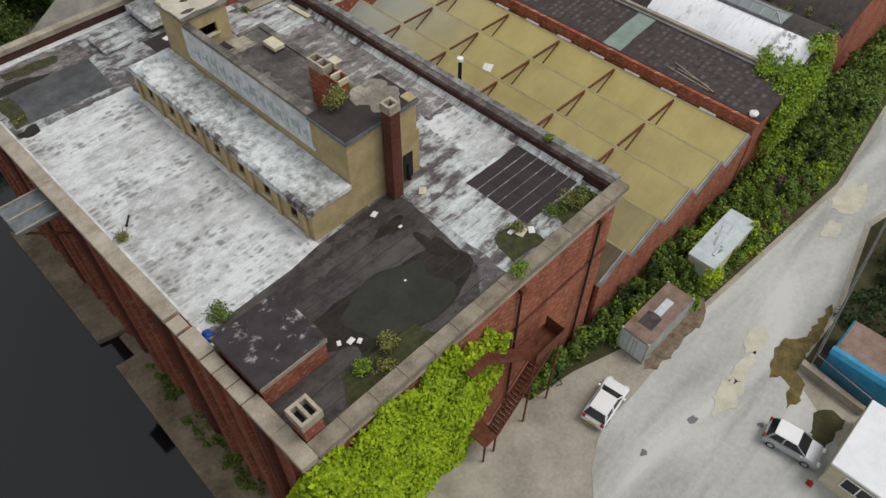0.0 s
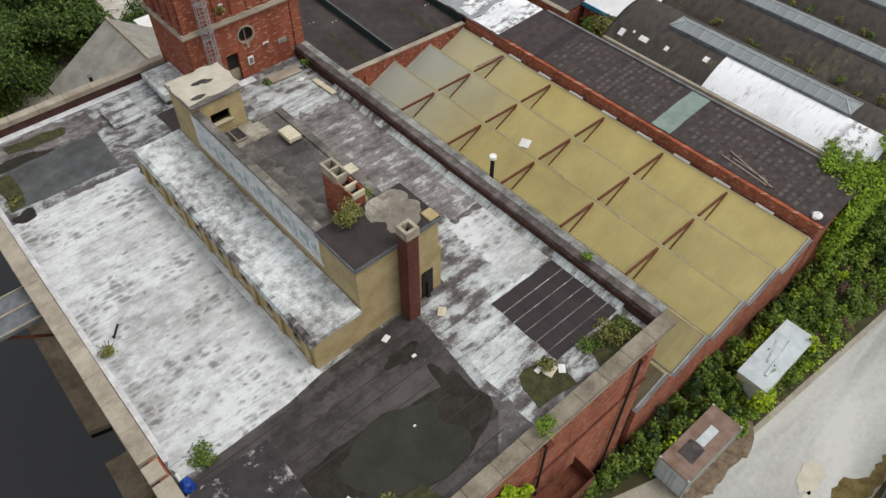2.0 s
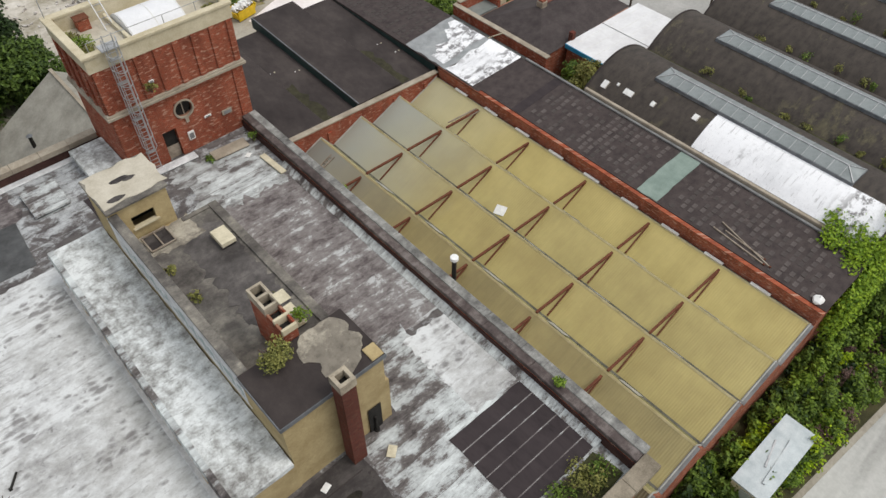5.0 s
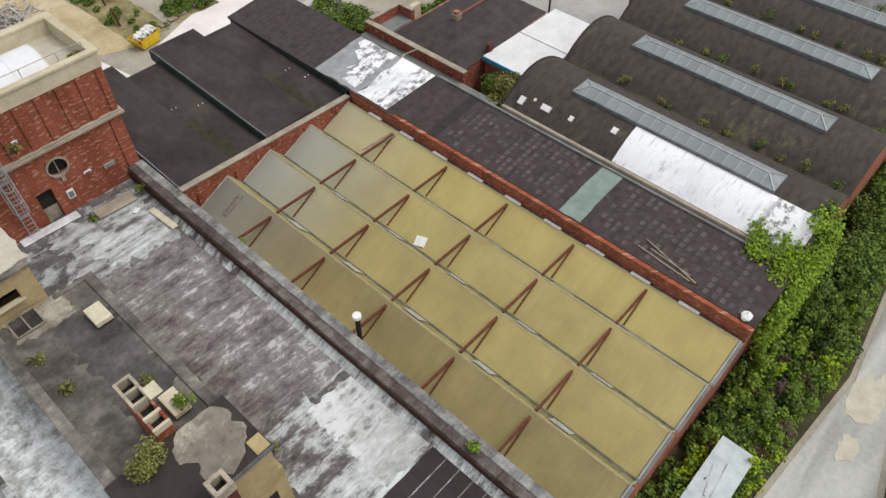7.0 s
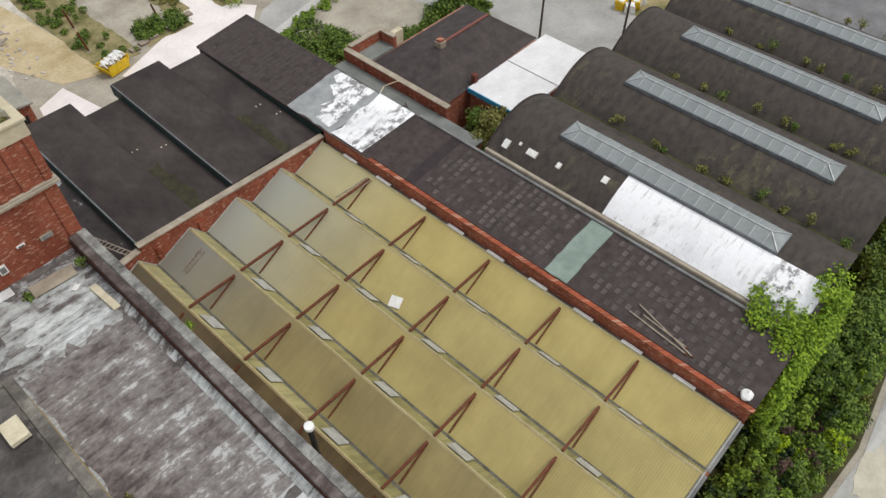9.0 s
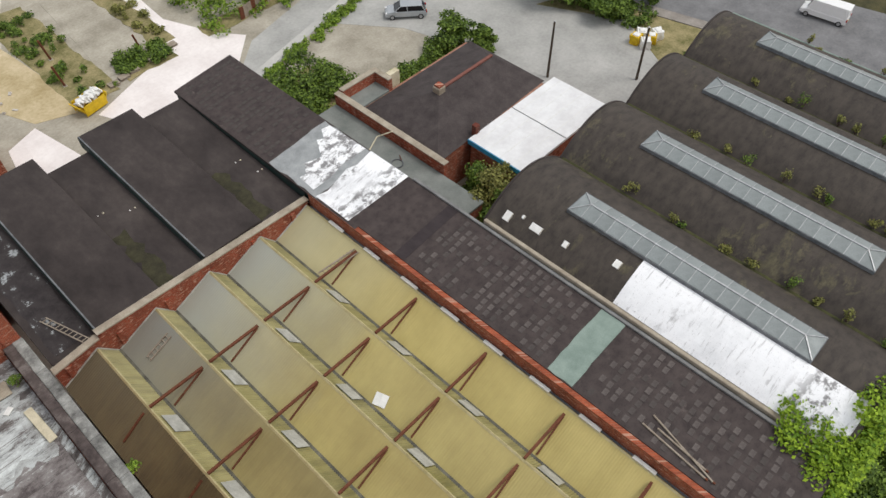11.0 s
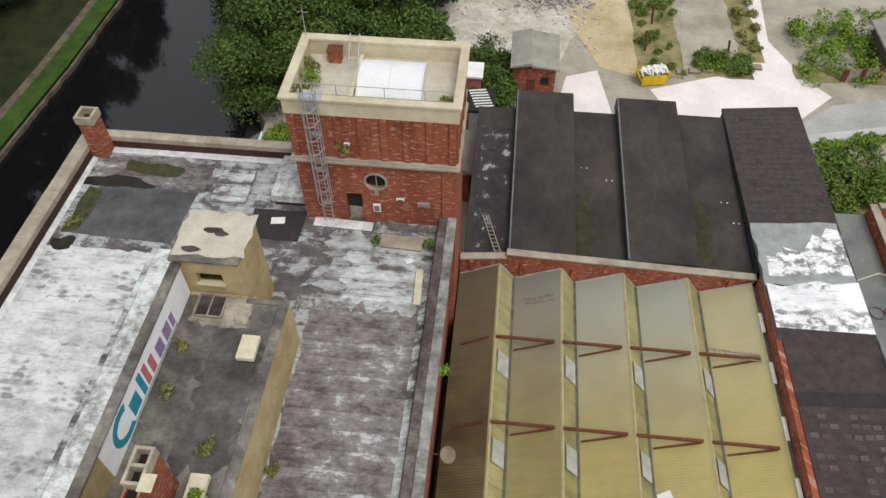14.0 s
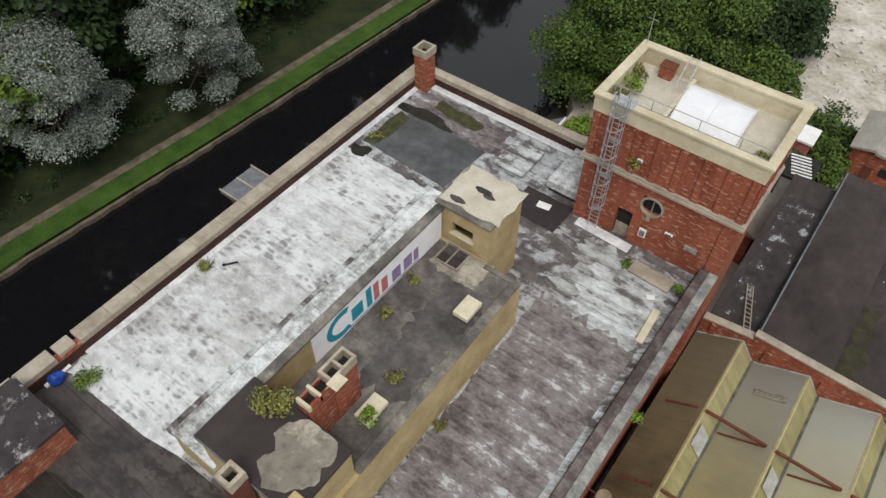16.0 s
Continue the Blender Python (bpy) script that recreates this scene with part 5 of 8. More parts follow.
for k in range(9):
    x = 40.2 + 0.32 * k
    z = Z_TIP - 0.02 + (zr(43.0) + 0.12 - Z_TIP) * (x - 39.9) / 3.1
    part("rung", beam((x, 31.05, z), (x, 31.5, z), 0.05), M["timber"], deb)
l2 = thing("roof_ladder", "grey timber roof ladder lying on ochre sheets", "ladder")
s2 = (Z_TIP - Z_VAL) / (30.7 - 27.55)
for dy in (0, 0.4):
    part("rail", beam((28.4, 34.5 + dy, Z_VAL + 0.85 * s2 + 0.07), (30.2, 34.5 + dy, Z_VAL + 2.65 * s2 + 0.07), 0.07), M["timber"], l2)
for k in range(6):
    x = 28.5 + 0.3 * k
    part("rung", beam((x, 34.5, Z_VAL + (x - 27.55) * s2 + 0.08), (x, 34.9, Z_VAL + (x - 27.55) * s2 + 0.08), 0.05), M["timber"], l2)
wb_ = thing("white_board", "loose white square board on ochre roof", "board")
s3 = (Z_TIP - Z_VAL) / (39.15 - 35.95)
bd = part("sheet", boxes((-0.4, 0.4, -0.45, 0.45, 0, 0.03)), M["paper"], wb_)
part("batten", boxes((-0.38, 0.38, -0.05, 0.05, 0.031, 0.05)), M["paper"], wb_)
wb_.matrix_basis = Matrix.Translation((36.55, 21.93, Z_VAL + 0.6 * s3 + 0.06)) @ Matrix.Rotation(-math.atan(s3), 4, "Y") @ Matrix.Rotation(0.3, 4, "Z")

# ---- long brown roofed range ----
ZS, RISE = 7.2, 0.11
strip = thing("brown_roofed_range", "long narrow range with brown slate-patterned felt roof", "shed", kind="structure")


def zs(x):
    return ZS + RISE * (x - 44.0)


def pitched(ob):
    """Lay a flat part on the pitch of the brown roof."""
    for v in ob.data.vertices:
        v.co.z += RISE * (v.co.x - 44.0)
    return ob


part("wall", boxes((44.05, 49.2, 0.25, 54.0, 0, 7.0)), M["brick"], strip)
pitched(part("roof", boxes((44.05, 49.55, 0.1, 31.9, 7.0, ZS)), M["felt_brown"], strip))
pitched(part("roof", boxes((43.7, 49.5, 31.9, 54.3, 7.0, ZS)), M["felt_brown"], strip))
part("cladding", boxes((43.72, 44.045, 37.5, 54.0, 5.6, 6.96)), M["green_fascia"], strip)
pitched(part("roof_patch", prism(ragged(44.1, 49.45, 13.5, 15.3, 41, 0.05), ZS, ZS + 0.03), M["green_sheet"], strip))
wp1 = [(43.9, 32.8), (49.5, 32.4), (49.5, 36.4), (47.9, 36.2), (47.1, 36.5), (44.8, 36.0), (43.9, 36.3)]
wp2 = [(44.2, 36.9), (45.8, 36.8), (47.2, 37.1), (49.4, 36.9), (49.3, 40.9), (48.6, 41.1), (48.1, 40.2), (47.6, 40.5), (46.7, 38.9), (45.5, 39.4), (44.8, 38.5), (44.3, 38.6)]
pitched(part("white_patch", prism(wp1, ZS, ZS + 0.02), M["white_torn"], strip))
pitched(part("white_patch", prism(wp2, ZS + 0.012, ZS + 0.03), M["white_torn"], strip))
pitched(part("grey_patch", prism(ragged(43.8, 49.4, 36.2, 41.6, 43, 0.1), ZS, ZS + 0.012), M["grey_patch"], strip))
pitched(part("dark_band", boxes((44.1, 49.5, 27.4, 28.3, ZS, ZS + 0.02)), M["felt_black"], strip))
pitched(part("ridge_strip", boxes((49.45, 49.65, 0.1, 31.9, ZS, ZS + 0.15), bevel=0.02), M["coping_grey"], strip))
for k, (x0, y0, x1, y1) in enumerate(((44.9, 9.2, 44.5, 5.0), (45.7, 9.0, 44.6, 4.6), (45.2, 8.4, 44.9, 5.2))):
    pl = thing("loose_pole", "loose grey timber pole lying on the felt roof", "pole", "loose poles")
    part("shaft", beam((x0, y0, zs(x0) + 0.06), (x1, y1, zs(x1) + 0.06), 0.09), M["timber"], pl)
    part("ferrule", beam((x1, y1, zs(x1) + 0.07), (x1 - 0.02, y1 - 0.15, zs(x1) + 0.07), 0.11), M["rust"], pl)
wl_ = thing("white_bag", "crumpled white bag on the roof corner", "bag")
bmw = bmesh.new()
bmesh.ops.create_icosphere(bmw, subdivisions=2, radius=0.35)
for v in bmw.verts:
    v.co = Vector((v.co.x * 1.3, v.co.y, max(v.co.z, -0.2) * 0.7)) * (1 + 0.25 * noise.noise(v.co * 4))
    v.co += Vector((44.4, 0.9, ZS + 0.18))
part("sack", bmw, M["paper"], wl_)
part("tie", tube((44.4, 0.9, ZS + 0.4), (44.45, 0.92, ZS + 0.53), 0.06, 0.03, 6), M["paper"], wl_)

# ---- flat felt ranges north of the sawtooth shed ----
FALL = 0.75 / 16.6


def sloped(ob):
    """Let a flat roof part fall gently towards the sawtooth wall."""
    for v in ob.data.vertices:
        v.co.z += FALL * (v.co.y - 54.0)
    return ob


for x0, x1, z, y1 in ((23.95, 27.0, 7.0, 52.9), (27.0, 31.6, 7.75, 54.3), (31.6, 35.1, 7.0, 53.0), (35.1, 39.85, 7.75, 54.1), (39.85, 43.68, 7.0, 53.4)):
    nb = thing("north_range", "flat roofed workshop range with faded black felt", "workshop", kind="structure")
    part("wall", boxes((x0 + 0.05, x1 - 0.05, 37.52, y1 - 0.1, 0, 6.0)), M["brick"], nb)
    sloped(part("roof", boxes((x0, x1, 37.5, y1, z - 1.0 if z > 7.5 else z - 0.2, z), bevel=0.03), M["felt_shed"], nb))
    if z > 7.5:
        sloped(part("fascia", boxes((x0 - 0.03, x0 - 0.003, 37.55, y1 - 0.05, z - 1.0, z - 0.08)), M["green_fascia"], nb))
        sloped(part("end_board", boxes((x0 + 0.1, x1 - 0.1, y1 + 0.003, y1 + 0.03, z - 0.9, z - 0.1)), M["grey_flat"], nb))
        sloped(part("edge_strip", boxes((x0 + 0.02, x0 + 0.12, 37.6, y1 - 0.1, z, z + 0.04)), M["gutter"], nb))
    r = random.Random(int(x0 * 10))
    if x0 < 25:
        sloped(part("felt_sheet", prism(ragged(24.4, 26.8, 38.2, 50.5, 44, 0.1), z, z + 0.012), M["felt_flaked"], nb))
    elif z < 7.5:
        sloped(part("moss_patch", prism(ragged(x0 + 0.2, x0 + 1.3, 38.2, 44, int(x0), 0.35), z, z + 0.01), M["thin_moss"], nb))
        for k in range(2):
            px, py = r.uniform(x0 + 0.5, x1 - 0.6), r.uniform(38.4, 47)
            zz = z + FALL * (py - 54.0)
            rb = thing("roof_debris", "small pale scrap lying on black felt", "debris", "roof scraps")
            part("scrap", boxes((px, px + r.uniform(0.05, 0.16), py, py + r.uniform(0.05, 0.2), zz, zz + 0.05), bevel=0.01), M["paper"], rb)
            part("chip", boxes((px + 0.4, px + 0.5, py, py + 0.1, zz, zz + 0.04)), M["slab"], rb)
grate = thing("scaffold_stack", "stack of white ladder sections behind the tower", "scaffolding")
for k in range(7):
    part("section", beam((22.9 + 0.12 * k, 55.8 - 0.35 * k, 6.2), (24.4 + 0.12 * k, 55.9 - 0.35 * k, 6.35), 0.14, 0.06), M["paper"], grate)
part("frame", boxes((22.8, 25.2, 53.2, 56.2, 5.9, 6.15)), M["dark"], grate)
part("post", boxes((22.9, 23.1, 53.3, 53.5, 0, 5.9)), M["rust"], grate)
part("post", boxes((24.9, 25.1, 55.9, 56.1, 0, 5.9)), M["rust"], grate)
ll = thing("roof_ladder", "rusty ladder leaning from felt roof to parapet", "ladder")
for dx in (0, 0.4):
    part("rail", beam((26.1 + dx, 37.45, 6.78), (25.0 + dx, 41.2, 6.5), 0.06), M["timber"], ll)
for k in range(10):
    f = (k + 0.5) / 10
    part("rung", beam((26.1 - 1.1 * f, 37.45 + 3.75 * f, 6.78 - 0.28 * f), (26.5 - 1.1 * f, 37.45 + 3.75 * f, 6.78 - 0.28 * f), 0.04), M["timber"], ll)

# ---- barrel roofed sheds ----
BZ, BR, BW, BC, BS = 8.0, 1.95, 4.3, 54.2, 8.62


def arc(cx, u0, u1, k, lift=0.0):
    return [(cx + BW * u, BZ + BR * (1 - u * u) + lift) for u in np.linspace(u0, u1, k)]


barrels = []
for k in range(4):
    cx = BC + BS * k
    nb = thing("barrel_roofed_shed", "long shed with black mossy felt barrel roof", "shed", "barrel sheds", "structure")
    barrels.append(nb)
    part("wall", extrude_y([(cx - BW + 0.05, 0), (cx + BW - 0.05, 0), (cx + BW - 0.05, BZ - 0.05)] + list(reversed([(x, z - 0.15) for x, z in arc(cx, -0.97, 0.97, 13)])) + [(cx - BW + 0.05, BZ - 0.05)], 0.4, 25.2), M["brick"], nb)
    part("roof", extrude_y(arc(cx, -1, 1, 25) + list(reversed(arc(cx, -1, 1, 25, -0.12))), 0.3, 25.35), M["felt_barrel"], nb)
    part("valley_gutter", boxes((cx + BW - 0.18, cx + BW + 0.2, 0.4, 25.3, BZ + 0.02, BZ + 0.09)), M["moss"], nb)
    part("end_coping", extrude_y(arc(cx, -1, 1, 25, 0.05) + list(reversed(arc(cx, -1, 1, 25, -0.14))), 25.355, 25.5), M["felt_shed"], nb)
gx = BC + BW + 3 * BS
gp = part("eaves_pipe", tube((gx + 0.1, 0.5, BZ + 0.12), (gx + 0.1, 25.6, BZ + 0.12), 0.14, seg=10), M["green_sheet"], barrels[3], "pale green eaves pipe")
for j in range(6):
    part("bracket", boxes((gx - 0.2, gx + 0.2, 2 + 4 * j, 2.15 + 4 * j, BZ - 0.1, BZ + 0.02)), M["rust"], gp)
nb = barrels[0]
part("eaves_beam", boxes((BC - BW - 0.1, BC - BW + 0.25, 0.3, 25.4, BZ - 0.35, BZ + 0.14), bevel=0.04), M["coping"], nb)
part("eaves_gutter", boxes((BC - BW - 0.28, BC - BW - 0.11, 0.3, 25.4, BZ - 0.4, BZ - 0.2)), M["gutter"], nb)
part("white_patch", extrude_y(arc(BC, -0.96, -0.3, 10, 0.03) + list(reversed(arc(BC, -0.96, -0.3, 10, 0.005))), 0.6, 14.95), M["white_worn"], nb)
for u, y, w, h in ((-0.86, 24.1, 0.55, 0.55), (-0.78, 21.9, 0.4, 0.9), (-0.72, 23.1, 0.2, 0.25), (-0.74, 19.6, 0.35, 0.4), (-0.6, 16.1, 0.45, 0.5)):
    a0 = u + w / BW
    pv = thing("roof_scrap", "square white scrap of board on barrel roof", "board", "barrel scraps")
    part("sheet", extrude_y(arc(BC, u, a0, 3, 0.05) + list(reversed(arc(BC, u, a0, 3, 0.01))), y - h / 2, y + h / 2), M["paper"], pv)
    part("edge", extrude_y(arc(BC, u, a0, 3, 0.065) + list(reversed(arc(BC, u, a0, 3, 0.05))), y - h / 2, y - h / 2 + 0.05), M["coping"], pv)

# ridge rooflights with separate panes
pane_me = bpy.data.meshes.new("pane")
pbm = boxes((0.02, 1.06, 0.02, 0.96, 0, 0.02))
pbm.to_mesh(pane_me)
pbm.free()
pane_me.materials.append(M["glass_wired"])
for k in range(4):
    cx = BC - 0.2 + BS * k
    sk = thing("ridge_skylight", "long hipped glass skylight with grey glazing bars", "skylight", "barrel skylights")
    zc = BZ + BR - 0.12
    part("kerb", boxes((cx - 1.08, cx - 0.98, 4.1, 20.95, zc - 0.1, zc + 0.22), (cx + 0.98, cx + 1.08, 4.1, 20.95, zc - 0.1, zc + 0.22), (cx - 0.98, cx + 0.98, 4.1, 4.2, zc - 0.1, zc + 0.22), (cx - 0.98, cx + 0.98, 20.85, 20.95, zc - 0.1, zc + 0.22)), M["gutter"], sk)
    pitch = math.atan2(0.36, 1.0)
    for i in range(15):
        for s in (0, 1):
            p = new("pane", pane_me)
            p.parent = sk
            y = 5.15 + i * 0.98
            if s == 0:
                p.matrix_basis = Matrix.Translation((cx - 1.02, y, zc + 0.22)) @ Matrix.Rotation(-pitch, 4, "Y")
            else:
                p.matrix_basis = Matrix.Translation((cx + 1.02, y + 0.98, zc + 0.22)) @ Matrix.Rotation(math.pi, 4, "Z") @ Matrix.Rotation(-pitch, 4, "Y")
    zt = zc + 0.22 + 0.37
    for ye, yr in ((4.15, 5.15), (20.9, 19.85)):
        bm = bmesh.new()
        a = [bm.verts.new(c) for c in ((cx - 1.02, ye, zc + 0.22), (cx + 1.02, ye, zc + 0.22), (cx, yr, zt), (cx - 1.02, yr, zc + 0.22), (cx + 1.02, yr, zc + 0.22))]
        bm.faces.new((a[0], a[1], a[2])), bm.faces.new((a[0], a[2], a[3])), bm.faces.new((a[1], a[4], a[2]))
        bmesh.ops.recalc_face_normals(bm, faces=bm.faces[:])
        part("hip_end", bm, M["glass_wired"], sk)
    bm = bmesh.new()
    add_beam(bm, (cx, 5.1, zt + 0.03), (cx, 19.9, zt + 0.03), 0.1, 0.06)
    for sx in (-1.02, 1.02):
        add_beam(bm, (cx + sx, 4.15, zc + 0.25), (cx, 5.15, zt + 0.03), 0.06)
        add_beam(bm, (cx + sx, 20.9, zc + 0.25), (cx, 19.85, zt + 0.03), 0.06)
    part("ridge_bar", bm, M["steel"], sk)
    for i in range(16):
        y = 5.15 + i * 0.98
        bm = bmesh.new()
        for sx in (-1.03, 1.03):
            add_beam(bm, (cx + sx, y, zc + 0.25), (cx, y, zt + 0.04), 0.04)
        part("glazing_bar", bm, M["steel"], sk)

# ---- low buildings to the north east ----
flat = thing("grey_flat_roof", "low building with grey-green mineral felt roof", "outbuilding", kind="structure")
part("wall", boxes((49.7, 54.0, 29.0, 46, 0, 4.0)), M["brick"], flat)
part("roof", boxes((49.6, 54.05, 28.9, 46.2, 4.0, 4.2)), M["grey_flat"], flat)
hut = thing("hipped_outbuilding", "brick outbuilding with purple-brown hipped tile roof", "outbuilding", kind="structure")
part("wall", boxes((54.7, 68.9, 34.6, 44.2, 0, 4.2)), M["brick"], hut)
part("parapet", boxes((54.12, 54.6, 33.2, 46.3, 0, 5.2)), M["brick_tower"], hut)
part("coping", boxes((54.07, 54.65, 33.15, 46.35, 5.2, 5.3)), M["coping"], hut)
bm = bmesh.new()
e = [bm.verts.new(c) for c in ((54.65, 34.4, 4.2), (69.3, 34.9, 4.2), (69.3, 44.0, 4.2), (54.65, 44.0, 4.2), (60.1, 39.4, 5.9), (67.0, 39.4, 5.9))]
for f in ((0, 1, 5, 4), (1, 2, 5), (2, 3, 4, 5), (3, 0, 4), (3, 2, 1, 0)):
    bm.faces.new([e[i] for i in f])
bmesh.ops.recalc_face_normals(bm, faces=bm.faces[:])
part("roof", bm, M["hip_tile"], hut)
part("ridge", beam((60.2, 39.4, 5.96), (67.0, 39.4, 5.96), 0.28, 0.14), M["ridge_tile"], hut)
cap = part("chimney", boxes((59.7, 60.5, 39.0, 39.8, 5.5, 6.35), bevel=0.03), M["coping"], hut)
part("cap", boxes((59.8, 60.4, 39.1, 39.7, 6.35, 6.55), bevel=0.02), M["brick_tower"], cap)
part("chimney", boxes((59.0, 60.2, 44.4, 45.0, 0, 5.5), bevel=0.03), M["cream_pale"], hut)
part("chimney", boxes((59.2, 59.7, 34.3, 34.8, 4.0, 5.3), bevel=0.03), M["brick_dark"], hut)
court = thing("walled_flat_roof", "small flat roof walled by red brick parapets", "outbuilding", kind="structure")
part("wall", boxes((54.66, 58.9, 45.85, 46.3, 0, 5.4), (58.5, 58.9, 44.05, 45.85, 0, 5.4)), M["brick_tower"], court)
part("coping", boxes((54.66, 58.95, 45.8, 46.35, 5.4, 5.5), (58.45, 58.95, 44.05, 45.8, 5.4, 5.5)), M["coping"], court)
part("roof", boxes((54.61, 58.5, 44.05, 45.85, 4.0, 4.4)), M["grey_flat"], court)
wf = thing("white_flat_roof", "low building with bright white sheet roof", "outbuilding", kind="structure")
part("wall", boxes((58.6, 69.7, 28.7, 34.3, 0, 4.2)), M["brick"], wf)
part("roof", boxes((58.4, 70.0, 28.5, 34.4, 4.25, 4.5)), M["white_paint"], wf)
part("fascia", boxes((58.3, 58.397, 28.5, 34.4, 4.05, 4.5)), M["blue_paint"], wf)
for k in range(4):
    y = 29.7 + 1.3 * k
    part("seam", boxes((58.4, 70.0, y, y + 0.03, 4.5, 4.512)), M["white_sheet"], wf)
part("seam", boxes((64.0, 64.07, 28.5, 34.35, 4.516, 4.535)), M["coping_grey"], wf)
hose = thing("hose", "grey coiled hose on the mineral felt roof", "hose")
bm = bmesh.new()
pr = None
for a in np.linspace(0, 4 * math.pi, 40):
    q = (52.4 + 0.5 * math.cos(a), 36.8 + 0.5 * math.sin(a), 4.24 + 0.004 * a)
    if pr:
        add_beam(bm, pr, q, 0.06)
    pr = q
part("coil", bm, M["gutter"], hose)
part("nozzle", tube((52.9, 36.8, 4.3), (53.25, 37.4, 4.26), 0.05, 0.03, 6), M["rust"], hose)
pl = thing("loose_pole", "pale plastic pole lying on mineral felt roof", "pole", "loose poles")
part("shaft", beam((50.2, 38.8, 4.26), (53.2, 40.0, 4.7), 0.08), M["slab"], pl)
part("cap", beam((53.2, 40.0, 4.7), (54.1, 39.0, 5.3), 0.08), M["slab"], pl)

gab = thing("gabled_shed", "old shed with a grey asbestos gabled roof", "shed", kind="structure")
part("wall", boxes((10.5, 23.6, 48.6, 58.0, 0, 3.5)), M["brick"], gab)
bm = bmesh.new()
v = [bm.verts.new(c) for c in ((10.2, 48.3, 3.4), (10.2, 58.2, 3.4), (17.6, 48.3, 7.6), (17.6, 58.6, 7.6), (23.9, 48.3, 3.4), (23.9, 58.6, 3.4))]
for f in ((0, 2, 3, 1), (2, 4, 5, 3), (0, 4, 2), (1, 3, 5), (0, 1, 5, 4)):
    bm.faces.new([v[i] for i in f])
bmesh.ops.recalc_face_normals(bm, faces=bm.faces[:])
part("roof", bm, M["asbestos"], gab)
part("ridge", beam((17.6, 48.2, 7.65), (17.6, 58.7, 7.65), 0.3, 0.12), M["coping"], gab)
ve = part("vent", tube((13.0, 53.2, 4.9), (13.0, 53.2, 6.1), 0.16, seg=10), M["dark"], gab)
part("cowl", tube((13.0, 53.2, 6.1), (13.0, 53.2, 6.25), 0.28, 0.1, 10), M["gutter"], ve)

# ---- things on the factory roof ----
def flue_stack(name, label, x0, x1, y0, y1, z0, z1, nx, ny, mat, cap=0.22, wall=0.16, over=0.06, z_cap=None):
    """A brick stack with a pale cap and open flues."""
    st = thing(name, label, "chimney")
    part("shaft", boxes((x0, x1, y0, y1, z0, z1 - 0.5), bevel=0.01), mat, st)
    ax0, ax1, ay0, ay1 = x0 - over, x1 + over, y0 - over, y1 + over
    ex, ey = (ax1 - ax0 - wall) / nx, (ay1 - ay0 - wall) / ny
    xs = sorted(ax0 + i * ex + d for i in range(nx + 1) for d in (0, wall))
    ys = sorted(ay0 + j * ey + d for j in range(ny + 1) for d in (0, wall))
    bm = bmesh.new()
    lo = {(i, j): bm.verts.new((x, y, z1 - 0.5)) for i, x in enumerate(xs) for j, y in enumerate(ys)}
    hi = {(i, j): bm.verts.new((x, y, z1)) for i, x in enumerate(xs) for j, y in enumerate(ys)}
    solid = {(i, j) for i in range(len(xs) - 1) for j in range(len(ys) - 1) if not (i % 2 and j % 2)}
    for i, j in solid:
        q = ((i, j), (i + 1, j), (i + 1, j + 1), (i, j + 1))
        bm.faces.new([hi[k] for k in q])
        bm.faces.new([lo[k] for k in reversed(q)])
        for e, (di, dj) in enumerate(((0, -1), (1, 0), (0, 1), (-1, 0))):
            if (i + di, j + dj) not in solid:
                p, r = q[e], q[(e + 1) % 4]
                bm.faces.new((lo[p], lo[r], hi[r], hi[p]))
    rims = [e for e in bm.edges if len(e.link_faces) == 2 and e.calc_face_angle(0) > 1]
    bmesh.ops.bevel(bm, geom=rims, offset=0.012, segments=1, affect="EDGES")
    part("cap", bm, M["flue_cap"], st, "pale stone cap with open flues")
    # black plate stands for the unlit depth of the flues
    part("soot", boxes((x0 + 0.02, x1 - 0.02, y0 + 0.02, y1 - 0.02, z1 - 0.499, z1 - 0.46)), M["dark"], st)
    return st


flue_stack("chimney_stack", "short square red brick chimney with two flues at parapet", 0.85, 1.85, 0.82, 1.85, 14.02, 16.4, 2, 1, M["brick"])
flue_stack("chimney_stack", "tall dark brick single-flue chimney against cream wall", 13.8, 14.5, 9.2, 9.9, 14.02, 20.6, 1, 1, M["brick_dark"], over=0.03)
flue_stack("chimney_stack", "red brick corner chimney with pale square cap", 0.8, 1.75, 36.5, 37.5, 14.02, 17.2, 1, 1, M["brick_tower"])
big = flue_stack("chimney_stack", "long brick chimney stack with four broken flues", 13.74, 14.42, 14.35, 15.7, 17.27, 20.45, 1, 2, M["brick_tower"], wall=0.12, over=0.03)
part("shaft", boxes((13.74, 14.42, 13.08, 14.33, 17.27, 19.85), bevel=0.01), M["brick_tower"], big)
part("broken_wall", boxes((13.72, 14.44, 13.06, 13.2, 19.85, 20.2), bevel=0.02), M["cream_pale"], big)
part("broken_wall", boxes((13.72, 14.44, 13.64, 13.78, 19.85, 20.3), bevel=0.02), M["cream_pale"], big)
part("broken_wall", boxes((13.72, 13.84, 13.2, 14.32, 19.85, 20.1), (14.32, 14.44, 13.2, 14.32, 19.85, 20.22), bevel=0.02), M["brick_tower"], big)
# black plate again paints the dark depth of the broken flues
part("soot", boxes((13.84, 14.32, 13.2, 14.32, 19.85, 19.88)), M["dark"], big)
part("slab", boxes((14.36, 14.9, 14.1, 14.75, 20.45, 20.5), bevel=0.01), M["slab"], big, "loose pale slab on the flues")

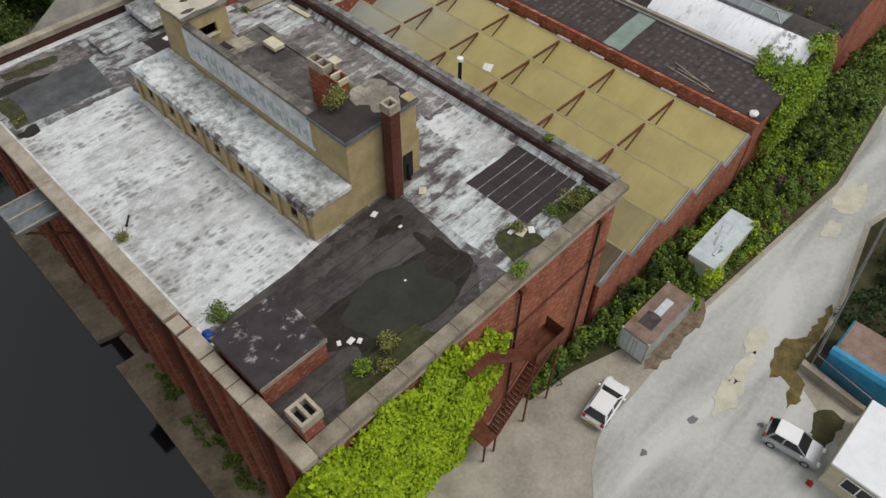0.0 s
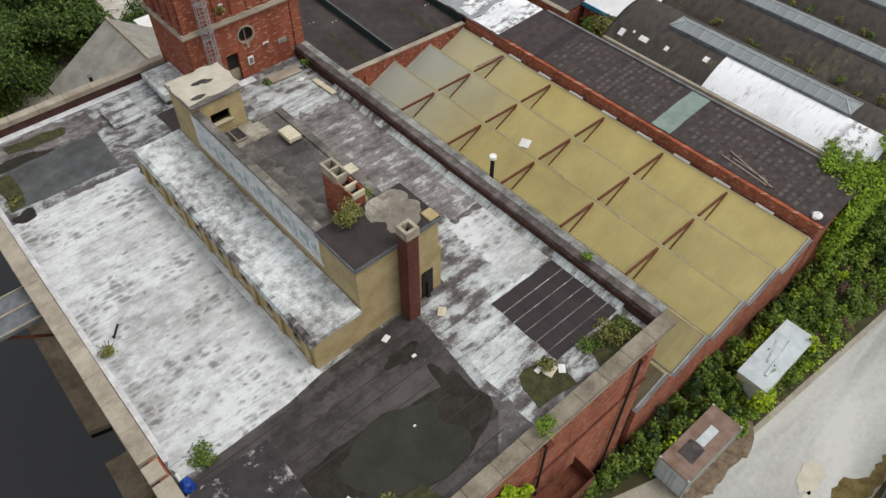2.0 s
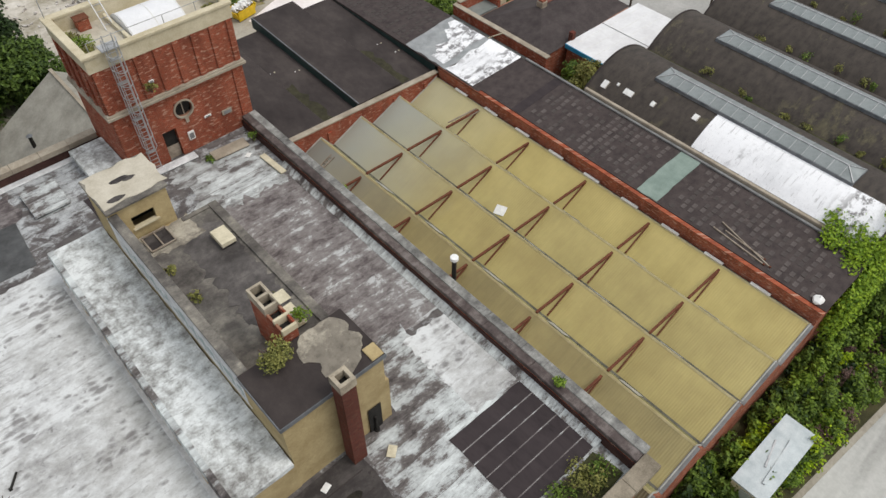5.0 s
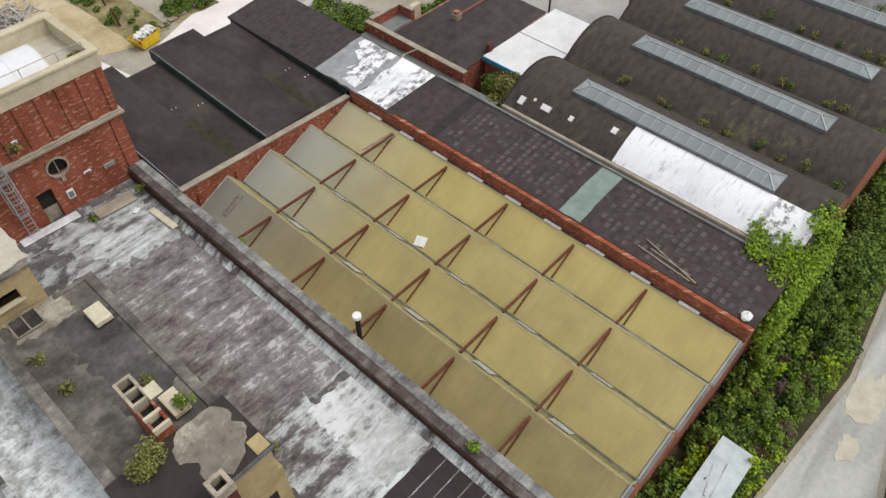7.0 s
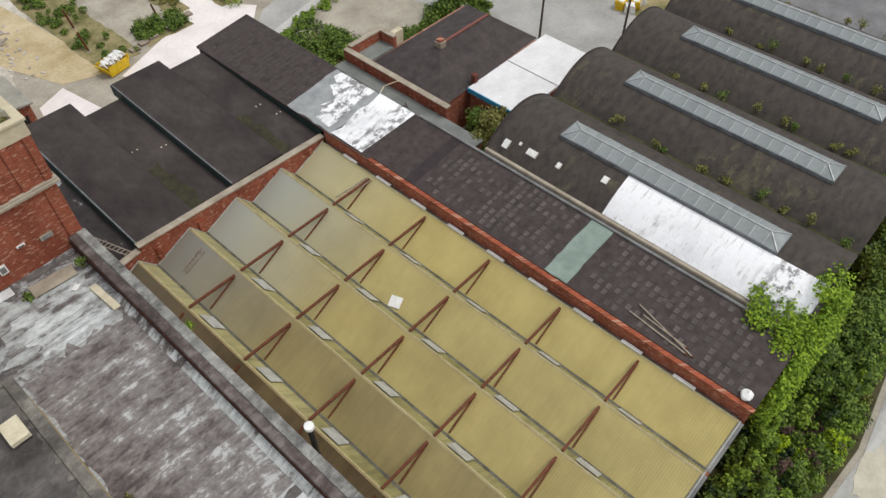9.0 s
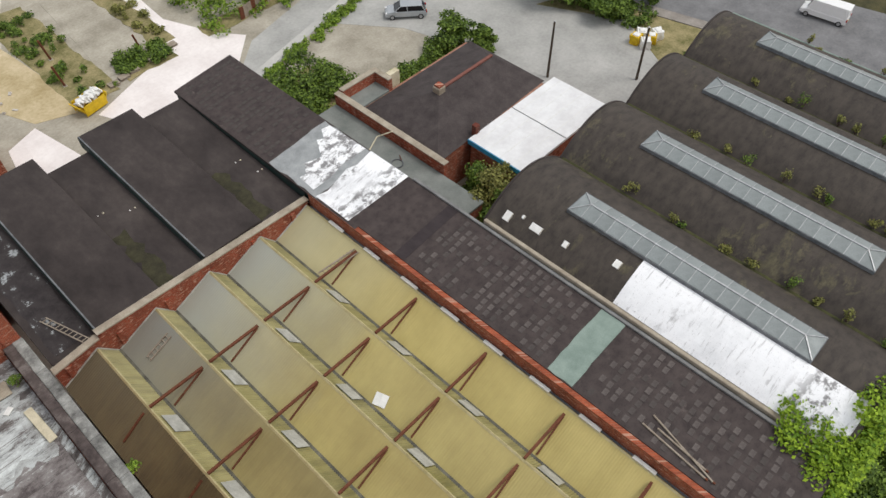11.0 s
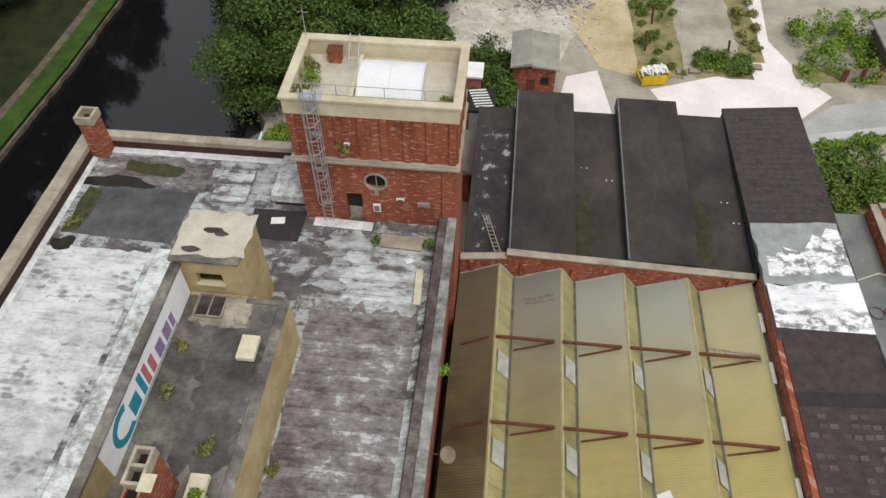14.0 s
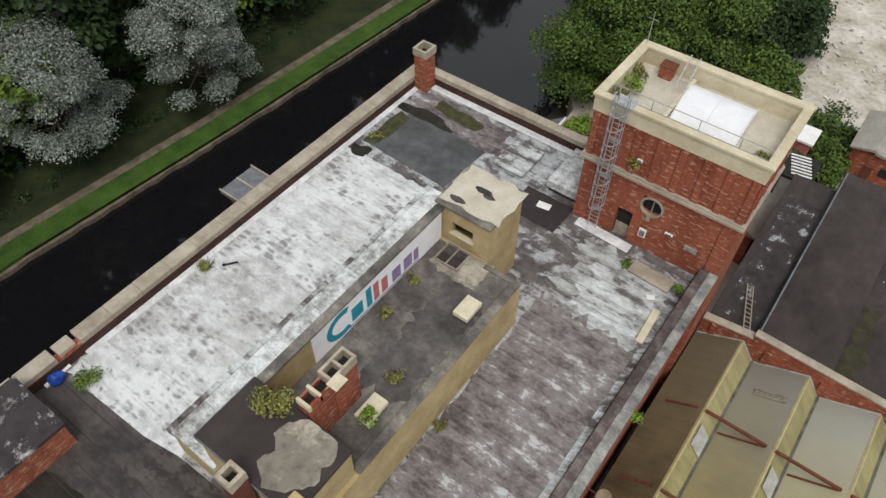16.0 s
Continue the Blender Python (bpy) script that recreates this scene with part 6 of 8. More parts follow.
stair = thing("stair_head", "low red brick stair head with black flaking felt roof", "roof hut")
part("wall", boxes((0.86, 4.45, 3.85, 7.45, 14.02, 15.65)), M["brick"], stair)
part("roof", boxes((0.72, 4.55, 3.75, 7.55, 15.65, 15.85), bevel=0.03), M["felt_speck"], stair)
part("fascia", boxes((0.76, 4.5, 3.72, 3.748, 15.5, 15.8)), M["coping"], stair)
for k, (y0, y1) in enumerate(((4.25, 5.3), (5.35, 6.4), (6.45, 7.4))):
    sb = thing("parapet_slab", "loose pale stone slab on the brick parapet", "stone slab", "parapet slabs")
    part("slab", boxes((-0.12, 0.68, y0, y1, 14.8, 15.0), bevel=0.03), M["coping"], sb)
    part("bed", boxes((0.0, 0.6, y0 + 0.05, y1 - 0.05, 14.79, 14.81)), M["coping"], sb)
sb = thing("parapet_slab", "loose pale stone slab on the brick parapet", "stone slab", "parapet slabs")
part("slab", boxes((-0.1, 0.66, 9.5, 10.4, 14.72, 14.94), bevel=0.03), M["coping"], sb)
part("bed", boxes((0.0, 0.6, 9.6, 10.3, 14.71, 14.73)), M["coping"], sb)



def blot(cx, cy, rx, ry, seed, wild=0.25, k=44):
    """An uneven rounded outline."""
    rr = random.Random(seed)
    ph = [rr.uniform(0, 6.28) for i in range(5)]
    out = []
    for i in range(k):
        a = 6.2832 * i / k
        q = 1 + wild * sum(math.sin((j + 2) * a + ph[j]) / (j + 1.5) for j in range(5)) + rr.uniform(-0.03, 0.03)
        out.append((cx + rx * q * math.cos(a), cy + ry * q * math.sin(a)))
    return out


tagged(part("wet_stain", prism(blot(8.9, 3.9, 4.0, 2.5, 7, 0.3), Z_ROOF, Z_ROOF + 0.022), M["wet_stain"]), "black wet stain round a puddle on the felt", "stain", kind="stuff")
pud = tagged(part("puddle", prism(blot(9.1, 4.0, 3.0, 1.9, 5, 0.2), Z_ROOF, Z_ROOF + 0.03), M["puddle"]), "shallow greenish rain puddle on the dark felt", "puddle", kind="stuff")
for cx, cy, rx, ry, sd in ((3.0, 34.6, 1.8, 0.6, 3), (1.9, 29.6, 0.8, 0.4, 6), (12.2, 7.9, 0.8, 0.5, 8), (13.0, 5.2, 0.5, 1.2, 9)):
    tagged(part("wet_stain", prism(blot(cx, cy, rx, ry, sd, 0.35), Z_ROOF, Z_ROOF + 0.034), M["wet_stain"]), "black wet stain on the roofing felt", "stain", kind="stuff")
for pts in ([(1.4, 30.5), (2.3, 30.4), (2.6, 33.8), (1.6, 34)], [(3.0, 35.6), (6.5, 35.3), (6.8, 36.2), (3.2, 36.5)], [(15.0, 1.5), (17.5, 1.2), (17.4, 3.2), (15.6, 3.4)], [(19.0, 0.9), (22.3, 0.9), (22.2, 2.6), (19.4, 2.5)], [(3.2, 1.0), (9, 1.0), (8.6, 2.2), (4.2, 2.8)]):
    cx, cy = sum(p[0] for p in pts) / 4, sum(p[1] for p in pts) / 4
    rr = random.Random(int(cx * 100))
    out = []
    for i in range(4):
        (ax, ay), (bx, by) = pts[i], pts[(i + 1) % 4]
        out += [(ax + (bx - ax) * f + rr.uniform(-0.15, 0.15), ay + (by - ay) * f + rr.uniform(-0.15, 0.15)) for f in (0, 0.33, 0.66)]
    tagged(part("moss_patch", prism(out, Z_ROOF, Z_ROOF + 0.036), M["moss"]), "damp dark moss patch on roofing felt", "moss", kind="stuff")


def slab_thing(name, label, cat, x0, x1, y0, y1, z, h, mat, yaw=0.0, group=""):
    t = thing(name, label, cat, group)
    cx, cy = (x0 + x1) / 2, (y0 + y1) / 2
    w, d = (x1 - x0) / 2, (y1 - y0) / 2
    part("top", boxes((-w, w, -d, d, h * 0.4, h), bevel=min(0.02, h * 0.2)), mat, t)
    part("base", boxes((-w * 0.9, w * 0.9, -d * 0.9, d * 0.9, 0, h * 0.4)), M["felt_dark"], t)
    t.matrix_basis = pose(cx, cy, z, 0, 0, yaw)
    return t


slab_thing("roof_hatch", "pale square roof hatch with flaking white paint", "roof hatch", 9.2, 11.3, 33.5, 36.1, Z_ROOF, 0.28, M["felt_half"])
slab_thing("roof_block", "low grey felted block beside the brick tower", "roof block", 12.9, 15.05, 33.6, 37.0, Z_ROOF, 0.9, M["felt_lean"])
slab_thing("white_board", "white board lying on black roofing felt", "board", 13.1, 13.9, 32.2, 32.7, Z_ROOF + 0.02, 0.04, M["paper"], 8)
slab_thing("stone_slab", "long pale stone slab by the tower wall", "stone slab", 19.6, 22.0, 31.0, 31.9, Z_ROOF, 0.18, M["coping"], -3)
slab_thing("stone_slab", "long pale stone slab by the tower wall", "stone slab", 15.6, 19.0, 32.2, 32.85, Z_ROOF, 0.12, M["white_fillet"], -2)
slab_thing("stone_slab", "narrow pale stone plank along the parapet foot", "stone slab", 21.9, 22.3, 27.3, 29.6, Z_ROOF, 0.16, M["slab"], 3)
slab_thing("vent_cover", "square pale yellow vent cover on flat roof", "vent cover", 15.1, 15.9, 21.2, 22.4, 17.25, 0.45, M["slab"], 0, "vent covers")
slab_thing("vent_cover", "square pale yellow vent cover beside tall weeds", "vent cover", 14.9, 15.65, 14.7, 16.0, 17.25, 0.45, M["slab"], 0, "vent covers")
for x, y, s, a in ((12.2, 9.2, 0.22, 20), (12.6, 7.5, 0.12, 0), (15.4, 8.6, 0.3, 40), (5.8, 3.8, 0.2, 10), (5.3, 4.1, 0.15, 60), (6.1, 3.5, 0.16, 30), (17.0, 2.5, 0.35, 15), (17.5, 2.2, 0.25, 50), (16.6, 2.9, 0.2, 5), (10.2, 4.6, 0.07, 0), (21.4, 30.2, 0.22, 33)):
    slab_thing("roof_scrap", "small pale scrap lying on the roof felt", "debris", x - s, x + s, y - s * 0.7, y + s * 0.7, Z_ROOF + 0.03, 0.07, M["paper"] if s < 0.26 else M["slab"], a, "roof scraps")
stick = thing("loose_stick", "short dark timber stick on white roof felt", "timber")
part("shaft", beam((2.1, 18.3, Z_ROOF + 0.06), (2.55, 18.85, Z_ROOF + 0.1), 0.08), M["dark"], stick)
part("foot", boxes((2.0, 2.14, 18.2, 18.34, Z_ROOF + 0.01, Z_ROOF + 0.1)), M["dark"], stick)
bb = thing("blue_sack", "crumpled blue plastic sack on the felt roof", "sack")
bm = bmesh.new()
bmesh.ops.create_icosphere(bm, subdivisions=3, radius=0.31)
for v in bm.verts:
    v.co = Vector((v.co.x, v.co.y * 1.2, max(v.co.z, -0.25))) * (1 + 0.35 * noise.noise(v.co * 4))
    v.co += Vector((1.1, 8.75, Z_ROOF + 0.27))
part("bag", bm, M["blue_bag"], bb)
part("tie", tube((1.1, 8.75, Z_ROOF + 0.5), (1.15, 8.8, Z_ROOF + 0.66), 0.06, 0.03, 6), M["blue_bag"], bb)
wv = thing("white_pipe", "white plastic pipe offcut by parapet foot", "pipe")
part("tube", tube((0.95, 8.2, Z_ROOF + 0.1), (0.95, 9.6, Z_ROOF + 0.2), 0.09, seg=8), M["paper"], wv)
part("collar", tube((0.95, 8.2, Z_ROOF + 0.1), (0.95, 8.4, Z_ROOF + 0.12), 0.12, seg=8), M["paper"], wv)
hf = thing("hatch_frame", "rusty open hatch frame on flat roof", "hatch frame")
for p, q in (((12.4, 23.4), (13.7, 23.4)), ((13.7, 23.4), (13.7, 24.6)), ((13.7, 24.6), (12.4, 24.6)), ((12.4, 24.6), (12.4, 23.4)), ((13.05, 23.4), (13.05, 24.6))):
    part("bar", beam((*p, 17.37), (*q, 17.37), 0.07), M["timber"], hf)
part("pit", boxes((12.45, 13.65, 23.45, 24.55, 17.26, 17.31)), M["felt_dark"], hf)
vp = thing("vent_pipe", "dark vent pipe with pale round cap by parapet", "vent pipe")
part("stack", tube((23.98, 13.8, 4.0), (23.98, 13.8, 16.1), 0.13, seg=12), M["dark"], vp)
part("cap", tube((23.98, 13.8, 16.1), (23.98, 13.8, 16.3), 0.22, seg=14), M["paper"], vp)
for z in (8.0, 12.0, 14.2):
    part("bracket", boxes((23.3, 24.0, 13.75, 13.85, z, z + 0.06)), M["rust"], vp)
sd = thing("wall_dish", "grey round dish fixed outside the parapet", "dish")
part("dish", tube((24.3, 21.6, 8.9), (24.38, 21.56, 9.06), 0.12, 0.45, 16), M["wharf"], sd)
part("arm", beam((23.3, 21.6, 8.9), (24.3, 21.6, 8.9), 0.06), M["rust"], sd)
p2 = thing("stub_pipe", "short black vent stub on roof", "vent pipe")
part("stack", tube((15.6, 9.9, Z_ROOF), (15.6, 9.9, Z_ROOF + 1.2), 0.07, seg=8), M["dark"], p2)
part("foot", tube((15.6, 9.9, Z_ROOF), (15.6, 9.9, Z_ROOF + 0.1), 0.14, seg=8), M["dark"], p2)
canopy = thing("hoist_canopy", "projecting grey hoist canopy over the canal", "canopy")
part("deck", boxes((-2.45, -0.002, 22.0, 24.6, 13.7, 13.95), bevel=0.03), M["gutter"], canopy)
part("rib", boxes((-2.4, -0.1, 23.25, 23.36, 13.95, 14.01)), M["coping"], canopy)
for y in (22.0, 24.52):
    part("edge", boxes((-2.5, -0.05, y, y + 0.08, 13.951, 14.03)), M["coping"], canopy)
for y in (22.2, 24.4):
    part("brace", beam((-2.2, y, 13.7), (-0.02, y, 12.0), 0.12), M["rust"], canopy)

# ---- fire escape on the ivy wall ----
fe = thing("fire_escape", "rusty red steel fire escape stair on brick wall", "fire escape")
part("landing", boxes((14.6, 17.2, -1.35, 0.09, 7.3, 7.4)), M["rust"], fe)
for (xa, za), (xb, zb), ya, k in (((16.5, 7.3), (11.9, 2.3), -1.3, 22), ((14.7, 7.4), (10.9, 11.3), -0.75, 17)):
    for i in range(k):
        f = (i + 0.5) / k
        x, z = xa + (xb - xa) * f, za + (zb - za) * f
        part("tread", boxes((x - 0.13, x + 0.13, ya + 0.03, ya + 0.72, z, z + 0.045)), M["rust"], fe)
    for y in (ya, ya + 0.75):
        part("stringer", beam((xa, y, za - 0.08), (xb, y, zb - 0.08), 0.06, 0.22), M["rust"], fe)
        part("handrail", beam((xa, y, za + 0.95), (xb, y, zb + 0.95), 0.05), M["rust"], fe)
part("landing", boxes((9.7, 10.95, -0.8, 0.09, 11.2, 11.3)), M["rust"], fe)
part("landing", boxes((10.7, 11.95, -1.35, 0.09, 2.2, 2.3)), M["rust"], fe)
part("screen", boxes((14.62, 17.18, -1.38, -1.35, 7.4, 8.4)), M["rust"], fe)
part("screen", boxes((17.18, 17.21, -1.35, 0.0, 7.4, 8.4)), M["rust"], fe)
for x, z1 in ((17.1, 7.3), (14.7, 7.3), (11.8, 2.2), (10.8, 2.2)):
    part("post", beam((x, -1.25, 0), (x, -1.25, z1), 0.1), M["rust"], fe)
for x, z in ((17.1, 7.3), (14.7, 7.3), (10.2, 11.2)):
    part("bracket", beam((x, -0.75, z), (x, 0.28, z - 0.9), 0.08), M["rust"], fe)

# ---- vehicles ----
def car(name, label, x, y, yaw, mat, length=3.95, width=1.72, height=1.48, van=False, top=None):
    c = thing(name, label, "van" if van else "car")
    hl, hw = length / 2, width / 2
    bm = bmesh.new()
    lower = [(-hl, 0.45), (-hl + 0.05, 0.85), (-hl + 0.25, 0.95), (hl - 1.05, 0.95), (hl - 0.25, 0.8), (hl, 0.6), (hl - 0.03, 0.32), (-hl + 0.05, 0.3)]
    a = [bm.verts.new((px, -hw, pz)) for px, pz in lower]
    b = [bm.verts.new((px, hw, pz)) for px, pz in lower]
    for i in range(len(lower)):
        j = (i + 1) % len(lower)
        bm.faces.new((a[i], a[j], b[j], b[i]))
    bm.faces.new(a), bm.faces.new(list(reversed(b)))
    bmesh.ops.recalc_face_normals(bm, faces=bm.faces[:])
    bmesh.ops.bevel(bm, geom=bm.edges[:], offset=0.07, segments=2, affect="EDGES")
    part("body", bm, mat, c)
    rear = -hl + (0.05 if van else 0.12)
    front = hl - (0.6 if van else 0.95)
    base = [(rear, 0.94), (front, 0.94), (front - (0.35 if van else 0.75), height - 0.03), (rear + (0.1 if van else 0.42), height - 0.03)]
    hw1, hw2 = hw - 0.06, hw - 0.22
    bm = bmesh.new()
    lo = [bm.verts.new((px, s * hw1, pz)) for px, pz in base[:2] for s in (-1, 1)]
    hi = [bm.verts.new((px, s * hw2, pz)) for px, pz in base[2:] for s in (-1, 1)]
    for f in ((lo[0], lo[1], hi[3], hi[2]), (lo[2], hi[0], hi[1], lo[3]), (lo[0], hi[2], hi[0], lo[2]), (lo[1], lo[3], hi[1], hi[3]), (hi[0], hi[2], hi[3], hi[1]), (lo[0], lo[2], lo[3], lo[1])):
        bm.faces.new(f)
    bmesh.ops.recalc_face_normals(bm, faces=bm.faces[:])
    bmesh.ops.bevel(bm, geom=bm.edges[:], offset=0.04, segments=1, affect="EDGES")
    part("cabin", bm, mat if van else M["car_glass"], c, "" if van else "dark tinted windows")
    rx0, rx1 = base[3][0], base[2][0]
    part("roof", boxes((rx0 - 0.04, rx1 + 0.02, -hw2 - 0.02, hw2 + 0.02, height - 0.06, height + 0.01), bevel=0.03), top or mat, c)
    if van:
        part("windscreen", beam((front + 0.0, 0, 1.05), (front - 0.28, 0, height - 0.2), hw2 * 1.9, 0.05), M["car_glass"], c)
    for s in (-1, 1):
        part("pillar", beam((front - 1.5, s * (hw1 + 0.0), 0.95), (front - 1.45, s * (hw2 + 0.01), height - 0.03), 0.09, 0.05), mat, c)
        part("pillar", beam((rear + 0.1, s * (hw1 - 0.02), 0.95), (rear + 0.45, s * (hw2), height - 0.04), 0.14, 0.06), mat, c)
        part("pillar", beam((front - 0.02, s * (hw1 - 0.02), 0.95), (front - 0.75, s * hw2, height - 0.04), 0.07, 0.06), mat, c)
        part("mirror", boxes((front - 0.35, front - 0.17, s * (hw + 0.1) - 0.09, s * (hw + 0.1) + 0.09, 0.95, 1.08), bevel=0.03), mat, c)
        part("headlight", boxes((hl - 0.22, hl - 0.0, s * (hw - 0.25) - 0.17, s * (hw - 0.25) + 0.17, 0.6, 0.76), bevel=0.03), M["lamp_white"], c)
        part("tail_light", boxes((-hl - 0.01, -hl + 0.12, s * (hw - 0.16) - 0.12, s * (hw - 0.16) + 0.12, 0.7, 0.98), bevel=0.03), M["lamp_red"], c)
        for wx in (-hl + 0.7, hl - 0.75):
            w = part("wheel", tube((wx, s * (hw - 0.2), 0.3), (wx, s * (hw + 0.01), 0.3), 0.3, seg=18), M["tyre"], c)
            part("rim", tube((wx, s * (hw + 0.005), 0.3), (wx, s * (hw + 0.02), 0.3), 0.19, seg=12), M["rim"], w)
    part("bumper", boxes((hl - 0.08, hl + 0.03, -hw + 0.15, hw - 0.15, 0.36, 0.5), bevel=0.02), mat, c)
    part("number_plate", boxes((-hl - 0.02, -hl - 0.0, -0.26, 0.26, 0.5, 0.61)), M["yellow"], c)
    c.matrix_basis = pose(x, y, 0.03, 0, 0, yaw)
    return c


car("hatchback_car", "white hatchback car parked on dusty concrete", 19.35, -4.45, 7, M["car_white"], 3.75, 1.68)
car("estate_car", "silver small car with white roof by a cabin", 25.4, -14.75, -82, M["car_silver"], 3.65, 1.66, 1.5, False, M["car_white"])
car("estate_car", "silver estate car parked on the open yard", 72.8, 56.6, 139, M["car_silver"], 4.6, 1.78, 1.5)
car("saloon_car", "pale blue saloon car parked on the open yard", 77.6, 58.8, 130, M["car_blue"], 4.4, 1.76, 1.44)
car("panel_van", "white panel van on the main street", 104.1, 22.6, 97, M["car_white"], 5.0, 1.95, 2.0, True)

# ---- steel boxes beside the road ----
def ribbed(x0, x1, y0, y1, z0, z1, pitch=0.3, d=0.04):
    k = int((x1 - x0) / pitch)
    w = (x1 - x0) / k
    near, far = [], []
    for i in range(k):
        x = x0 + i * w
        near += [(x, y0 + d), (x + w * 0.25, y0), (x + w * 0.6, y0), (x + w * 0.85, y0 + d)]
        far += [(x, y1 - d), (x + w * 0.25, y1), (x + w * 0.6, y1), (x + w * 0.85, y1 - d)]
    return prism(near + [(x1, y0 + d), (x1, y1 - d)] + far[::-1], z0, z1)


ca = thing("steel_container", "grey steel container with a rust stained roof", "container")
part("body", ribbed(-2.78, 2.78, -1.08, 1.08, 0, 2.2), M["grey_green_paint"], ca)
part("roof", boxes((-2.8, 2.8, -1.1, 1.1, 2.2, 2.3), bevel=0.02), M["rust_roof"], ca)
part("hatch", boxes((-0.3, 1.4, -0.3, 0.3, 2.3, 2.4), bevel=0.02), M["pale_blue_roof"], ca)
part("patch", boxes((-1.7, -0.35, -0.5, 0.6, 2.3, 2.32)), M["felt_dark"], ca)
for s in (-1, 1):
    dd = part("door", boxes((-2.84, -2.78, s * 0.53 - 0.5, s * 0.53 + 0.5, 0.1, 2.1), bevel=0.01), M["pale_blue_roof"], ca)
    part("lock_bar", beam((-2.87, s * 0.3, 0.15), (-2.87, s * 0.3, 2.05), 0.05), M["steel"], dd)
for x in (-2.76, 2.76):
    for y in (-1.06, 1.06):
        part("corner_post", boxes((x - 0.08, x + 0.08, y - 0.08, y + 0.08, 0, 2.32)), M["grey_green_paint"], ca)
ca.matrix_basis = pose(26.72, -3.3, 0.03, 0, 0, -0.8)
cb = thing("site_cabin", "pale yellow site cabin with bowed pale blue roof", "cabin")
part("body", boxes((-3.1, 3.1, -1.05, 1.05, 0, 2.25), bevel=0.03), M["pale_yellow"], cb)
part("roof", extrude_y([(-3.2, 2.25), (3.2, 2.25), (3.2, 2.4), (0, 2.62), (-3.2, 2.4)], -1.12, 1.12), M["pale_blue_roof"], cb)
part("plank", beam((-2.2, -0.4, 2.56), (1.6, -0.1, 2.62), 0.2, 0.08), M["pale_blue_roof"], cb)
part("plank", beam((-1.2, 0.1, 2.6), (0.9, 0.6, 2.6), 0.12, 0.06), M["steel"], cb)
part("door", boxes((-3.14, -3.1, -0.5, 0.4, 0.1, 2.0)), M["grey_green_paint"], cb)
for x in (-2.0, 0.0, 2.0):
    part("panel_joint", boxes((x - 0.03, x + 0.03, -1.07, -1.05, 0.05, 2.2)), M["coping"], cb)
cb.matrix_basis = pose(36.0, -2.95, 0.03, 0, 0, 0.5)
wc = thing("white_cabin", "cream walled cabin with a flat white roof", "cabin")
part("wall", boxes((24.5, 30.0, -24, -17.0, 0, 2.6)), M["cream_pale"], wc)
part("roof", boxes((24.3, 30.2, -24.2, -16.85, 2.6, 2.8), bevel=0.03), M["cabin_white"], wc)
for y in (-18.9,):
    wn_ = part("window", boxes((24.46, 24.498, y - 0.9, y + 0.9, 1.1, 2.2)), M["car_glass"], wc)
    part("frame", boxes((24.42, 24.459, y - 0.95, y + 0.95, 2.15, 2.25), (24.42, 24.459, y - 0.95, y + 0.95, 1.05, 1.13), (24.42, 24.459, y - 0.95, y - 0.88, 1.13, 2.15), (24.42, 24.459, y + 0.88, y + 0.95, 1.13, 2.15), (24.42, 24.459, y - 0.04, y + 0.04, 1.13, 2.15)), M["car_white"], wn_)
bc = thing("blue_container", "rust topped bright blue container behind palisade fence", "container")
part("body", ribbed(31.9, 35.6, -20, -13.4, 0, 2.5), M["blue_paint"], bc)
part("roof", boxes((32.5, 35.5, -19.9, -13.5, 2.5, 2.62)), M["rust_roof"], bc)
part("tarpaulin", extrude_y([(31.8, 2.5), (32.5, 2.5), (32.4, 2.75), (32.0, 2.8)], -20, -13.3), M["blue_paint"], bc)
fence = thing("palisade_fence", "blue-grey steel palisade fence on low wall", "fence")
for (ax, ay), (bx, by) in (((31.2, -16.9), (31.9, -12.9)), ((31.9, -12.9), (42.7, -11.7)), ((42.7, -11.7), (49.5, -11.0))):
    k = int(math.hypot(bx - ax, by - ay) / 0.17)
    for z in (0.5, 1.6):
        part("rail", beam((ax, ay, z), (bx, by, z), 0.05), M["steel"], fence)
    for i in range(k):
        f = i / k
        x, y = ax + (bx - ax) * f, ay + (by - ay) * f
        part("pale", boxes((x - 0.035, x + 0.035, y - 0.012, y + 0.012, 0.2, 2.0)), M["grey_flat"], fence)
lw = thing("low_wall", "low crumbling concrete retaining wall by the fence", "wall")
part("wall", prism([(31.0, -17.0), (30.7, -17.0), (31.2, -12.4), (31.6, -12.4)], 0, 0.7), M["concrete"], lw)
part("coping", prism([(31.05, -17.0), (30.65, -17.0), (31.15, -12.35), (31.65, -12.35)], 0.7, 0.8), M["coping"], lw)
cone = thing("traffic_cone", "small red and white cone by the car", "cone")
part("cone", tube((24.0, -16.75, 0.05), (24.0, -16.75, 0.5), 0.17, 0.04, 10), M["lamp_red"], cone)
part("foot", boxes((23.8, 24.2, -16.95, -16.55, 0.02, 0.06)), M["lamp_red"], cone)

# ---- north yard things ----
def to_yard(ob, x, y):
    """Move a thing drawn at yard grid place x, y to where that place lies."""
    nx, ny = yard_at(x, y)
    ob.matrix_basis = Matrix.Translation((nx - x, ny - y, 0)) @ ob.matrix_basis
    return ob


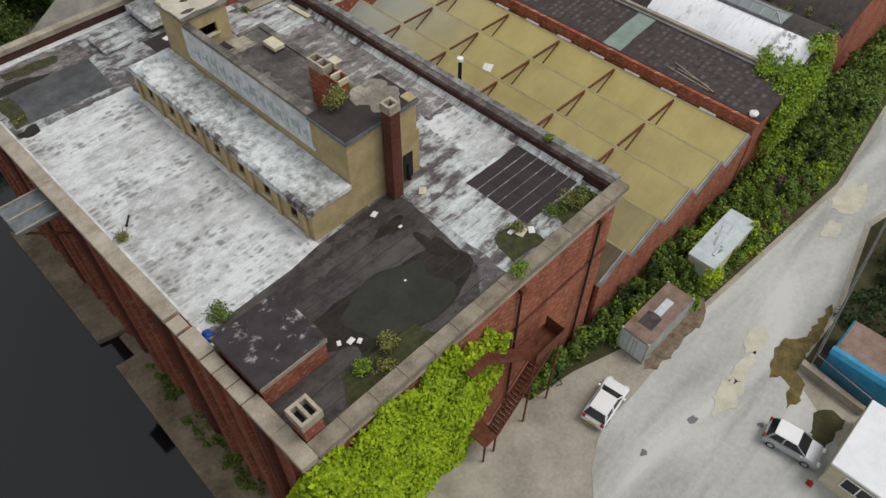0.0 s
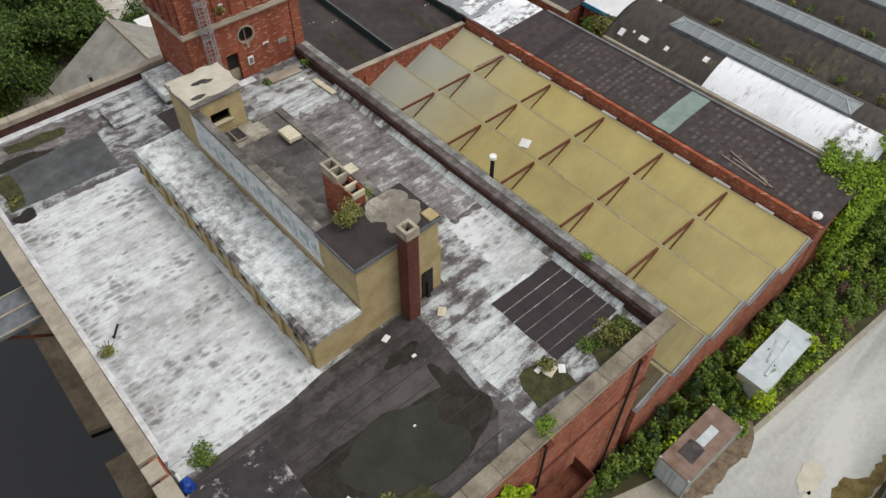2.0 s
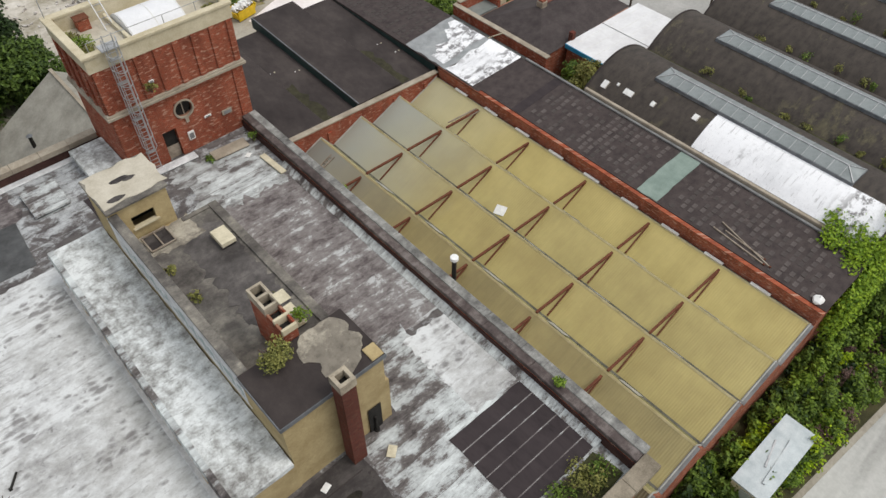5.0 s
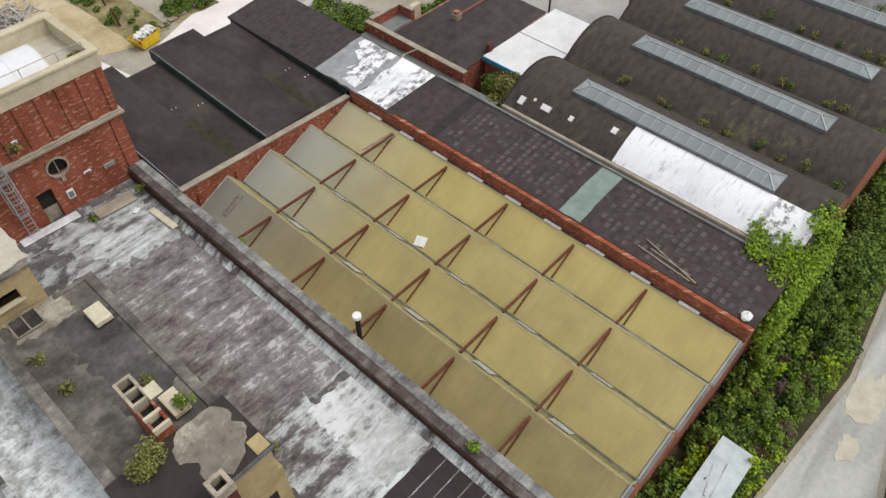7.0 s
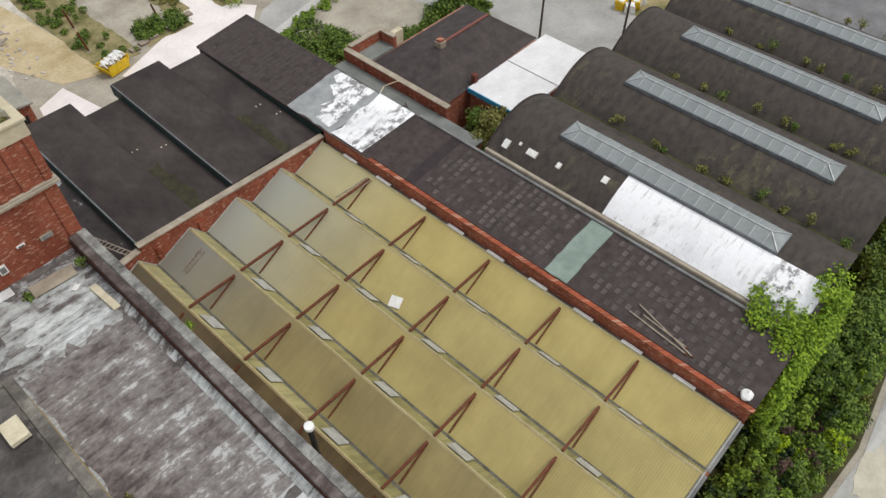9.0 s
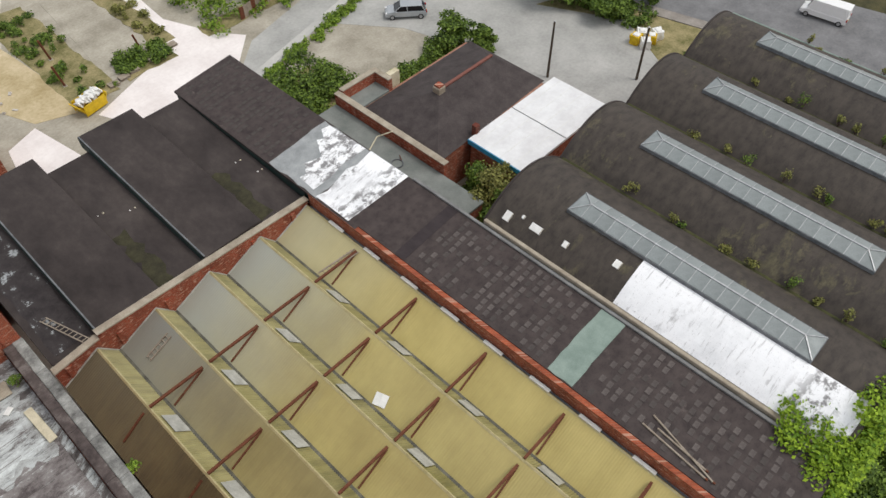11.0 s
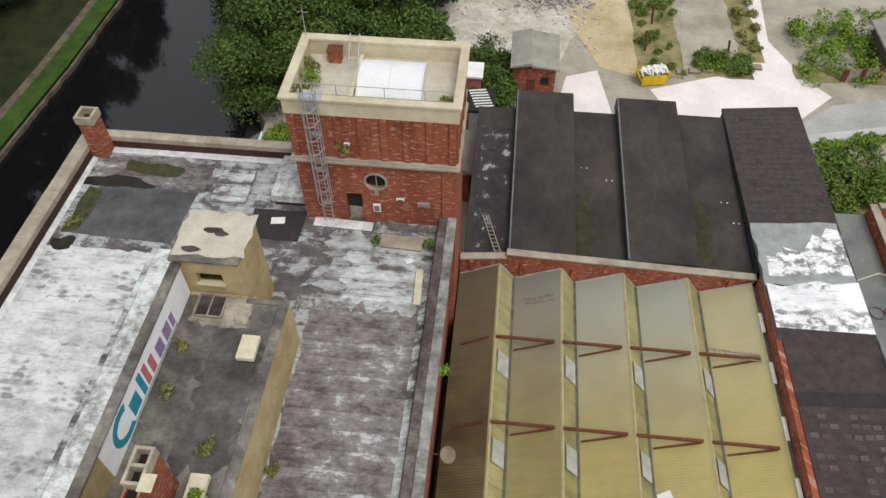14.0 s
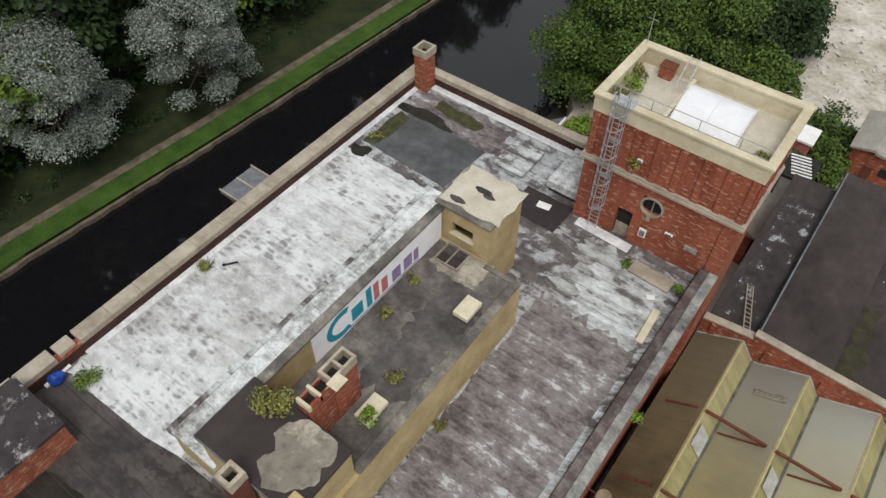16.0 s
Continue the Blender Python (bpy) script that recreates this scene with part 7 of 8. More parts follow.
skip = thing("skip", "yellow skip heaped with white waste bags", "skip")
part("body", extrude_y([(-1.6, 1.2), (-1.1, 0.1), (1.1, 0.1), (1.6, 1.2), (1.5, 1.2), (1.05, 0.2), (-1.05, 0.2), (-1.5, 1.2)], -0.85, 0.85), M["yellow"], skip)
part("end", boxes((-1.25, 1.25, -0.9, -0.85, 0.1, 1.2), (-1.25, 1.25, 0.85, 0.9, 0.1, 1.2)), M["yellow"], skip)
rnd = random.Random(12)
for k in range(7):
    bm = bmesh.new()
    bmesh.ops.create_icosphere(bm, subdivisions=2, radius=0.42)
    for v in bm.verts:
        v.co = v.co * (1 + 0.3 * noise.noise(v.co * 3 + Vector((k, 0, 0)))) + Vector((-1.0 + 0.35 * k, rnd.uniform(-0.4, 0.4), 1.15 + rnd.uniform(0, 0.2)))
    part("waste_bag", bm, M["paper"], skip)
skip.matrix_basis = pose(40.6, 67.4, 0.03, 0, 0, 12)
for k in range(5):
    rnd = random.Random(40 + k)
    bg = thing("bulk_bag", "yellow and white bulk bag on the tarmac", "bag", "bulk bags")
    bm = bmesh.new()
    bmesh.ops.create_cube(bm, size=1.0)
    bmesh.ops.subdivide_edges(bm, edges=bm.edges[:], cuts=3, use_grid_fill=True)
    for v in bm.verts:
        v.co = v.co * (1 + 0.2 * noise.noise(v.co * 3 + Vector((k, 2, 0))))
        v.co.z += 0.5
    part("sack", bm, M["yellow"] if k % 2 else M["paper"], bg)
    part("top", boxes((-0.35, 0.35, -0.35, 0.35, 0.95, 1.12), bevel=0.08), M["paper"], bg)
    bg.matrix_basis = pose(88.4 + 1.15 * (k % 3), 33.6 + 1.2 * (k // 3), 0.03, 0, 0, rnd.uniform(0, 90))
    to_yard(bg, 89, 34)
bs = thing("brick_hut", "small red brick hut with a grey sheet roof", "hut", kind="structure")
part("wall", boxes((27.4, 31.5, 65.2, 70.6, 0, 3.3)), M["brick_tower"], bs)
part("roof", extrude_y([(27.1, 3.3), (29.0, 3.7), (29.2, 3.5), (31.8, 3.3), (31.8, 3.42), (29.3, 3.75), (29.0, 4.0), (27.1, 3.45)], 64.9, 70.9), M["asbestos"], bs)
part("door", boxes((28.8, 29.6, 65.15, 65.197, 0.05, 2.0)), M["rust"], bs)
part("window", boxes((30.1, 30.9, 65.15, 65.197, 1.5, 2.3)), M["dark"], bs)
to_yard(bs, 29.4, 65.2)
rs = thing("red_tank", "small red tank shed with a white roof", "shed", kind="structure")
part("body", boxes((22.0, 24.2, 62.6, 64.6, 0, 3.6)), M["red_paint"], rs)
part("roof", boxes((21.8, 24.4, 62.4, 64.8, 3.6, 3.8)), M["paper"], rs)
to_yard(rs, 23, 63)
for x, y, h in ((74.7, 38.2, 6.4), (80.5, 31.4, 6.0)):
    tp = thing("telegraph_pole", "dark timber telegraph pole by the yard", "pole", "telegraph poles")
    part("shaft", tube((x, y, 0), (x, y, h), 0.14, 0.1, 10), M["bark"], tp)
    part("cap", tube((x, y, h), (x, y, h + 0.06), 0.13, 0.06, 8), M["steel"], tp)
for k in range(6):
    gb = thing("timber_bench", "low grey timber pallet stack by the lane", "pallets", "pallet stacks")
    bx, by = 44.6 + 1.35 * k + (1.2 if k > 2 else 0), 70.4 + 0.35 * k
    for z in (0.05, 0.22):
        part("deck", boxes((bx, bx + 1.1, by, by + 0.8, z, z + 0.08)), M["timber"], gb)
    part("bearer", boxes((bx, bx + 1.1, by + 0.1, by + 0.2, 0.03, 0.22), (bx, bx + 1.1, by + 0.6, by + 0.7, 0.03, 0.22)), M["timber"], gb)
    to_yard(gb, bx, by)
for x, y, h in ((41.6, 74.5, 2.4), (42.8, 80, 2.4), (50.4, 74.2, 2.0)):
    po = thing("rusty_post", "leaning rusty steel post in weeds", "post", "rusty posts")
    part("shaft", beam((x, y, 0), (x - 0.3, y + 0.2, h), 0.18), M["rust"], po)
    part("foot", boxes((x - 0.2, x + 0.2, y - 0.2, y + 0.2, 0, 0.1)), M["concrete"], po)
    to_yard(po, x, y)
gar = thing("timber_garage", "dark timber garage with grey sheet roof", "garage", kind="structure")
part("wall", boxes((66, 74, 72.5, 78, 0, 2.6)), M["bark"], gar)
part("roof", extrude_y([(65.6, 2.6), (74.4, 2.6), (74.4, 2.8), (70, 3.8), (65.6, 2.8)], 72, 78.5), M["asbestos"], gar)
to_yard(gar, 70, 75)
gw = thing("garden_fence", "weathered timber garden fence by lane", "fence")
for k in range(14):
    part("panel", boxes((61.5 + 0.6 * k, 62.06 + 0.6 * k, 71.0 + 0.12 * k, 71.06 + 0.12 * k, 0, 1.5)), M["timber"] if k % 3 else M["rust"], gw)
to_yard(gw, 65, 71)
bm = bmesh.new()
rnd = random.Random(77)
for k in range(620):
    x, y = rnd.gauss(31.5, 2.3), rnd.gauss(85.5, 1.9)
    s = rnd.uniform(0.15, 0.7)
    p = Vector((x, y, max(0.05, 1.3 - 0.3 * math.hypot(x - 31.5, (y - 85.5))) * rnd.random()))
    d = Vector((rnd.uniform(-1, 1), rnd.uniform(-1, 1), rnd.uniform(-0.3, 0.5))).normalized() * s * rnd.choice((0.6, 0.8, 2.2))
    add_beam(bm, p, p + d, s * 0.35, s * 0.3)
to_yard(tagged(part("rubble_heap", bm, [M["rubble"]]), "heap of broken concrete and demolition scrap", "rubble", kind="stuff"), 31.5, 85.5)
bm = bmesh.new()
for k in range(900):
    x, y = rnd.uniform(-2, 36), rnd.uniform(72, 105)
    s = rnd.uniform(0.06, 0.3)
    p = Vector((x, y, 0.03))
    add_beam(bm, p, p + Vector((rnd.uniform(-1, 1), rnd.uniform(-1, 1), rnd.uniform(0, 0.4))) * s * 2, s, s * 0.6)
tagged(part("rubble_scatter", bm, [M["rubble"]]), "scattered pale rubble over the chalky ground", "rubble", kind="stuff")

# ---- plants ----
rng = np.random.default_rng(5)
k = 26000
px = rng.uniform(-0.05, 14.2, k)
pz = rng.uniform(0.0, 14.9, k)
top = 13.9 + 0.5 * np.sin(px * 1.7) + 0.35 * np.sin(px * 4.3 + 1) - np.clip(px - 9.0, 0, 9) * 0.72
side = 13.6 - np.clip(9.0 - pz, 0, 9) * 0.36 + 0.5 * np.sin(pz * 1.9) - np.clip(pz - 9.5, 0, 6) * 0.25
keep = (pz < top) & (px < side)
px, pz = px[keep], pz[keep]
pos = np.stack([px, 0.22 - rng.uniform(0.0, 0.42, len(px)) - 0.12 * np.sin(px * 2.1 + 1.3 * np.sin(pz)), pz], 1)
tagged(leaves("ivy", pos, np.tile([0, -0.8, 0.25], (len(px), 1)), 0.15, M["leaf_ivy"], None, rng), "dense bright yellow-green creeper covering the brick wall", "ivy", kind="stuff")
kw = 2600
wy, wz = rng.uniform(0, 3.6, kw), rng.uniform(0, 14.2, kw)
kk = wz < 14.4 - wy * 2.6
pos = np.stack([0.0 - rng.uniform(0.0, 0.25, kk.sum()), wy[kk], wz[kk]], 1)
tagged(leaves("ivy", pos, np.tile([-0.8, 0, 0.25], (len(pos), 1)), 0.15, M["leaf_ivy"], None, rng), "bright creeper round the corner of the wall", "ivy", kind="stuff")


def tuft(name, label, x, y, z, r, h, mat, count=260, size=0.07, seed=0, group=""):
    """A weed: thin stems with leaves."""
    t = thing(name, label, "plant", group)
    rr = random.Random(seed + int(x * 10))
    bm = bmesh.new()
    for i in range(7):
        a, q = rr.uniform(0, 6.28), rr.uniform(0.2, 1.0) * r
        add_beam(bm, (x, y, z), (x + q * math.cos(a), y + q * math.sin(a), z + h * rr.uniform(0.5, 1.0)), 0.025)
    part("stems", bm, M["twig"], t)
    cen = [(x + rr.uniform(-0.6, 0.6) * r, y + rr.uniform(-0.6, 0.6) * r, z + h * rr.uniform(0.3, 0.75), r * 0.5, r * 0.5, h * 0.32) for i in range(6)]
    leaf_cloud("foliage", cen, count, size, mat, t, seed + 3)
    return t


for x, y, z, r, h, mm, n_ in ((1.5, 17.7, 14, 0.5, 0.45, "leaf_olive", 220), (2.2, 9.7, 14, 0.75, 0.55, "leaf_mid", 420), (5.1, 2.3, 14, 0.6, 0.7, "leaf_bright", 380), (7.0, 2.5, 14, 0.7, 0.7, "leaf_olive", 380), (6.0, 1.6, 14, 0.7, 0.4, "leaf_olive", 260), (20.6, 1.9, 14, 1.0, 0.6, "leaf_olive", 520), (21.6, 1.6, 14, 0.7, 0.5, "leaf_mid", 260), (19.6, 2.2, 14, 0.6, 0.3, "leaf_mid", 220), (17.0, 2.9, 14, 0.45, 0.4, "leaf_olive", 180), (14.1, 0.2, 14.9, 0.5, 0.8, "leaf_bright", 320), (23.2, 5.6, 14.9, 0.35, 0.5, "leaf_bright", 200), (13.0, 12.6, 19.38, 0.75, 0.9, "leaf_olive", 620), (12.7, 12.4, 19.38, 0.5, 0.8, "leaf_olive", 260), (15.65, 36.6, 21.6, 0.5, 0.7, "leaf_olive", 240), (15.5, 14.9, 17.6, 0.4, 0.6, "leaf_bright", 200), (14.9, 17.2, 17.25, 0.5, 0.4, "leaf_olive", 140), (12.6, 19.5, 17.25, 0.4, 0.3, "leaf_olive", 110), (12.4, 21.8, 17.25, 0.4, 0.35, "leaf_olive", 120), (15.7, 34.2, 21.6, 0.6, 0.9, "leaf_olive", 360), (15.8, 35.6, 21.6, 0.6, 0.8, "leaf_bright", 340), (23.1, 34.3, 21.6, 0.45, 0.5, "leaf_olive", 180), (17.8, 32.8, 19.2, 0.45, 0.8, "leaf_olive", 160), (22.4, 31.2, 14, 0.35, 0.8, "leaf_mid", 160), (19.4, 31.4, 14, 0.4, 0.3, "leaf_mid", 130), (16.9, 17.8, 14, 0.4, 0.4, "leaf_olive", 110), (24.3, 12.6, 4.9, 0.5, 0.6, "leaf_bright", 200), (23.95, 23.5, 13.6, 0.3, 0.8, "leaf_bright", 150), (1.8, 31.2, 14, 0.5, 0.12, "leaf_olive", 120), (17.3, 12.5, 14, 0.35, 0.5, "leaf_olive", 110)):
    tuft("weed", "self-sown weed tuft growing from the roof", x, y, z, r, h, M[mm], n_, 0.075, int(x * 7), "roof weeds")
for kx in range(4):
    cx = BC + BW + BS * kx
    r = random.Random(90 + kx)
    for i in range(9):
        tuft("weed", "sapling rooted in valley gutter between barrel roofs", cx + r.uniform(-0.4, 0.4), 2 + 2.1 * i + r.uniform(-0.8, 0.8), BZ + 0.1, r.uniform(0.3, 0.6), r.uniform(0.4, 1.3), M["leaf_olive" if i % 3 else "leaf_mid"], 150, 0.08, i + 11 * kx, "valley saplings")


def tree(name, label, x, y, z, h, r, mat, count, size, seed, low=0.3, limbs=11, clump=1.0):
    t = thing(name, label, "tree")
    rr = random.Random(seed)
    bm = bmesh.new()
    add_tube(bm, (x, y, z - 0.2), (x + rr.uniform(-0.3, 0.3), y, z + h * 0.6), 0.045 * h * 0.5, 0.02 * h * 0.4, 9)
    cen = []
    for i in range(limbs):
        a = 6.283 * i * (1 if limbs < 12 else 2.6) / limbs + rr.uniform(-0.4, 0.4)
        q = r * rr.uniform(0.25, 0.85)
        zz = z + h * rr.uniform(low, 0.86)
        tip = (x + q * math.cos(a), y + q * math.sin(a), zz)
        add_tube(bm, (x, y, z + h * rr.uniform(0.2, 0.45)), tip, 0.09, 0.02, 5)
        s = r * rr.uniform(0.3, 0.5) * clump
        cen.append((*tip, s, s, s * rr.uniform(0.6, 0.95)))
        cen.append((tip[0] + rr.uniform(-1, 1) * s, tip[1] + rr.uniform(-1, 1) * s, tip[2] + rr.uniform(-0.5, 0.9) * s, s * 0.55, s * 0.55, s * 0.45))
    cen.append((x, y, z + h * 0.85, r * 0.45, r * 0.45, h * 0.15))
    part("trunk", bm, M["bark"], t)
    leaf_cloud("crown", cen, count, size, mat, t, seed)
    return t


# far bank wood and silver willows
tree("willow_tree", "silver-leaved willow tree on the canal bank", -28.3, 24.6, 0.6, 12.6, 6.4, M["leaf_silver"], 46000, 0.105, 1, 0.15, 52, 0.46)
tree("willow_tree", "silver-leaved willow tree on the canal bank", -24.4, 37.0, 0.6, 12.2, 5.9, M["leaf_silver"], 46000, 0.105, 2, 0.15, 52, 0.46)
r = random.Random(33)
for i in range(20):
    yy_ = 2 + 5.6 * i + r.uniform(-1.5, 1.5)
    tree("woodland_tree", "dark green tree in the wood across the canal", -31.0 - r.uniform(0, 3), yy_ - 1.5, 0.6, r.uniform(20, 26), r.uniform(4.8, 6.2), M["leaf_dark" if i % 4 else "leaf_mid"], 8500, 0.36, 100 + i, 0.12)
for i in range(14):
    tree("woodland_tree", "dark green tree in the wood across the canal", -44 - r.uniform(0, 6), 2 + 9.5 * i + r.uniform(-2, 2), 0.6, r.uniform(28, 34), r.uniform(6.5, 8), M["leaf_dark"], 7000, 0.48, 200 + i, 0.1)
for i, (x, y, h, rr_, mm) in enumerate(((4.0, 63.0, 11.5, 6.0, "leaf_deep"), (1.6, 70.0, 11.5, 6.0, "leaf_deep"), (9.4, 69, 11, 5.8, "leaf_deep"), (-2.0, 77, 10, 5, "leaf_dark"), (4.5, 76, 10, 5.4, "leaf_dark"), (12.5, 75, 9, 4.6, "leaf_dark"), (-5, 86, 11, 5.5, "leaf_dark"), (3, 86, 10, 5.4, "leaf_dark"), (17, 69.5, 6.5, 3.6, "leaf_deep"), (-8, 98, 10, 5.5, "leaf_dark"), (10, 84, 10, 5, "leaf_dark"), (3, 97, 10, 5.5, "leaf_dark"), (16, 81, 7, 4, "leaf_dark"))):
    tree("bank_tree", "large green tree beside the canal basin", *yard_at(x, y), 0, h, rr_, M[mm], 38000 if i < 4 else 15000, 0.16 if i < 4 else 0.22, 300 + i, 0.05, 30, 0.85)
r = random.Random(51)
for i in range(16):
    tree("street_tree", "dark green tree along the main street verge", *yard_at(92 + r.uniform(-3, 9), 46 + 3.4 * i + r.uniform(-2, 2)), 0, r.uniform(6, 9), r.uniform(3.4, 4.6), M["leaf_dark" if i % 2 else "leaf_mid"], 5000, 0.3, 400 + i, 0.1)


def thicket(name, label, region, n_c, r0, r1, h0, h1, mat, count, size, seed, kind="stuff"):
    rr = random.Random(seed)
    cen = []
    for i in range(n_c * 3):
        x, y = region(rr)
        s = rr.uniform(r0, r1) * rr.uniform(0.35, 0.8)
        h = rr.uniform(h0, h1) * rr.uniform(0.45, 1.05)
        cen.append((x, y, h * 0.45, s, s, h * 0.55))
    return tagged(leaf_cloud(name, cen, count, size, mat, None, seed), label, "undergrowth", kind=kind)


def strip_south(a, b, n0=0.0, n1=1.0):
    def f(rr):
        x = rr.uniform(a, b)
        edge = np.interp(x, [16, 20, 23, 30, 40, 51, 66, 90], [-0.4, -1.0, -1.9, -4.2, -5.0, -5.6, -4.0, -1.0])
        inner = 0.0 if x < 50 else 0.1
        return x, inner + (edge - inner) * rr.uniform(n0, n1)
    return f


thicket("undergrowth", "dense green bramble and nettle undergrowth by wall", strip_south(16, 33, 0, 0.75), 46, 0.4, 0.8, 0.7, 2.6, M["leaf_mid"], 12000, 0.13, 1)
thicket("undergrowth", "dense green bramble and nettle undergrowth by wall", strip_south(33, 50, 0, 0.95), 60, 0.4, 0.9, 0.6, 2.4, M["leaf_mid"], 15000, 0.13, 2)
thicket("undergrowth", "fresh green weeds along the road edge", strip_south(24, 66, 0.55, 1.0), 120, 0.3, 0.8, 0.3, 1.3, M["leaf_bright"], 24000, 0.11, 3)
thicket("undergrowth", "tall green shrubs below the barrel sheds", strip_south(50, 90, 0, 0.9), 80, 0.6, 1.4, 0.9, 3.4, M["leaf_mid"], 24000, 0.16, 4)
thicket("undergrowth", "olive dry weeds along the road edge", strip_south(28, 60, 0.4, 1.0), 60, 0.4, 0.8, 0.3, 0.8, M["leaf_olive"], 8000, 0.1, 5)
thicket("undergrowth", "tangle of dead brown bramble twigs", lambda q: (q.gauss(50.5, 1.2), q.gauss(-3.4, 0.7)), 9, 0.5, 0.9, 0.6, 1.2, M["twig"], 2600, 0.13, 6)
thicket("undergrowth", "tangle of dead brown bramble twigs", lambda q: (q.gauss(44.5, 1.4), q.gauss(-3.0, 0.6)), 6, 0.4, 0.8, 0.4, 0.9, M["twig"], 1600, 0.12, 16)
tagged(leaf_cloud("ivy", [(47 + 0.7 * i, -0.2 - 0.1 * (i % 3), 3.4 + 0.35 * i * (i < 12), 0.9, 0.7, 3.2) for i in range(10)] + [(50 + 0.5 * i, 0.7, 8.1 + 0.12 * i, 0.7, 0.9, 0.5) for i in range(7)] + [(49.4 + 0.9 * (i % 4), 0.9 + 0.45 * i, 7.9 + 0.3 * (i % 4), 0.8, 0.9, 0.5) for i in range(7)] + [(48.6, 0.8, 7.5, 0.9, 0.9, 0.4), (53.0, 0.6, 9.8, 1.6, 0.7, 0.5)], 16000, 0.13, M["leaf_lime"], None, 8), "bright green creeper climbing over the shed corner", "ivy", kind="stuff")
for i in range(4):
    x, y = 53 + 3 * i, -1.2 - 0.3 * i
    tree("shrub_tree", "young green sycamore below the shed wall", x, y, 0, 5.0 + (i % 2), 2.0, M["leaf_mid"], 3200, 0.17, 500 + i, 0.15)
for x, y, h, q, mm in ((56.0, 29.8, 5.6, 2.3, "leaf_olive"), (55.4, 27.9, 5.0, 2.0, "leaf_mid"), (56.6, 31.8, 4.4, 1.7, "leaf_mid")):
    tree("bush", "overgrown green bush between the roofs", x, y, 0, h, q, M[mm], 4200, 0.14, int(x * 9), 0.1)
thicket("undergrowth", "green shrubs at the edge of car park", lambda q: yard_at(*((q.uniform(51.5, 62), q.uniform(50, 60) if q.random() < 0.4 else q.uniform(50, 56)))), 46, 0.8, 1.6, 0.8, 2.4, M["leaf_mid"], 15000, 0.16, 9)
thicket("undergrowth", "green shrubs at the edge of car park", lambda q: yard_at(*((q.uniform(60, 75), q.gauss(48.6, 0.8)))), 34, 0.6, 1.2, 0.6, 1.6, M["leaf_mid"], 10000, 0.15, 10)
thicket("undergrowth", "green weeds bordering the lane", lambda q: yard_at(*((lambda s: (56 + 24 * s, 59.6 + 6.5 * s + q.gauss(0, 0.4)))(q.random()))), 50, 0.3, 0.8, 0.3, 0.8, M["leaf_bright"], 7000, 0.13, 11)
for x, y, h, q in ((73.5, 49.0, 3.6, 2.1), (76.2, 46.5, 2.4, 1.4), (93.5, 42.0, 4.2, 2.6), (90.8, 40.0, 3.4, 2.0), (96.0, 38.0, 3.0, 1.6)):
    tree("bush", "rounded green bush beside the car park", *yard_at(x, y), 0, h, q, M["leaf_mid"], 4600, 0.16, int(x), 0.1)
thicket("undergrowth", "green weeds in the demolished yard", lambda q: yard_at(*((q.uniform(41, 45.5), q.uniform(70.5, 92)))), 13, 0.5, 1.0, 0.4, 1.4, M["leaf_mid"], 4200, 0.14, 12)
thicket("undergrowth", "green weeds by the concrete slab", lambda q: yard_at(*((q.uniform(47, 52.5), q.uniform(71.0, 74)))), 12, 0.6, 1.1, 0.5, 1.6, M["leaf_mid"], 5500, 0.14, 13)
thicket("undergrowth", "green weeds by the white lane", lambda q: yard_at(*((q.uniform(52.2, 54.5), q.uniform(74, 95)))), 11, 0.5, 1.0, 0.4, 1.4, M["leaf_olive"], 3500, 0.14, 14)
thicket("undergrowth", "dark bushes around the brick hut", lambda q: yard_at(*((q.uniform(18, 27.4), q.uniform(61.5, 72)))), 60, 0.8, 1.7, 1.0, 3.2, M["leaf_deep"], 22000, 0.16, 15)
thicket("undergrowth", "green hedges and gardens beyond the lane", lambda q: yard_at(*((q.uniform(58, 90), q.gauss(73 if q.random() < 0.5 else 80, 2.4)))), 70, 0.8, 1.8, 0.6, 2.4, M["leaf_bright"], 16000, 0.18, 17)
thicket("undergrowth", "dark weeds behind the palisade fence", lambda q: (q.uniform(36, 60), -12.6 - q.random() * 5), 60, 0.5, 1.2, 0.6, 2.0, M["leaf_dark"], 9000, 0.14, 18)
thicket("undergrowth", "weeds along the wharf foot", lambda q: (q.uniform(-0.9, 0.2), q.uniform(-3, 20)), 40, 0.25, 0.55, 0.4, 1.1, M["leaf_mid"], 5000, 0.09, 20)
thicket("undergrowth", "small shrubs on basin bank", lambda q: (q.uniform(4.5, 11), q.uniform(44, 57)), 26, 0.6, 1.2, 0.8, 2.2, M["leaf_bright"], 8000, 0.15, 21)
thicket("undergrowth", "long grass at the canal bank edge", lambda q: (-26.0 - abs(q.gauss(0, 1.2)), q.uniform(0, 60)), 60, 0.4, 0.9, 0.9, 1.7, M["leaf_dark"], 7000, 0.12, 22)
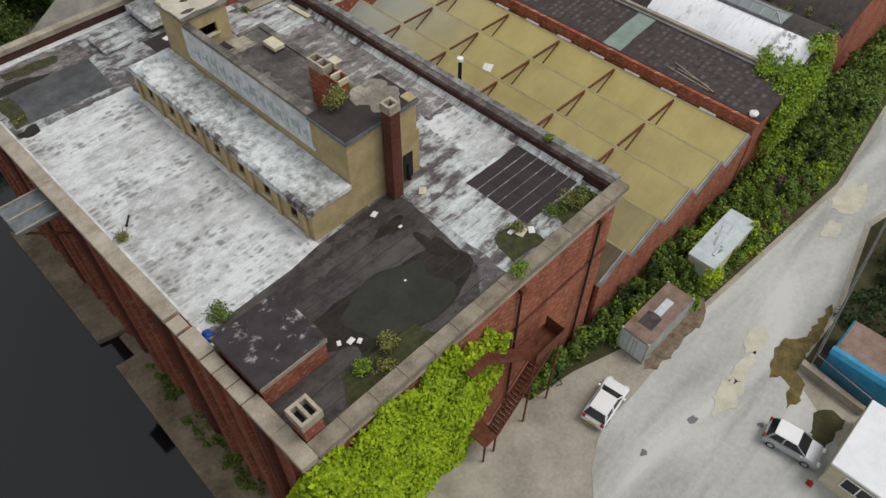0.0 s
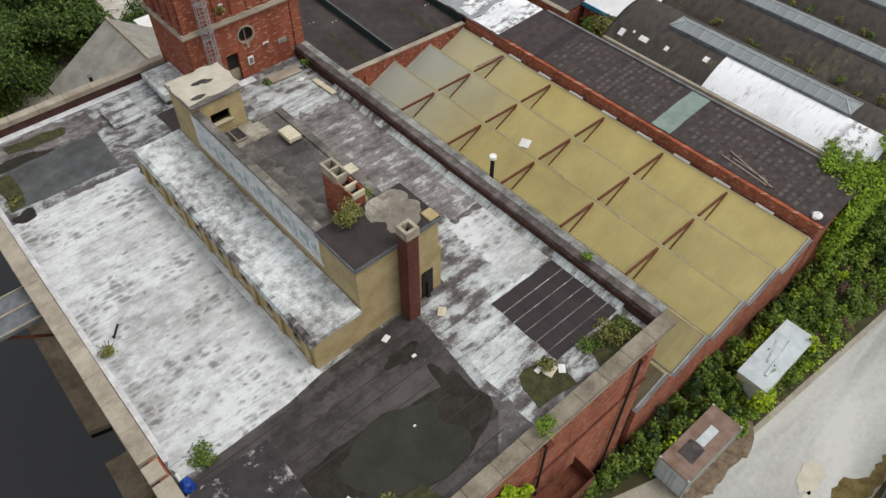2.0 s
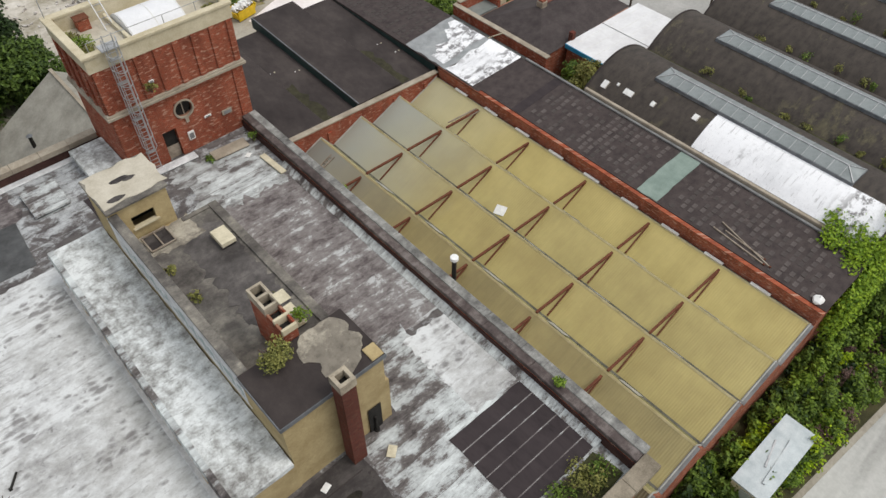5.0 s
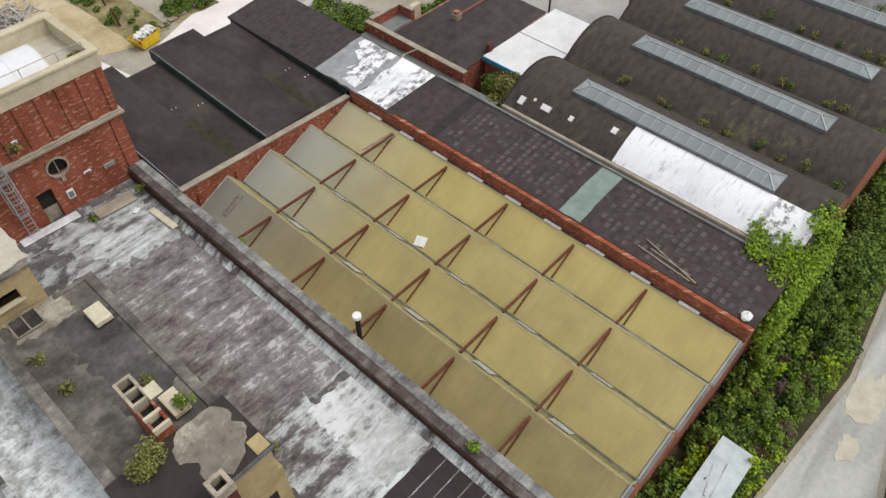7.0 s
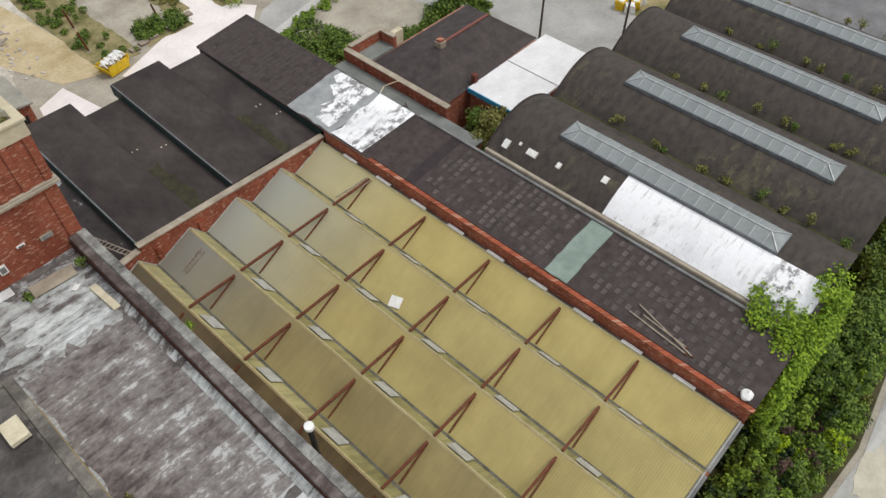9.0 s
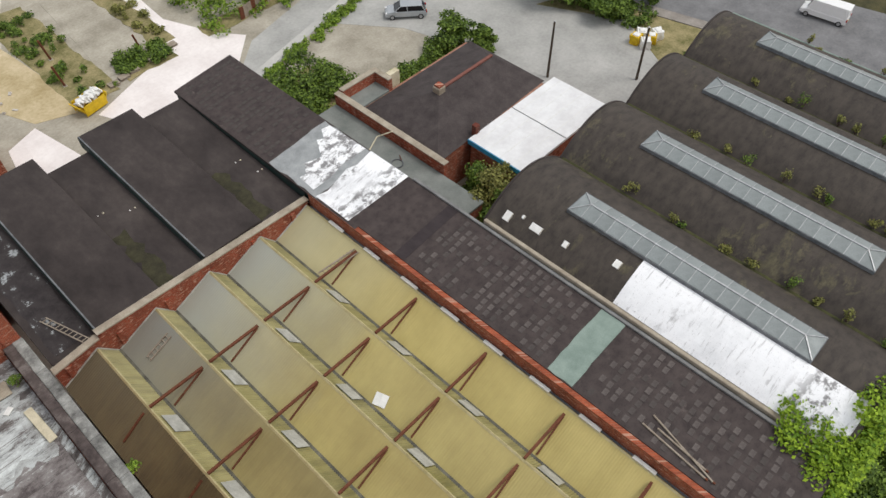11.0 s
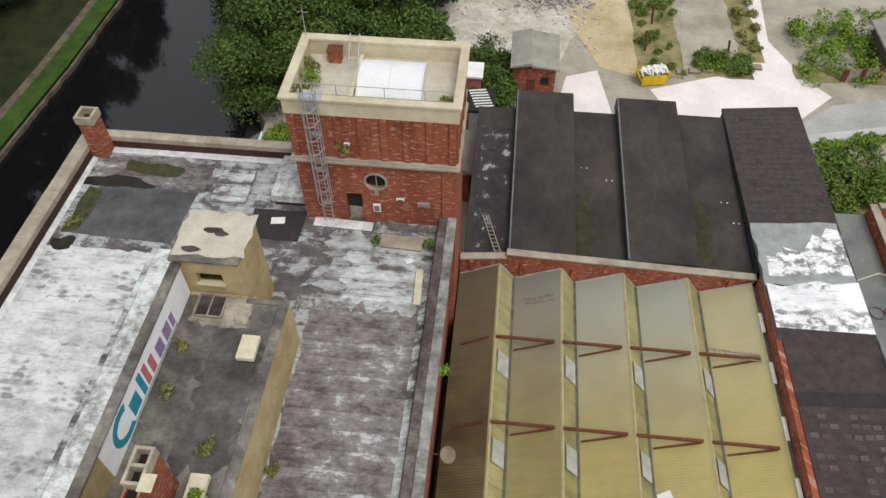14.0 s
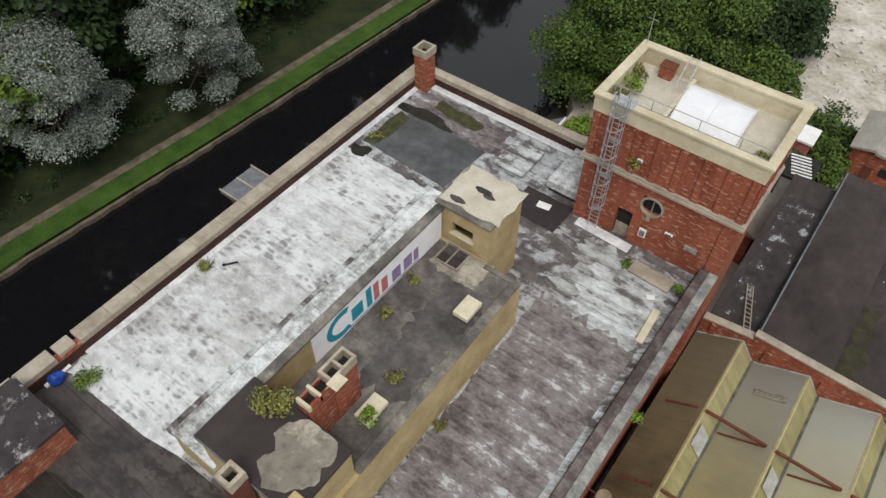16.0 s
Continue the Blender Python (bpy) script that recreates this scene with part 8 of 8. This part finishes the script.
thicket("undergrowth", "scrub below woodland across the canal", lambda q: (-30.5 - q.random() * 6, q.uniform(0, 120)), 120, 1.2, 2.4, 1.6, 4.5, M["leaf_dark"], 26000, 0.3, 23)
thicket("undergrowth", "green verge along the main street", lambda q: yard_at(*((q.uniform(90, 95), q.uniform(36, 46)) if q.random() < 0.6 else (q.uniform(86, 94), q.uniform(10, 30)))), 60, 0.5, 1.2, 0.5, 1.6, M["leaf_mid"], 8000, 0.18, 24)

thicket("undergrowth", "patches of fresh bright bramble over the bank", strip_south(33, 88, 0.1, 0.9), 75, 0.4, 1.1, 0.8, 2.8, M["leaf_bright"], 24000, 0.13, 31)
thicket("undergrowth", "dark nettle clumps over the bank", strip_south(18, 88, 0.0, 0.8), 40, 0.4, 1.0, 0.8, 2.4, M["leaf_dark"], 8000, 0.14, 32)

thicket("undergrowth", "dry brown stems among the brambles", strip_south(38, 80, 0.25, 0.95), 16, 0.4, 1.0, 0.9, 2.6, M["twig"], 4200, 0.12, 41)
thicket("undergrowth", "yellow-green nettles over the bank", strip_south(24, 80, 0.2, 1.0), 26, 0.4, 1.0, 1.0, 2.9, M["leaf_ivy"], 6500, 0.12, 42)

# ---- lighter slates on the brown roof, the ones nearest the walk as pieces ----
slate_me = bpy.data.meshes.new("slate")
sbm = boxes((0, 0.42, 0, 0.3, 0, 0.02))
sbm.to_mesh(slate_me)
sbm.free()
slate_me.materials.append(M["slate"])
r = random.Random(64)
cells = [(44.35 + 0.56 * i, 1.2 + 0.62 * j) for j in range(42) for i in range(9)]
picked = [c for c in cells if r.random() < 0.72 and not 12.9 < c[1] < 15.5 and not (c[1] > 26.6 and r.random() < 0.6)]
for x, y in picked[:300]:
    p = new("slate", slate_me)
    p.parent = strip
    p.location = (x + r.uniform(-0.04, 0.04), y + r.uniform(-0.04, 0.04), zs(x) + 0.002)
    p.rotation_euler = (0, -math.atan(RISE), 0)
bm = bmesh.new()
for j in range(21):
    for i in range(9):
        if r.random() < 0.6:
            x, y = 44.2 + 0.56 * i, 42.0 + 0.57 * j
            add_box(bm, x, x + 0.42, y, y + 0.3, ZS, ZS + 0.02)
pitched(part("slate_field", bm, M["slate"], strip))
